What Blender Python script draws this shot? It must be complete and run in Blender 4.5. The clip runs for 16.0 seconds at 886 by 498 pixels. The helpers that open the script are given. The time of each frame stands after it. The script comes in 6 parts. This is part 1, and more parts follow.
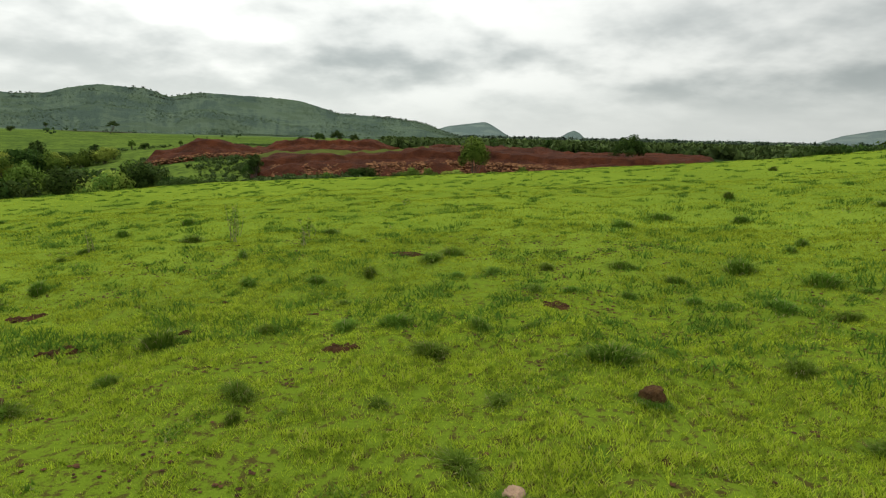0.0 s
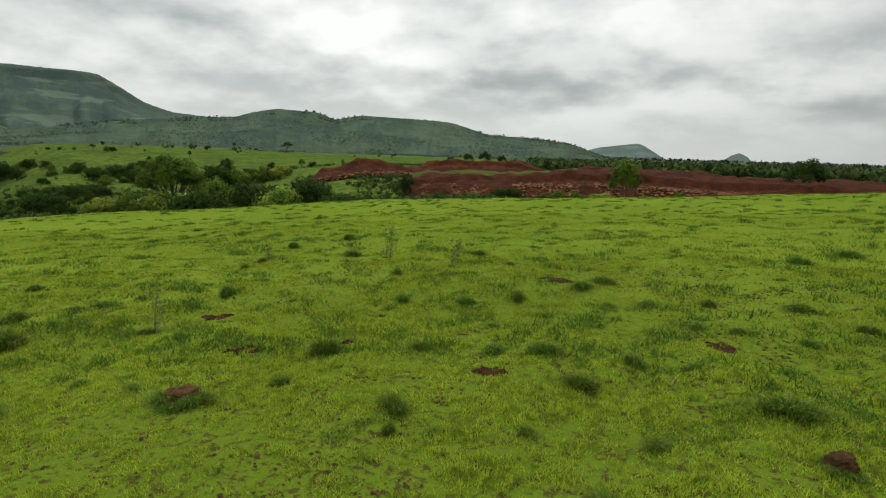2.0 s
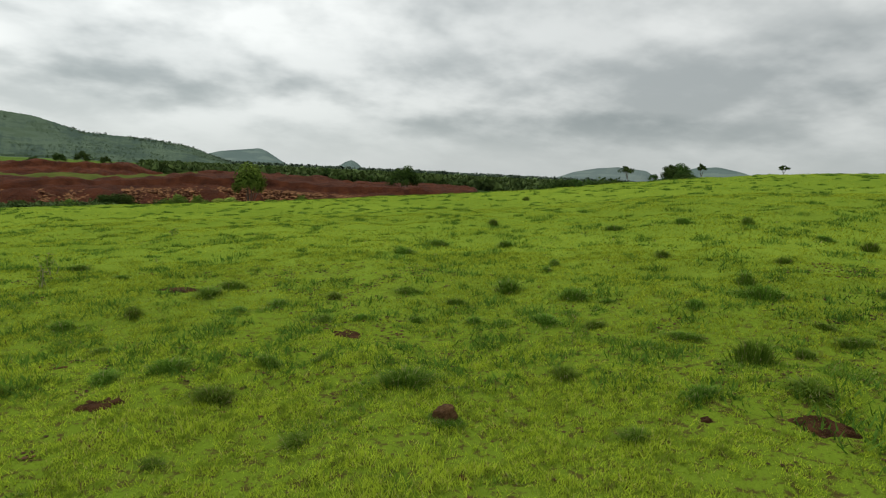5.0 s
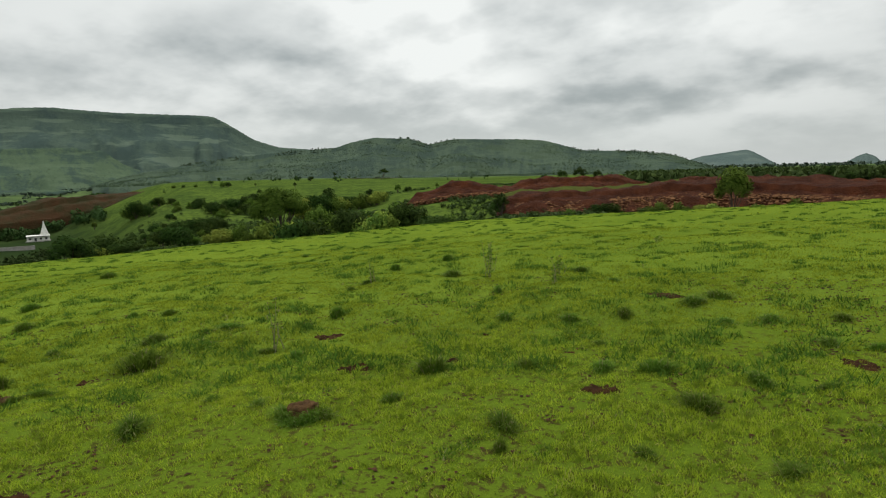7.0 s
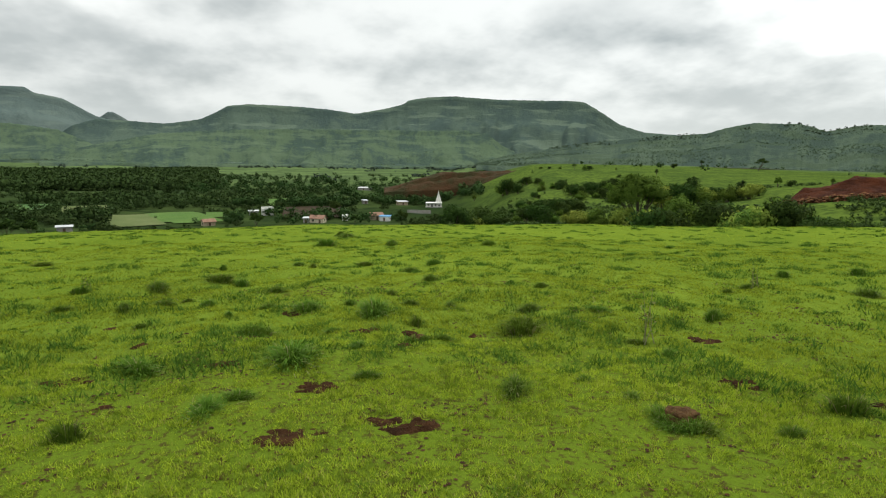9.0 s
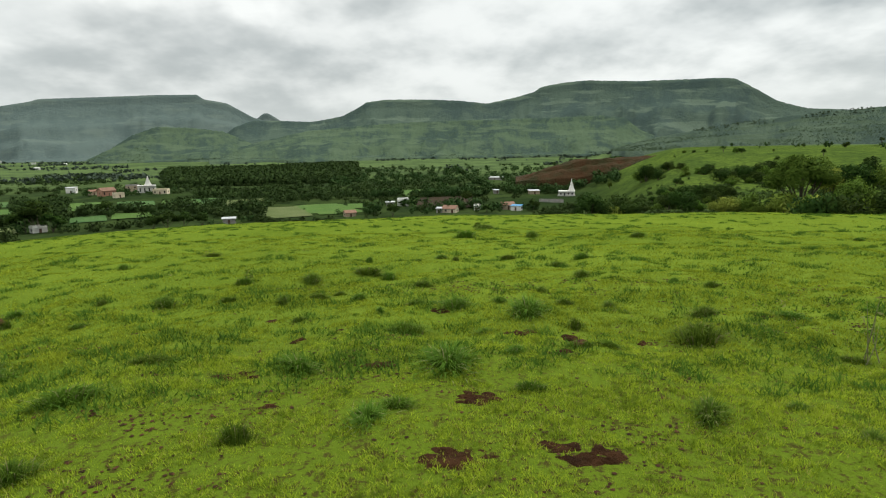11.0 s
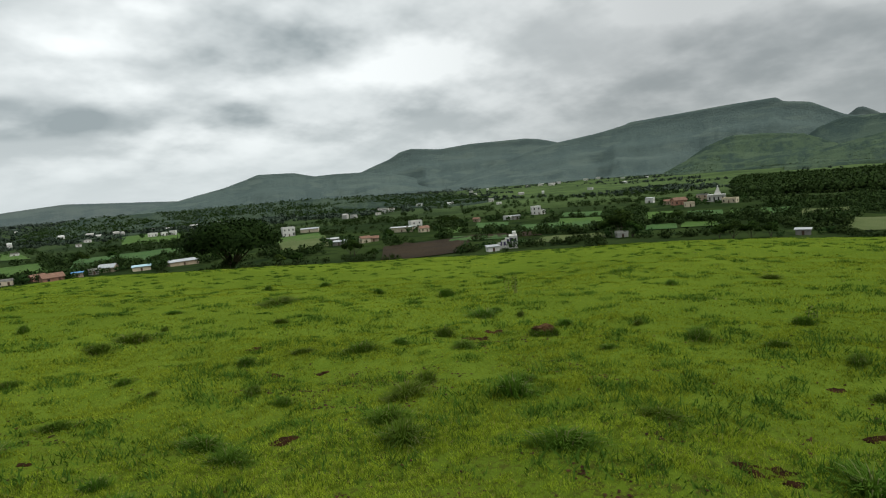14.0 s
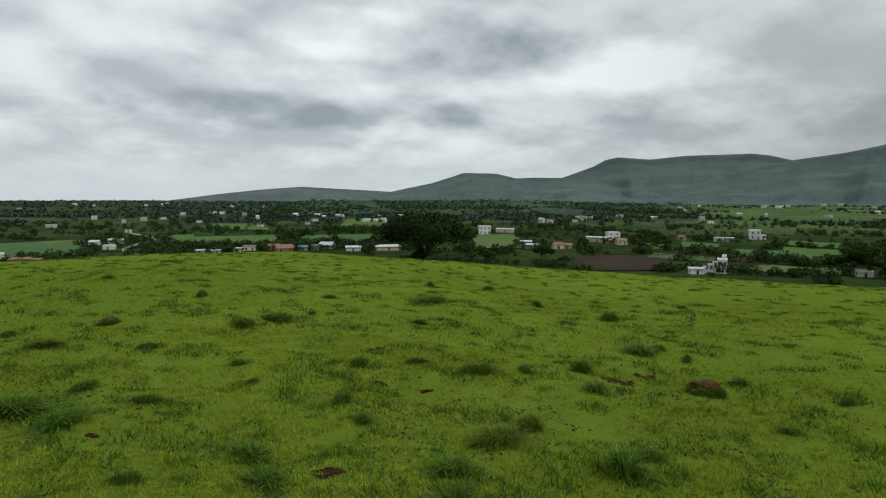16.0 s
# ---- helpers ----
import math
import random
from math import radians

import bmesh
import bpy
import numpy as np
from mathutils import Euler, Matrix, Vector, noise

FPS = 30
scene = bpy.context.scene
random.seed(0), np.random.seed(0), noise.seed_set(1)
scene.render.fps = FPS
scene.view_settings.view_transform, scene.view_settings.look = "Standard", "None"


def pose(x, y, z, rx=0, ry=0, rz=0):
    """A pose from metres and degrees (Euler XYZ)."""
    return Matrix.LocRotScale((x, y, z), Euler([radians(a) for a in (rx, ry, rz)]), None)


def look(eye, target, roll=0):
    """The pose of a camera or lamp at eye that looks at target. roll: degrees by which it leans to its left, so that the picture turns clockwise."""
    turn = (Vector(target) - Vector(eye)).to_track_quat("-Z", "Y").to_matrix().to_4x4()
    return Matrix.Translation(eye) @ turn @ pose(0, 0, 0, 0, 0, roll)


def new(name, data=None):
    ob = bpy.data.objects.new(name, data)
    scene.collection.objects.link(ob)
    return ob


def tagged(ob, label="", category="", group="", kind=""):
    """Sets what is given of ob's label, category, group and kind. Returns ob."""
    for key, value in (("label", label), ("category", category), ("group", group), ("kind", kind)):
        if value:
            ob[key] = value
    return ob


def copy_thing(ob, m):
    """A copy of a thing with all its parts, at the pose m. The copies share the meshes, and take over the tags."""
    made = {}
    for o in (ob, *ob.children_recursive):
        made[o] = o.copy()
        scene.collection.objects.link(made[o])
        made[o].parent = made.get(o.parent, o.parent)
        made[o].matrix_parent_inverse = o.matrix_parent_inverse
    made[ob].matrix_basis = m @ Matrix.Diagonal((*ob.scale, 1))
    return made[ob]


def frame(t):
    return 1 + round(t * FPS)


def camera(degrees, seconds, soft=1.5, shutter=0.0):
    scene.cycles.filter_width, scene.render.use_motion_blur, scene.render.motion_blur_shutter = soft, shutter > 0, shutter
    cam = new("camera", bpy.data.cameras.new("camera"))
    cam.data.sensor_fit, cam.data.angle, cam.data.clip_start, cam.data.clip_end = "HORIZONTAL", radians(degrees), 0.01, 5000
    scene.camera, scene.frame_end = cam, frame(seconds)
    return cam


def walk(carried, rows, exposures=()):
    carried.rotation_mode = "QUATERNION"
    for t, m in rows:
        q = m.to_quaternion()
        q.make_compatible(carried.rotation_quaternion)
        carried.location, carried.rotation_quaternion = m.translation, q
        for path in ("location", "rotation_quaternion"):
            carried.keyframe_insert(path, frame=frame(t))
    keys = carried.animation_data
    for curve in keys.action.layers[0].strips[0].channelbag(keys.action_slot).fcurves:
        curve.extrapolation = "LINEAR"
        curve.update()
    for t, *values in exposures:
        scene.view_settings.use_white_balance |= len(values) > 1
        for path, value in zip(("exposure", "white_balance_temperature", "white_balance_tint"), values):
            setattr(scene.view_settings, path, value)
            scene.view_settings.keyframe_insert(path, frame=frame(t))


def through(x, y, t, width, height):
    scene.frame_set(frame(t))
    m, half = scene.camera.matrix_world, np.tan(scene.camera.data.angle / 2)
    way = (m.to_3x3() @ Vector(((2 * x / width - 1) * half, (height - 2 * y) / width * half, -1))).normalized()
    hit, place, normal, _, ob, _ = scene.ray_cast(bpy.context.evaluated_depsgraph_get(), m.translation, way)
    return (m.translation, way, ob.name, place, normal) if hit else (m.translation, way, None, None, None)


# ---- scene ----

cam = camera(75.18, 16.0, 1.1)
PATH = [
    (0, (-0.260, 0.177, 1.551), (-0.533, 2.120, 1.161), 1.27),
    (0.5, (-0.278, 0.167, 1.560), (-0.675, 2.102, 1.248), 1.04),
    (1, (-0.305, 0.141, 1.568), (-0.820, 2.032, 1.167), 1.03),
    (1.5, (-0.318, 0.109, 1.587), (-0.966, 1.961, 1.201), 0.82),
    (2, (-0.345, 0.127, 1.598), (-1.094, 1.951, 1.265), 1.72),
    (2.5, (-0.336, 0.123, 1.606), (-0.689, 2.073, 1.336), 4.13),
    (3, (-0.277, 0.153, 1.594), (-0.219, 2.139, 1.366), 4.73),
    (3.5, (-0.227, 0.147, 1.587), (0.269, 2.075, 1.398), 3.19),
    (3.7, (-0.214, 0.086, 1.599), (0.468, 1.957, 1.417), 2.20),
    (5.8, (-0.435, 0.280, 1.527), (-0.664, 2.237, 1.187), 3.60),
    (6, (-0.455, 0.152, 1.549), (-1.045, 2.034, 1.214), 0.99),
    (6.5, (-0.383, 0.043, 1.586), (-1.287, 1.803, 1.291), -1.42),
    (7, (-0.382, 0.062, 1.585), (-1.429, 1.745, 1.321), -1.50),
    (7.5, (-0.356, 0.117, 1.586), (-1.629, 1.637, 1.321), -0.70),
    (8, (-0.333, 0.044, 1.601), (-1.894, 1.260, 1.307), -0.22),
    (8.5, (-0.578, 0.020, 1.575), (-2.311, 0.970, 1.267), 1.90),
    (9, (-0.710, -0.063, 1.581), (-2.517, 0.739, 1.273), 0.89),
    (9.2, (-0.787, -0.066, 1.574), (-2.622, 0.656, 1.246), 0.18),
    (11.3, (-1.426, -0.178, 1.577), (-3.389, 0.009, 1.242), -1.50),
    (11.5, (-1.573, -0.127, 1.556), (-3.550, -0.128, 1.255), -1.74),
    (12, (-1.662, -0.084, 1.585), (-3.622, -0.362, 1.297), -3.02),
    (12.5, (-1.816, -0.158, 1.574), (-3.755, -0.546, 1.276), -2.74),
    (13, (-1.992, -0.240, 1.595), (-3.870, -0.867, 1.311), -3.43),
    (13.5, (-2.148, -0.247, 1.586), (-3.933, -1.116, 1.345), -4.68),
    (14, (-2.455, -0.217, 1.579), (-3.934, -1.546, 1.365), -4.80),
    (14.5, (-2.628, -0.246, 1.589), (-3.922, -1.759, 1.395), -3.13),
    (15, (-2.762, -0.236, 1.616), (-3.673, -2.004, 1.407), -1.80),
    (15.5, (-3.143, -0.222, 1.577), (-3.585, -2.164, 1.395), 1.09),
    (15.6, (-3.193, -0.251, 1.573), (-3.586, -2.204, 1.390), 1.86),
    (15.7, (-3.313, -0.321, 1.565), (-3.722, -2.269, 1.371), 0.76),
    (15.8, (-3.456, -0.403, 1.554), (-3.986, -2.322, 1.361), -0.11),
    (15.9, (-3.576, -0.473, 1.546), (-4.373, -2.299, 1.370), 0.17),
    (16, (-3.626, -0.502, 1.542), (-4.592, -2.245, 1.369), 0.11),
]
EXPOSURES = [(0, 0.30, 6750, 10), (0.5, 0.04, 6700, 10), (1.0, 0.33, 6700, 10), (1.5, 0.26, 6700, 10), (2, 0.06, 6700, 10), (2.5, -0.12, 6600, 10), (3, -0.16, 6500, 10), (3.5, -0.16, 6500, 10), (6, 0.24, 6600, 10), (6.5, 0.07, 6600, 10), (7, -0.07, 6600, 10), (7.5, -0.13, 6600, 10), (8, 0.10, 6600, 10), (8.5, 0.17, 6600, 10), (9, 0.26, 6600, 10), (11.5, 0.18, 6600, 10), (12, 0.10, 6600, 10), (12.5, 0.20, 6600, 10), (13, -0.03, 6500, 10), (13.5, -0.20, 6450, 10), (14, -0.44, 6400, 10), (14.5, -0.60, 6400, 10), (15, -0.46, 6350, 10), (15.5, -0.58, 6250, 10), (16, -0.62, 6250, 10)]
walk(cam, [(t, look(eye, target, roll)) for t, eye, target, roll in PATH], EXPOSURES)

# ---- sky, sun ----
SUN_BEARING, SUN_HEIGHT = 24.0, 52.0
world = bpy.data.worlds.new("overcast_sky")
scene.world = world
world.use_nodes = True


class Nodes:
    """A small hand for node trees."""

    def __init__(self, tree):
        self.t = tree
        tree.nodes.clear()

    def __call__(self, kind, ins=None, op=None):
        node = self.t.nodes.new("ShaderNode" + kind)
        if op:
            node.operation = op
        for key, value in (ins or {}).items():
            if isinstance(value, bpy.types.NodeSocket):
                self.t.links.new(value, node.inputs[key])
            else:
                node.inputs[key].default_value = value
        return node

    def math(self, op, a, b=0.5, c=0.5):
        return self("Math", {0: a, 1: b, 2: c}, op).outputs[0]

    def noise(self, vec, scale, detail=4.0, rough=0.55, dist=0.0):
        return self("TexNoise", {"Vector": vec, "Scale": scale, "Detail": detail, "Roughness": rough, "Distortion": dist}).outputs[0]

    def span(self, value, a, b, lo=0.0, hi=1.0):
        node = self("MapRange", {0: value, 1: a, 2: b, 3: lo, 4: hi})
        node.interpolation_type = "SMOOTHSTEP"
        return node.outputs[0]

    def mix(self, fac, a, b):
        node = self("Mix")
        node.data_type = "RGBA"
        for k, v in ((0, fac), (6, a), (7, b)):
            if isinstance(v, bpy.types.NodeSocket):
                self.t.links.new(v, node.inputs[k])
            elif k == 0:
                node.inputs[k].default_value = v
            else:
                node.inputs[k].default_value = (*v, 1.0) if len(v) == 3 else v
        return node.outputs[2]


n = Nodes(world.node_tree)
sky = n("TexSky")
sky.sky_type, sky.sun_disc, sky.sun_elevation, sky.sun_rotation = "NISHITA", False, radians(SUN_HEIGHT), radians(-SUN_BEARING)
ray = n("TexCoord").outputs["Generated"]
axis = n("SeparateXYZ", {0: ray})
up = n.math("MAXIMUM", axis.outputs[2], 0.0)
# a low deck of heaped cloud seen from below: its lumps shrink and flatten towards the horizon
deck = n.math("DIVIDE", 1.0, n.math("ADD", up, 0.32))
flat = n("CombineXYZ", {0: axis.outputs[0], 1: axis.outputs[1], 2: 0.0}).outputs[0]
spot = n("VectorMath", {0: flat, "Scale": deck}, "SCALE").outputs[0]
above = n("VectorMath", {0: flat, "Scale": n.math("MULTIPLY", deck, 0.93)}, "SCALE").outputs[0]
big = n.noise(spot, 0.7, 2.0, 0.45, dist=0.3)
fine = n.noise(spot, 1.9, 5.0, 0.53)
fine_above = n.noise(above, 1.9, 5.0, 0.53)
lumps = n.math("ADD", n.math("MULTIPLY", big, 0.55), n.math("MULTIPLY", fine, 0.45))
# lit shoulders, grey undersides
lumps = n.math("ADD", lumps, n.math("MULTIPLY", n.math("SUBTRACT", fine, fine_above), 0.5))
light = n.span(lumps, 0.33, 0.63)
# single heavy clouds and thin places in the deck: bearing, height, half width, half depth in degrees, and how much lighter or darker
ragged = n.math("MULTIPLY", n.math("SUBTRACT", n.noise(spot, 2.6, 4.0, 0.5), 0.5), 3.0)
for b, e, wide, deep, much in (
    (146.5, 14.6, 9, 3.2, -0.75), (171, 8.3, 10, 1.7, -0.45), (142.5, 8.3, 13, 1.7, -0.28), (156, 8.0, 10, 1.5, -0.28), (48.5, 12.3, 10, 3.4, -0.50),
    (-26, 4.4, 16, 2.0, -0.40), (14, 7.2, 12, 3.2, -0.32), (-50, 11, 11, 3.4, -0.30), (55, 10.5, 7, 2.2, -0.25),
    (34.5, 13.5, 8, 5.0, 0.60), (160, 15.6, 9, 2.4, 0.45), (134, 12, 9, 2.4, 0.40), (4, 14, 14, 3.8, 0.35), (27, 7, 6, 2.8, 0.35), (163, 11, 13, 1.5, 0.35), (117, 13, 13, 4.5, 0.50), (43, 14, 6, 3, 0.3), (104, 15, 14, 5, 0.50), (-46, 15, 14, 4, 0.35),
):
    ca, sa, ce, se = math.cos(radians(b)), math.sin(radians(b)), math.cos(radians(e)), math.sin(radians(e))
    across = n("VectorMath", {0: ray, 1: (ca / radians(wide), sa / radians(wide), 0.0)}, "DOT_PRODUCT").outputs["Value"]
    along = n("VectorMath", {0: ray, 1: (sa * se / radians(deep), -ca * se / radians(deep), ce / radians(deep))}, "DOT_PRODUCT").outputs["Value"]
    facing = n.span(n("VectorMath", {0: ray, 1: (-sa * ce, ca * ce, se)}, "DOT_PRODUCT").outputs["Value"], 0.5, 0.7)
    off = n.math("ADD", n.math("ADD", n.math("MULTIPLY", across, across), n.math("MULTIPLY", along, along)), ragged)
    light = n.math("ADD", light, n.math("MULTIPLY", n.math("MULTIPLY", n.span(off, 1.4, 0.1), facing), much))
light = n.math("MINIMUM", n.math("MAXIMUM", light, -0.45), 1.25)
# the cover is thinner towards the south-west
thin_dir = Vector((-math.sin(radians(166)), math.cos(radians(166)), 0.25)).normalized()
toward_thin = n("VectorMath", {0: ray, 1: thin_dir}, "DOT_PRODUCT").outputs["Value"]
thin = n.span(toward_thin, 0.55, 0.97, 1.0, 1.68)
# and thicker towards the north-east
thick_dir = Vector((-math.sin(radians(-62)), math.cos(radians(-62)), 0.1)).normalized()
thin = n.math("MULTIPLY", thin, n.span(n("VectorMath", {0: ray, 1: thick_dir}, "DOT_PRODUCT").outputs["Value"], 0.2, 0.95, 1.0, 0.82))
bright = n("VectorMath", {0: (0.79, 0.825, 0.812), "Scale": thin}, "SCALE").outputs[0]
grey = n("VectorMath", {0: (0.445, 0.485, 0.485), "Scale": thin}, "SCALE").outputs[0]
node = n("VectorMath", {0: bright, 1: grey}, "SUBTRACT").outputs[0]
dark_deck = n("VectorMath", {0: grey, 1: n("VectorMath", {0: node, "Scale": light}, "SCALE").outputs[0]}, "ADD").outputs[0]
# a plain veil hides the deck's shapes near the horizon
veil = n.span(up, 0.0, 0.12, 0.12, 1.0)
pale = n("VectorMath", {0: (0.575, 0.625, 0.63), "Scale": thin}, "SCALE").outputs[0]
low = n.mix(veil, pale, dark_deck)
# overcast skies are brightest overhead and round the hidden sun
height_gain = n.span(up, 0.30, 0.95, 1.0, 2.1)
sun_dir = Vector((-math.sin(radians(SUN_BEARING)) * math.cos(radians(SUN_HEIGHT)), math.cos(radians(SUN_BEARING)) * math.cos(radians(SUN_HEIGHT)), math.sin(radians(SUN_HEIGHT))))
toward = n("VectorMath", {0: ray, 1: sun_dir}, "DOT_PRODUCT").outputs["Value"]
glow = n.span(toward, 0.30, 0.98, 0.97, 1.12)
gain = n.math("MULTIPLY", height_gain, glow)
clouds = n("VectorMath", {0: low, "Scale": gain}, "SCALE").outputs[0]
clear = n("VectorMath", {0: sky.outputs[0], "Scale": 0.1}, "SCALE").outputs[0]
whole = n.mix(0.94, clear, clouds)
bg = n("Background", {0: whole, 1: 1.0})
n.t.links.new(bg.outputs[0], n("OutputWorld").inputs[0])

sun = new("sun", bpy.data.lights.new("sun", "SUN"))
sun.data.energy, sun.data.angle, sun.data.color = 2.1, radians(30), (1.0, 0.96, 0.9)
sun.matrix_world = look(sun_dir * 100, (0, 0, 0))

# ---- materials ----
def material(name):
    m = bpy.data.materials.new(name)
    m.use_nodes = True
    return m, Nodes(m.node_tree)


def finish(n, colour, rough=0.9, bump=None, strength=0.5, distance=0.02, spec=0.25, normal=None, **more):
    ins = {"Base Color": colour if isinstance(colour, bpy.types.NodeSocket) else (*colour, 1.0), "Roughness": rough, "Specular IOR Level": spec, **more}
    if bump is not None:
        ins["Normal"] = n("Bump", {"Height": bump, "Strength": strength, "Distance": distance}).outputs[0]
    shader = n("BsdfPrincipled", ins)
    n.t.links.new(shader.outputs[0], n("OutputMaterial").inputs[0])
    return shader


def place(n):
    return n("NewGeometry").outputs["Position"]


def ground_material():
    m, n = material("grassland")
    p = place(n)
    xyz = n("SeparateXYZ", {0: p})
    r = n("VectorMath", {0: p}, "LENGTH").outputs["Value"]
    coarse, mid, fine = n.noise(p, 0.13, 4), n.noise(p, 1.1, 5, 0.6), n.noise(p, 14.0, 5, 0.65)
    base = n.mix(n.span(coarse, 0.38, 0.62), (0.103, 0.152, 0.017), (0.126, 0.180, 0.020))
    base = n.mix(n.math("MULTIPLY", n.span(mid, 0.48, 0.72), 0.6), base, (0.080, 0.132, 0.012))
    base = n.mix(n.math("MULTIPLY", n.span(fine, 0.45, 0.75), 0.5), base, (0.066, 0.110, 0.010))
    # underfoot the earth shows between the blades
    roots = n.mix(n.span(n.noise(p, 16.0, 5, 0.7), 0.49, 0.62), (0.084, 0.128, 0.011), (0.042, 0.030, 0.011))
    base = n.mix(n.span(r, 4.0, 9.0, 0.9, 0.0), base, roots)
    # farmland past the knoll: darker scrub and pasture
    f1, f2, f3 = n.noise(p, 0.012, 5, 0.6), n.noise(p, 0.06, 5, 0.65), n.noise(p, 0.5, 4, 0.6)
    farm = n.mix(n.span(f1, 0.4, 0.6), (0.021, 0.036, 0.012), (0.036, 0.056, 0.017))
    farm = n.mix(n.span(f2, 0.48, 0.66), farm, (0.014, 0.025, 0.010))
    # the grassy shelf and slope north-west of the gully
    shelf = n.mix(n.span(f2, 0.42, 0.62), (0.078, 0.118, 0.021), (0.048, 0.079, 0.017))
    shelf = n.mix(n.math("MULTIPLY", n.span(f3, 0.46, 0.60), 0.75), shelf, (0.030, 0.052, 0.013))
    ahead = n.math("ADD", xyz.outputs[1], n.math("MULTIPLY", xyz.outputs[0], 0.45))
    west = n.math("SUBTRACT", n.math("MULTIPLY", xyz.outputs[0], -1.0), n.math("MULTIPLY", xyz.outputs[1], 0.2))
    beyond = n.mix(n.math("MULTIPLY", n.span(ahead, -5.0, 45.0), n.span(west, -6.0, 14.0)), farm, shelf)
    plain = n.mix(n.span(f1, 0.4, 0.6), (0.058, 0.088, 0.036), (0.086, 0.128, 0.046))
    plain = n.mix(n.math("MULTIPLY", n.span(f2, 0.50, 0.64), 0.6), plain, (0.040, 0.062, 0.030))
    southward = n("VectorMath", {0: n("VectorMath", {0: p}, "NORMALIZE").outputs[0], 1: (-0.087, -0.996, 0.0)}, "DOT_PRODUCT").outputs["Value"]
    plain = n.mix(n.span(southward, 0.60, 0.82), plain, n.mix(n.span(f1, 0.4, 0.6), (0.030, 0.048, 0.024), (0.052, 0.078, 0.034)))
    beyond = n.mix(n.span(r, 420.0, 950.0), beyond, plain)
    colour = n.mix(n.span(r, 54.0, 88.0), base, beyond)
    bump = n.math("ADD", n.math("ADD", n.math("MULTIPLY", mid, 0.5), fine), n.math("MULTIPLY", n.math("ADD", f3, n.noise(p, 0.16, 4, 0.6)), n.span(r, 58.0, 100.0, 0.0, 14.0)))
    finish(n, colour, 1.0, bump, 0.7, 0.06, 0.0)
    return m


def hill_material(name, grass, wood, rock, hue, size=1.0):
    """Wooded basalt slopes: grass benches, woods in the folds, rock at the scarps."""
    m, n = material(name)
    p = place(n)
    xyz = n("SeparateXYZ", {0: p})
    nrm = n("SeparateXYZ", {0: n("NewGeometry").outputs["Normal"]}).outputs[2]
    wide, mid, small = n.noise(p, 0.004 / size, 5, 0.6), n.noise(p, 0.018 / size, 6, 0.65), n.noise(p, 0.09 / size, 5, 0.7)
    round_about = n.math("MULTIPLY", n.math("ARCTAN2", xyz.outputs[0], xyz.outputs[1]), 2400.0)
    downhill = n("CombineXYZ", {0: round_about, 1: n.math("MULTIPLY", xyz.outputs[2], 0.55), 2: 0.0}).outputs[0]
    ribs = n.noise(downhill, 0.011 / size, 5, 0.6, dist=0.8)
    woods = n.math("ADD", n.math("MULTIPLY", wide, 0.30), n.math("ADD", n.math("MULTIPLY", ribs, 0.30), n.math("ADD", n.math("MULTIPLY", mid, 0.22), n.math("MULTIPLY", small, 0.18))))
    colour = n.mix(n.span(woods, 0.455, 0.545), grass, wood)
    level = n("CombineXYZ", {0: n.math("MULTIPLY", xyz.outputs[0], 0.15), 1: n.math("MULTIPLY", xyz.outputs[1], 0.15), 2: n.math("ADD", xyz.outputs[2], n.math("MULTIPLY", mid, 12.0))}).outputs[0]
    strata = n.noise(level, 0.035 / size, 3, 0.5)
    colour = n.mix(n.math("MULTIPLY", n.span(strata, 0.53, 0.62), 0.75), colour, hue)
    steep = n.span(nrm, 0.72, 0.52)
    colour = n.mix(n.math("MULTIPLY", steep, 0.6), colour, rock)
    finish(n, colour, 1.0, n.math("ADD", mid, small), 0.8, 9.0 * size, 0.0)
    return m


GROUND = ground_material()
# haze is painted into these base colours: bluer throughout, paler farther off
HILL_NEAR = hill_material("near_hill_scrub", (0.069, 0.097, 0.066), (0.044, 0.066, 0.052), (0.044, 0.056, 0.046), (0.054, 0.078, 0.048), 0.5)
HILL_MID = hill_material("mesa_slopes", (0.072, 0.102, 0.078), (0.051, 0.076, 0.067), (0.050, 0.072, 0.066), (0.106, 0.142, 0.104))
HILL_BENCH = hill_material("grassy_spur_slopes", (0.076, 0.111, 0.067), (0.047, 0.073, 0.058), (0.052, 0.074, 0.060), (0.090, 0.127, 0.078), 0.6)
HILL_FAR = hill_material("far_mesa_slopes_hazed", (0.098, 0.131, 0.119), (0.084, 0.115, 0.107), (0.086, 0.115, 0.108), (0.118, 0.152, 0.132))
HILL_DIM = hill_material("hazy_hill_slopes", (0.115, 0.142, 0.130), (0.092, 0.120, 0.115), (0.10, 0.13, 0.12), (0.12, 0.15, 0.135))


def leaf_material(name, dark, bright, dry=None, through=0.35, flecks=False):
    """Leaves or blades: each its own shade, a little light passing through."""
    m, n = material(name)
    g = n("NewGeometry")
    rnd = g.outputs["Random Per Island"]
    per = n("ObjectInfo").outputs["Random"]
    patch = n.noise(g.outputs["Position"], 0.55, 3, 0.6)
    fac = n.math("ADD", n.math("MULTIPLY", rnd, 0.72), n.math("MULTIPLY", n.span(patch, 0.3, 0.7), 0.28))
    colour = n.mix(fac, dark, bright)
    if dry:
        colour = n.mix(n.math("MULTIPLY", n.span(rnd, 0.90, 0.93), 0.8), colour, dry)
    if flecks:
        # litter, and stem shade painted as fine dark mottling in the turf
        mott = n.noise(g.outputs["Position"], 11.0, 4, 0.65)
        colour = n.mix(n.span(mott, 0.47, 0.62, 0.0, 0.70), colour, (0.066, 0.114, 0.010))
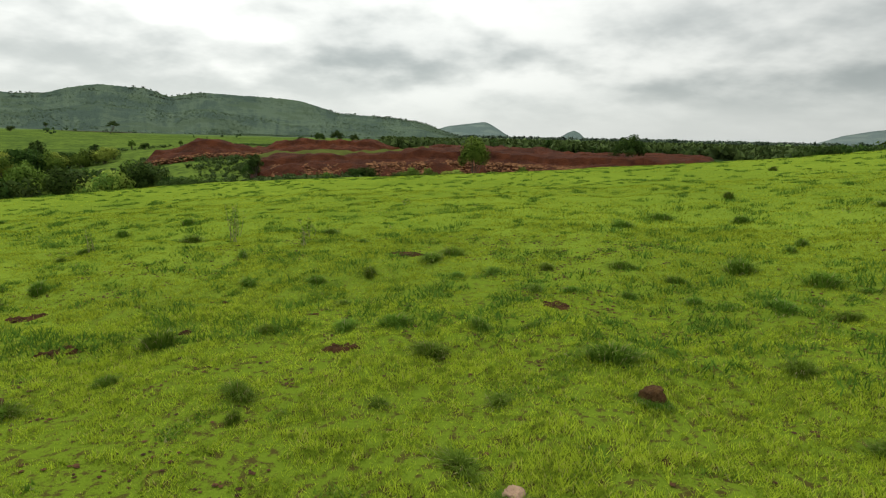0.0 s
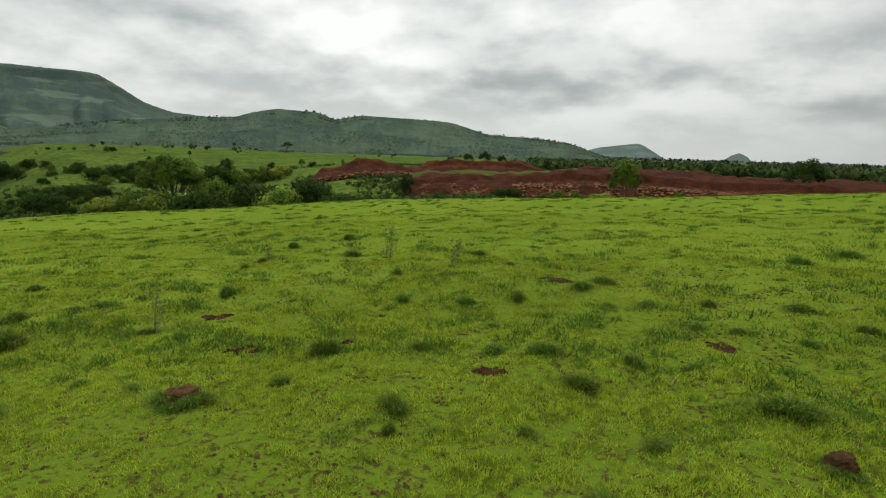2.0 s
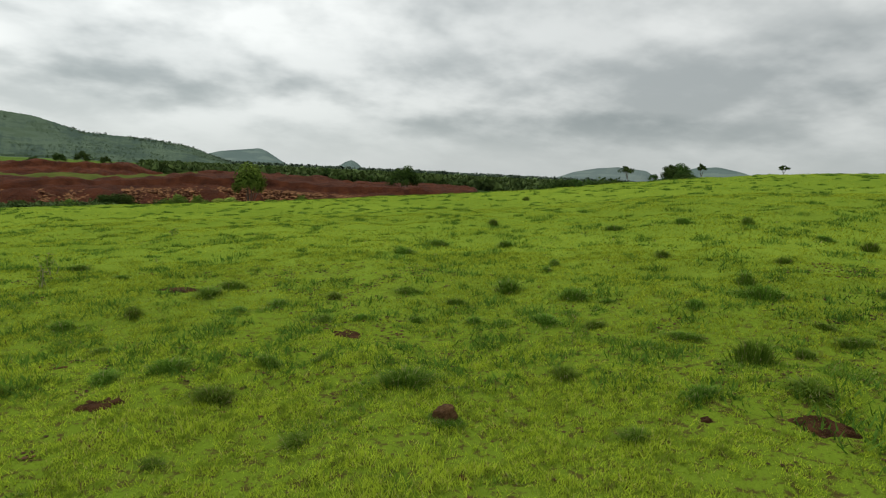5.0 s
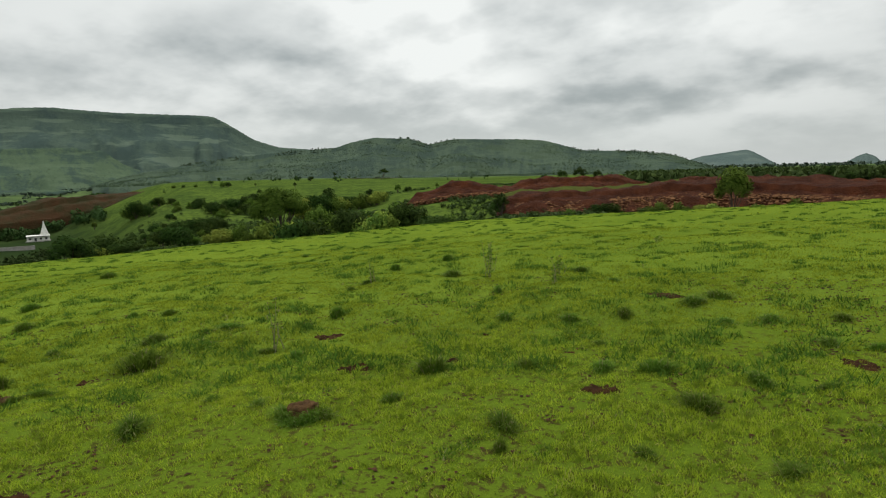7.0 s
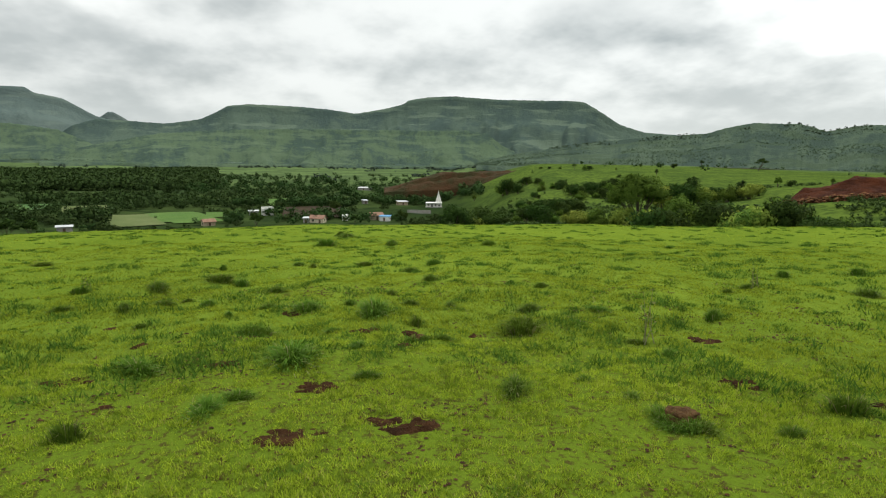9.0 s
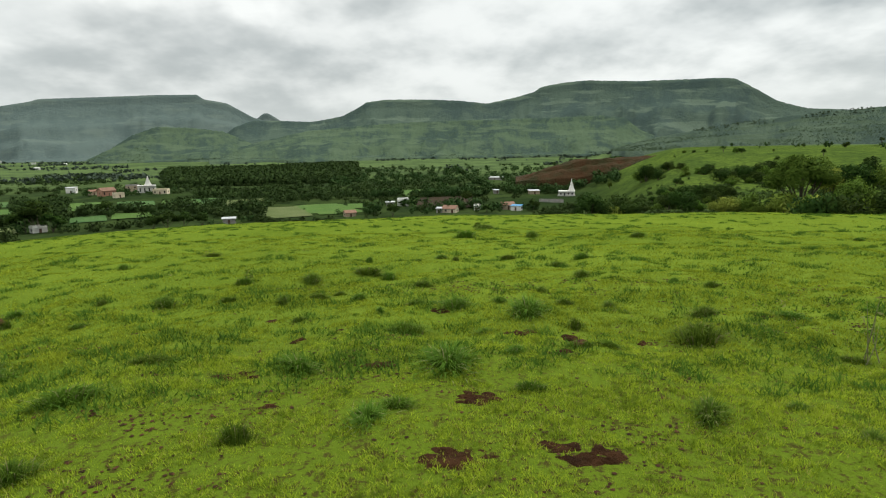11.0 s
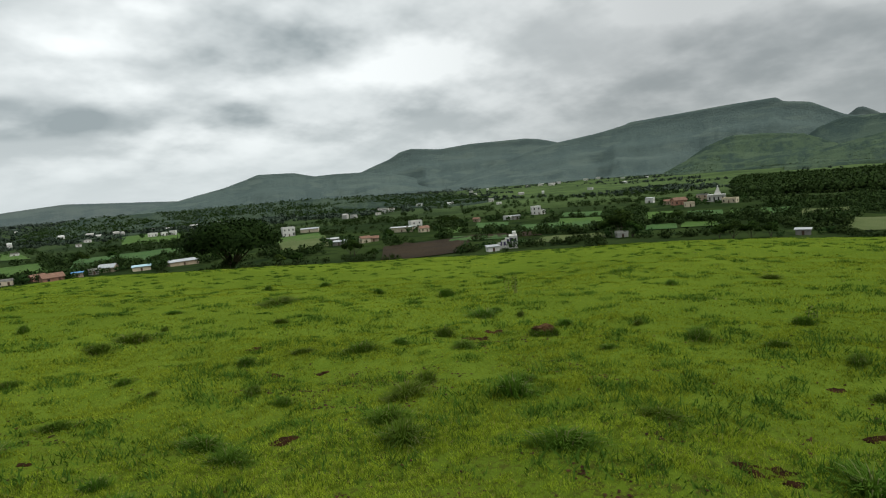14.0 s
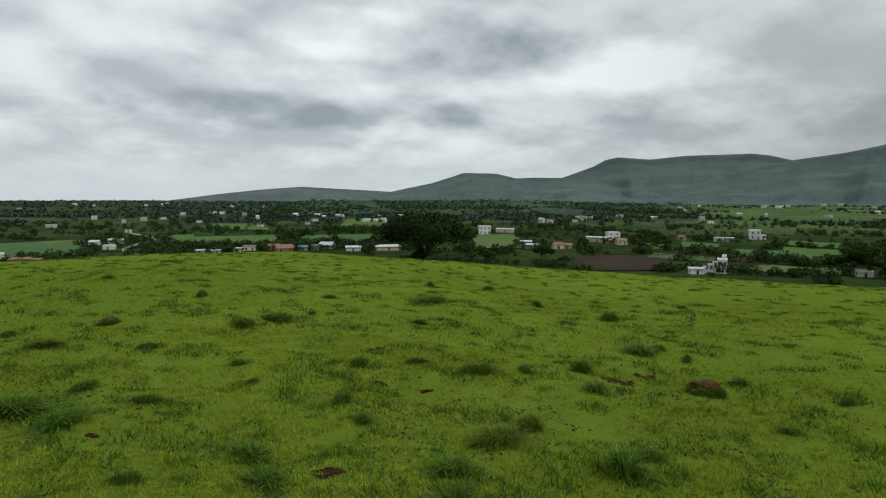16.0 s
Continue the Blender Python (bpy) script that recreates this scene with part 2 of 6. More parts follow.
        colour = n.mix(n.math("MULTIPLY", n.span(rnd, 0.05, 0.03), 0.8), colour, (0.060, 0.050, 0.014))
    tint = n("HueSaturation", {"Hue": n.math("ADD", 0.485, n.math("MULTIPLY", per, 0.03)), "Value": n.math("ADD", 0.85, n.math("MULTIPLY", per, 0.3)), "Color": colour}).outputs[0]
    shader = n("BsdfPrincipled", {"Base Color": tint, "Roughness": 0.75, "Specular IOR Level": 0.03})
    glow = n("BsdfTranslucent", {0: tint})
    both = n("MixShader", {0: through, 1: shader.outputs[0], 2: glow.outputs[0]})
    n.t.links.new(both.outputs[0], n("OutputMaterial").inputs[0])
    return m


def plain_material(name, a, b, rough=0.85, scale=3.0, bump=0.3, depth=0.02, spec=0.3):
    """Paint, plaster, stone or soil: two tones at two scales, with stains."""
    m, n = material(name)
    p = place(n)
    per = n("ObjectInfo").outputs["Random"]
    wide, small = n.noise(p, scale, 5, 0.6), n.noise(p, scale * 9, 5, 0.65)
    fac = n.math("ADD", n.math("MULTIPLY", n.span(wide, 0.3, 0.7), 0.65), n.math("MULTIPLY", small, 0.35))
    colour = n.mix(fac, a, b)
    colour = n("HueSaturation", {"Value": n.math("ADD", 0.9, n.math("MULTIPLY", per, 0.2)), "Color": colour}).outputs[0]
    finish(n, colour, rough, n.math("ADD", wide, small), bump, depth, spec)
    return m


def island_material(name, a, b, rough=0.9):
    m, n = material(name)
    g = n("NewGeometry")
    colour = n.mix(g.outputs["Random Per Island"], a, b)
    colour = n.mix(n.math("MULTIPLY", n.noise(g.outputs["Position"], 6.0, 4), 0.5), colour, (0.03, 0.02, 0.015))
    finish(n, colour, rough, n.noise(g.outputs["Position"], 20.0, 4), 0.4, 0.03, 0.05)
    return m


BARK = plain_material("bark", (0.045, 0.035, 0.026), (0.10, 0.08, 0.06), 0.95, 4.0, 0.6, 0.03)
LEAF_DARK = leaf_material("dark_foliage", (0.013, 0.032, 0.007), (0.048, 0.084, 0.014), through=0.3)
# near-black leaf colour: the shade of the silhouetted crown is painted in
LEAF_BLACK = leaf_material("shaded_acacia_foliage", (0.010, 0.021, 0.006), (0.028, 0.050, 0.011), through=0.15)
LEAF_MID = leaf_material("green_foliage", (0.036, 0.074, 0.010), (0.115, 0.180, 0.026), through=0.3)
LEAF_LIGHT = leaf_material("pale_foliage", (0.100, 0.155, 0.022), (0.28, 0.35, 0.060), through=0.4)
WOODS = leaf_material("far_woods_foliage", (0.018, 0.038, 0.011), (0.040, 0.070, 0.017), through=0.15)
# leaf colours of the farther woods carry painted haze: paler and bluer
WOODS_HAZY = leaf_material("distant_woods_foliage_hazed", (0.036, 0.056, 0.040), (0.066, 0.092, 0.062), through=0.1)
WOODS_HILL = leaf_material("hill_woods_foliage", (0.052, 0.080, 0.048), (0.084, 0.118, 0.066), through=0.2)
WOODS_FAR = leaf_material("horizon_woods_foliage_hazed", (0.062, 0.086, 0.070), (0.090, 0.118, 0.094), through=0.1)
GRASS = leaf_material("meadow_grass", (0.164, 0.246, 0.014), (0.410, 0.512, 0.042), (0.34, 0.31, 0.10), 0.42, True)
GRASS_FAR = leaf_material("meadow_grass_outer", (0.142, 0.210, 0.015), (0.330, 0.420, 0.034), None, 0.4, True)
SCRUB = leaf_material("scrub_forest_foliage", (0.022, 0.044, 0.013), (0.066, 0.108, 0.028), through=0.25)
TUFT_DARK = leaf_material("coarse_grass_clumps", (0.032, 0.064, 0.008), (0.090, 0.150, 0.018), None, 0.3)
TUFT = leaf_material("coarse_grass", (0.040, 0.084, 0.009), (0.135, 0.220, 0.024), (0.24, 0.22, 0.10), 0.35)
DRY = leaf_material("dry_stalks", (0.13, 0.13, 0.06), (0.26, 0.25, 0.14), through=0.2)
BANK_TOP = plain_material("worn_olive_turf", (0.040, 0.052, 0.014), (0.078, 0.088, 0.022), 1.0, 0.5, 0.6, 0.1, 0.0)
RED_EARTH = plain_material("red_laterite_soil", (0.018, 0.006, 0.003), (0.088, 0.026, 0.010), 0.95, 0.45, 1.0, 0.5, 0.05)
STONES = island_material("rubble_stones", (0.055, 0.020, 0.009), (0.240, 0.115, 0.048))
CUT_EARTH = plain_material("brown_red_hillside_soil", (0.020, 0.030, 0.011), (0.066, 0.028, 0.014), 0.95, 0.07, 1.0, 1.0, 0.05)
CRUMBS = island_material("earth_crumbs", (0.022, 0.010, 0.005), (0.085, 0.040, 0.017))
SOIL = plain_material("bare_brown_soil", (0.014, 0.007, 0.0035), (0.082, 0.038, 0.017), 0.95, 9.0, 1.0, 0.03, 0.04)
ROCK = plain_material("brown_basalt", (0.032, 0.016, 0.007), (0.165, 0.090, 0.038), 0.9, 14.0, 1.0, 0.03, 0.06)
PALE_ROCK = plain_material("pale_brown_stone", (0.16, 0.10, 0.065), (0.30, 0.20, 0.13), 0.9, 14.0, 0.6, 0.02, 0.25)
WHITE = plain_material("white_plaster", (0.58, 0.57, 0.53), (0.78, 0.77, 0.73), 0.8, 0.6, 0.1)
CREAM = plain_material("cream_plaster", (0.48, 0.42, 0.30), (0.66, 0.58, 0.42), 0.8, 0.6, 0.1)
TAN = plain_material("tan_plaster", (0.34, 0.27, 0.18), (0.50, 0.41, 0.29), 0.85, 0.6, 0.1)
BRICK_RED = plain_material("orange_brick_plaster", (0.26, 0.13, 0.085), (0.36, 0.20, 0.135), 0.9, 0.6, 0.2)
TILES = plain_material("old_clay_tiles", (0.16, 0.085, 0.055), (0.27, 0.16, 0.11), 0.9, 0.7, 0.3)
SHEET = plain_material("grey_metal_sheet", (0.30, 0.31, 0.32), (0.50, 0.52, 0.53), 0.55, 0.7, 0.15)
SHEET_BLUE = plain_material("blue_metal_sheet", (0.30, 0.48, 0.55), (0.42, 0.62, 0.68), 0.5, 0.7, 0.1)
TARP = plain_material("blue_tarpaulin", (0.04, 0.19, 0.38), (0.07, 0.27, 0.48), 0.5, 0.7, 0.2)
SHEET_PALE = plain_material("pale_metal_sheet", (0.36, 0.37, 0.36), (0.52, 0.53, 0.52), 0.5, 0.7, 0.15)
CONCRETE = plain_material("weathered_concrete", (0.22, 0.21, 0.19), (0.38, 0.36, 0.33), 0.9, 0.8, 0.2)
GLASS_DARK = plain_material("dark_window", (0.02, 0.022, 0.025), (0.04, 0.042, 0.045), 0.25, 1.0, 0.0, 0.01, 0.5)
PURPLE = plain_material("dark_violet_paint", (0.06, 0.045, 0.10), (0.09, 0.07, 0.14), 0.7, 1.0, 0.1)
WOOD = plain_material("door_wood", (0.07, 0.04, 0.025), (0.13, 0.08, 0.05), 0.8, 3.0, 0.2)
ROAD = plain_material("pale_dusty_road", (0.20, 0.18, 0.15), (0.33, 0.30, 0.26), 0.95, 0.3, 0.2)

WALLS = island_material("far_house_walls", (0.50, 0.49, 0.45), (0.86, 0.86, 0.82), 0.85)


def crop_material(name, a, b, furrow):
    """A field: rows of crop or furrows, uneven growth."""
    m, n = material(name)
    p = place(n)
    turned = n("VectorRotate", {"Vector": p, "Angle": 0.7}).outputs[0]
    wave = n("TexWave", {"Vector": turned, "Scale": 0.35, "Distortion": 1.2, "Detail": 2.0}).outputs[1]
    grow = n.noise(p, 0.05, 5, 0.65)
    colour = n.mix(n.span(grow, 0.35, 0.65), a, b)
    colour = n.mix(n.math("MULTIPLY", wave, 0.45), colour, furrow)
    finish(n, colour, 0.95, n.noise(p, 1.5, 4), 0.8, 0.3, 0.1)
    return m


CROP_BRIGHT = crop_material("bright_green_crop", (0.054, 0.108, 0.020), (0.076, 0.138, 0.026), (0.05, 0.10, 0.02))
CROP_DARK = crop_material("dark_green_crop", (0.048, 0.110, 0.030), (0.070, 0.135, 0.036), (0.03, 0.06, 0.018))
CROP_PALE = crop_material("pale_green_stubble", (0.074, 0.102, 0.030), (0.105, 0.128, 0.046), (0.09, 0.11, 0.04))
PLOUGHED = crop_material("ploughed_brown_field", (0.020, 0.014, 0.007), (0.040, 0.026, 0.012), (0.024, 0.017, 0.008))

# ---- the lie of the land ----
EYE_H = 1.59


def smooth(a, b, v):
    u = np.clip((np.asarray(v, float) - a) / (b - a), 0, 1)
    return u * u * (3 - 2 * u)


def lattice(ix, iy, seed):
    h = (ix.astype(np.int64) * 374761393 + iy.astype(np.int64) * 668265263 + seed * 974711) & 0x7FFFFFFF
    h = ((h ^ (h >> 13)) * 1274126177) & 0x7FFFFFFF
    return ((h ^ (h >> 16)) & 0xFFFF) / 65535.0 * 2 - 1


def value_noise(x, y, seed=0):
    ix, iy = np.floor(x), np.floor(y)
    u, v = x - ix, y - iy
    u, v = u * u * (3 - 2 * u), v * v * (3 - 2 * v)
    a, b = lattice(ix, iy, seed), lattice(ix + 1, iy, seed)
    c, d = lattice(ix, iy + 1, seed), lattice(ix + 1, iy + 1, seed)
    return (a + (b - a) * u) * (1 - v) + (c + (d - c) * u) * v


def fbm(x, y, octaves=4, seed=0, gain=0.5):
    total, amp = 0.0, 1.0
    for k in range(octaves):
        total = total + amp * value_noise(x * 2.0**k + 17.3 * k, y * 2.0**k - 9.1 * k, seed + k)
        amp *= gain
    return total


def curve(b, knots):
    """A smooth curve through (bearing, value) knots."""
    kb, kv = np.array(knots, float).T
    b = np.asarray(b, float)
    i = np.clip(np.searchsorted(kb, b) - 1, 0, len(kb) - 2)
    slope = np.gradient(kv, kb)
    w = kb[i + 1] - kb[i]
    u = np.clip((b - kb[i]) / w, 0, 1)
    return (kv[i] * (1 + 2 * u) * (1 - u) ** 2 + w * slope[i] * u * (1 - u) ** 2 + kv[i + 1] * u * u * (3 - 2 * u) + w * slope[i + 1] * u * u * (u - 1))


# how far the knoll's edge lies below the eye's level, in degrees, round the compass (bearing: anticlockwise from +y)
KNOLL = [(-90, 2.0), (-52, 1.45), (-36, 0.35), (-26, -0.92), (-18, -1.8), (-9, -2.7), (8, -3.95), (27, -4.85), (43, -5.75), (60, -6.2), (80, -6.5), (110, -6.5), (128, -6.75), (140, -6.4), (150, -5.75), (162, -5.1), (180, -5.1), (205, -5.5), (230, -4.0), (255, -1.0), (270, 2.0)]
WORKS = [(0, -1), (86, -4.7), (126, -4.3), (150, -3.5), (200, -3.3), (400, -4), (1000, -7), (2000, -8), (5000, -9)]
GULLY = [(0, -3), (90, -8.5), (135, -12), (190, -11.2), (235, -8.0), (295, -2.4), (420, -0.8), (700, -2), (1000, -4), (2000, -4), (5000, -4)]
VALLEY = [(0, -6), (110, -15), (170, -23.5), (260, -31), (700, -31), (1200, -27), (2000, -17.5), (3200, -15), (5000, -14)]


def bearing(x, y):
    b = np.degrees(np.arctan2(-x, y))
    return np.where(b < -90, b + 360, b)


def height(x, y):
    """The ground's height at places (arrays or numbers)."""
    x, y = np.asarray(x, float), np.asarray(y, float)
    r, b = np.hypot(x, y) + 1e-6, bearing(x, y)
    edge = 42.0
    k = EYE_H / edge**2
    dip = np.tan(np.radians(curve(b, KNOLL))) + 2 * math.sqrt(EYE_H * k)
    knoll = dip * r - k * np.minimum(r, 95) ** 2 - 2 * k * 95 * np.maximum(r - 95, 0)
    lr = np.log(r + 20)
    prof = lambda rows: np.interp(lr, np.log(np.array(rows)[:, 0] + 20), np.array(rows)[:, 1])
    works, gully, valley = prof(WORKS), prof(GULLY), prof(VALLEY)
    a = smooth(29, 50, b)
    c = smooth(55.5, 68.5, b + 2.0 * fbm(r / 90, b * 0 + 3.1, 2, 5))
    back = smooth(205, 240, b)
    far = works + (gully - works) * a
    far = far + (valley - far) * c
    far = far + (works - 6 - far) * back
    far = far + smooth(150, 500, r) * 1.2 * fbm(x / 130, y / 130, 3, 3) + smooth(60, 120, r) * 0.35 * fbm(x / 28, y / 28, 3, 8)
    far = far - 4.2 * np.exp(-(((r - 97) / 15) ** 2)) * smooth(23, 32, b) * smooth(60, 50, b)
    t = smooth(58, 100, r)
    rise = smooth(-14, -34, b)
    t = t * (1 - rise) + smooth(110, 260, r) * rise
    z = knoll + (np.minimum(far, 50) - knoll) * t
    # hummocks underfoot
    z = z + 0.06 * fbm(x / 1.0, y / 1.0, 3, 11) * smooth(120, 40, r) + 0.09 * fbm(x / 7.0, y / 7.0, 2, 21) * smooth(2, 12, r) * smooth(120, 60, r)
    return z


def ground_at(x, y):
    return float(height(x, y))


def polar(b, r):
    return -math.sin(radians(b)) * r, math.cos(radians(b)) * r


def mesh_from(name, verts, faces, material=None, flat=False):
    me = bpy.data.meshes.new(name)
    verts, faces = np.asarray(verts, np.float32), np.asarray(faces, np.int32)
    k = faces.shape[1]
    me.vertices.add(len(verts))
    me.vertices.foreach_set("co", verts.ravel())
    me.loops.add(faces.size)
    me.loops.foreach_set("vertex_index", faces.ravel())
    me.polygons.add(len(faces))
    me.polygons.foreach_set("loop_start", np.arange(0, faces.size, k, dtype=np.int32))
    me.polygons.foreach_set("loop_total", np.full(len(faces), k, np.int32))
    me.polygons.foreach_set("use_smooth", np.full(len(faces), not flat))
    me.update(calc_edges=True)
    if material:
        me.materials.append(material)
    return me


def rounded(me, centres):
    """Leaf faces shade as parts of a round crown: each turned outwards from its crown's middle, with soft normals."""
    co = np.empty(len(me.vertices) * 3, np.float32)
    me.vertices.foreach_get("co", co)
    way = co.reshape(-1, 3) - centres
    way /= np.linalg.norm(way, axis=1)[:, None] + 1e-6
    me.normals_split_custom_set_from_vertices(way)
    return me


def outward(v, way):
    """Faces (k, corners, 3), wound so that each looks along its way (k, 3)."""
    nrm = np.cross(v[:, 1] - v[:, 0], v[:, 2] - v[:, 0])
    turn = (nrm * way).sum(1) < 0
    v[turn] = v[turn][:, ::-1]
    return v


def grid_faces(rows, cols, wrap=False):
    i, j = np.meshgrid(np.arange(rows - 1), np.arange(cols if wrap else cols - 1), indexing="ij")
    j2 = (j + 1) % cols
    return np.stack([i * cols + j, i * cols + j2, (i + 1) * cols + j2, (i + 1) * cols + j], -1).reshape(-1, 4)

# ---- ground: one sheet to the horizon ----
rings = np.concatenate([np.linspace(0.0, 14.0, 101)[1:], np.geomspace(14.0, 4900.0, 150)[1:]])
turns = np.radians(np.arange(0, 360, 0.5))
R, A = np.meshgrid(rings, turns, indexing="ij")
gx, gy = -np.sin(A) * R, np.cos(A) * R
verts = np.stack([gx, gy, height(gx, gy)], -1).reshape(-1, 3)
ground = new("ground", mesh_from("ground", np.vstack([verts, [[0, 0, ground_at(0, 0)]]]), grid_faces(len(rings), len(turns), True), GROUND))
cap = new("ground_cap", mesh_from("ground_cap", np.vstack([verts[: len(turns)], [[0, 0, ground_at(0, 0)]]]), [[len(turns), j, (j + 1) % len(turns)] for j in range(len(turns))], GROUND))
tagged(ground, "bright green monsoon grassland falling to farmland", "ground", kind="structure")
tagged(cap, "bright green grass underfoot", "ground", kind="structure")


def ridge(name, crest, near, top, far, base, mat, seed, label, rough=1.0, terraces=3, flatness=0.35, step=0.12):
    """A range of hills. crest: (bearing, degrees above the eye's level) along the skyline; near, top, far: how far its foot, its crest and its back lie."""
    b = np.arange(crest[0][0], crest[-1][0] + step / 2, step)
    kb, kv = np.array(crest, float).T
    e = np.interp(b, kb, kv)
    ks = np.exp(-0.5 * (np.arange(-4, 5) / 1.3) ** 2)
    e = np.convolve(np.pad(e, 4, "edge"), ks / ks.sum(), "valid")
    s = np.concatenate([np.linspace(0, 1, 58), np.linspace(1, 2, 14)[1:]])
    S, Bm = np.meshgrid(s, b, indexing="ij")
    E = np.broadcast_to(e, S.shape)
    fold = fbm(Bm * top / 57.3 / 260, S * 1.2, 4, seed)
    spur = np.abs(fbm(Bm * top / 57.3 / 210, S * 0.5 + 5, 3, seed + 4))
    r_near, r_top = near * (1 + 0.05 * fbm(Bm / 3.0, 0 * Bm, 2, seed + 9)), top
    r = np.where(S <= 1, r_near + (r_top - r_near) * S, r_top + (far - r_top) * (S - 1))
    z_top = EYE_H + np.tan(np.radians(E)) * r_top
    u = np.clip(S, 0, 1)
    # talus apron, then benches and scarps up to the rim
    climb = (1 - flatness) * u**1.5 + flatness * smooth(0.0, 1.0, u)
    if terraces:
        saw = climb * terraces
        part = saw - np.floor(saw)
        climb = 0.52 * climb + 0.48 * (np.floor(saw) + smooth(0.45, 0.95, part)) / terraces
    # the rim's scarp
    climb = 0.88 * climb + 0.12 * smooth(0.955, 1.0, u)
    ribs = np.abs(fbm(Bm * top / 57.3 / 75 + 0.8 * fold, S * 0.35 + 2, 2, seed + 14))
    body = climb - (0.20 * spur + 0.05 * fold + 0.085 * ribs) * np.sin(np.pi * np.clip(u, 0, 1)) * rough
    foot = base + 0 * S
    z = foot + (z_top - foot) * np.clip(body, 0, 1.0)
    back = np.clip(S - 1, 0, 1)
    z = np.where(S > 1, z_top - (z_top - base) * back**1.3 - 2, z)
    # leafy unevenness along the rim
    z = z + (1.2 * rough * fbm(Bm * 9, S * 30, 2, seed + 2)) * smooth(0.0, 0.2, u)
    z = np.where(S == 0, base - 8, z)
    ang = np.radians(Bm)
    ob = new(name, mesh_from(name, np.stack([-np.sin(ang) * r, np.cos(ang) * r, z], -1).reshape(-1, 3), grid_faces(len(s), len(b)), mat))
    return tagged(ob, label, "hill", kind="structure")


# ---- hills round the horizon, from the north anticlockwise ----
ridge("hill_north", [(5.5, -0.5), (7.8, 0.15), (10, 1.05), (13.3, 1.5), (18.2, 1.75), (21.8, 2.8), (24.3, 3.0), (30.6, 3.2), (32, 2.95), (33, 2.72), (34.8, 3.35), (38.4, 3.5), (40.3, 3.15), (42.1, 2.62), (44.5, 2.45), (48, 2.2), (54, 1.5), (60, 0.5), (63, -0.4)], 800, 1500, 2000, -6, HILL_NEAR, 3, "low green wooded hill with scrubby slopes", 0.8, 2)
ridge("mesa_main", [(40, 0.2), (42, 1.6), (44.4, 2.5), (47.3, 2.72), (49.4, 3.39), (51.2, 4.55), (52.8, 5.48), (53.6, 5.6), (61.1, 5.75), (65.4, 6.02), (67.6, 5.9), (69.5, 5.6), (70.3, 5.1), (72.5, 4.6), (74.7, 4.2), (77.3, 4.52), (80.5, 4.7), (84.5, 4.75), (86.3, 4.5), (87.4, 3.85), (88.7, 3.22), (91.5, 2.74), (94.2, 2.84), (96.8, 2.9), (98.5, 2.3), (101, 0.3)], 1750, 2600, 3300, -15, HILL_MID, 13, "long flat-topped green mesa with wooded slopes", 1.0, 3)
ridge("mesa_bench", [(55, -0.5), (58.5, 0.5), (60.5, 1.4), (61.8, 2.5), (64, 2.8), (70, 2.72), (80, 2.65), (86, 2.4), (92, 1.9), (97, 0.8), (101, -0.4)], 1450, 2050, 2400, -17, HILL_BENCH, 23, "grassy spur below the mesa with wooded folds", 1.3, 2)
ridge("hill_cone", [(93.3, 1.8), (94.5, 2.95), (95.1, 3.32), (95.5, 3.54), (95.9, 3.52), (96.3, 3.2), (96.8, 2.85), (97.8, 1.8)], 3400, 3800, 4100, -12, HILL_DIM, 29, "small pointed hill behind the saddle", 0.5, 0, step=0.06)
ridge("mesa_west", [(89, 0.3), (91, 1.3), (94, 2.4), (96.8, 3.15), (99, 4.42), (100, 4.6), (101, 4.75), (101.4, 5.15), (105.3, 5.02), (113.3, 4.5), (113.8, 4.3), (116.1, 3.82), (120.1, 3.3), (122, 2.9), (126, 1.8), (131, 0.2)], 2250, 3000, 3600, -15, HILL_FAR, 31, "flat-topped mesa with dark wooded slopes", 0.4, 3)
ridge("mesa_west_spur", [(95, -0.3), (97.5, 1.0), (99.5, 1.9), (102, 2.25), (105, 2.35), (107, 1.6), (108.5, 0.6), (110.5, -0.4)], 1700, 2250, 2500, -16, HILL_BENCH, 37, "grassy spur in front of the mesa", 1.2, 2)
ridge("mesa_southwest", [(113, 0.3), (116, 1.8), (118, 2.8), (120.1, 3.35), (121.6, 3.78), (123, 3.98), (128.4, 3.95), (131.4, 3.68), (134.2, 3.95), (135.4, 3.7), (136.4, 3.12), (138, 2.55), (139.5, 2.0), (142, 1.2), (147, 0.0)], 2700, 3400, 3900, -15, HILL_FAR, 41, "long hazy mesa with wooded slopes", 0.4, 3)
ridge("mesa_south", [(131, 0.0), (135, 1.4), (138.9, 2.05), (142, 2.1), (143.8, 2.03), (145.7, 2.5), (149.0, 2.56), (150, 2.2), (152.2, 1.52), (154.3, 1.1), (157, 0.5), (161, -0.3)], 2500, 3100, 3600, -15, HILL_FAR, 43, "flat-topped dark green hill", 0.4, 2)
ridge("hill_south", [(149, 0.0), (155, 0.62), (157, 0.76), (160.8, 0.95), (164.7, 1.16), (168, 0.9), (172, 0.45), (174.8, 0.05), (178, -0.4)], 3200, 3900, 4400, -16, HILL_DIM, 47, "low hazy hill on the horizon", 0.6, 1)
ridge("hill_low", [(127, -1.4), (133, -0.6), (138, -0.32), (145, -0.12), (155.4, -0.15), (163.4, -0.15), (165, -0.4), (166.9, -0.95), (168.8, -1.5)], 900, 1250, 1700, -27, HILL_NEAR, 53, "low scrub-covered rise beyond the farms", 0.7, 2)
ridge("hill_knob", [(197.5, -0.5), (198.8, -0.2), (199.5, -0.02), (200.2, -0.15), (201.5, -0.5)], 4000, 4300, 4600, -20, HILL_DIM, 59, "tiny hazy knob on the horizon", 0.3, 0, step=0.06)
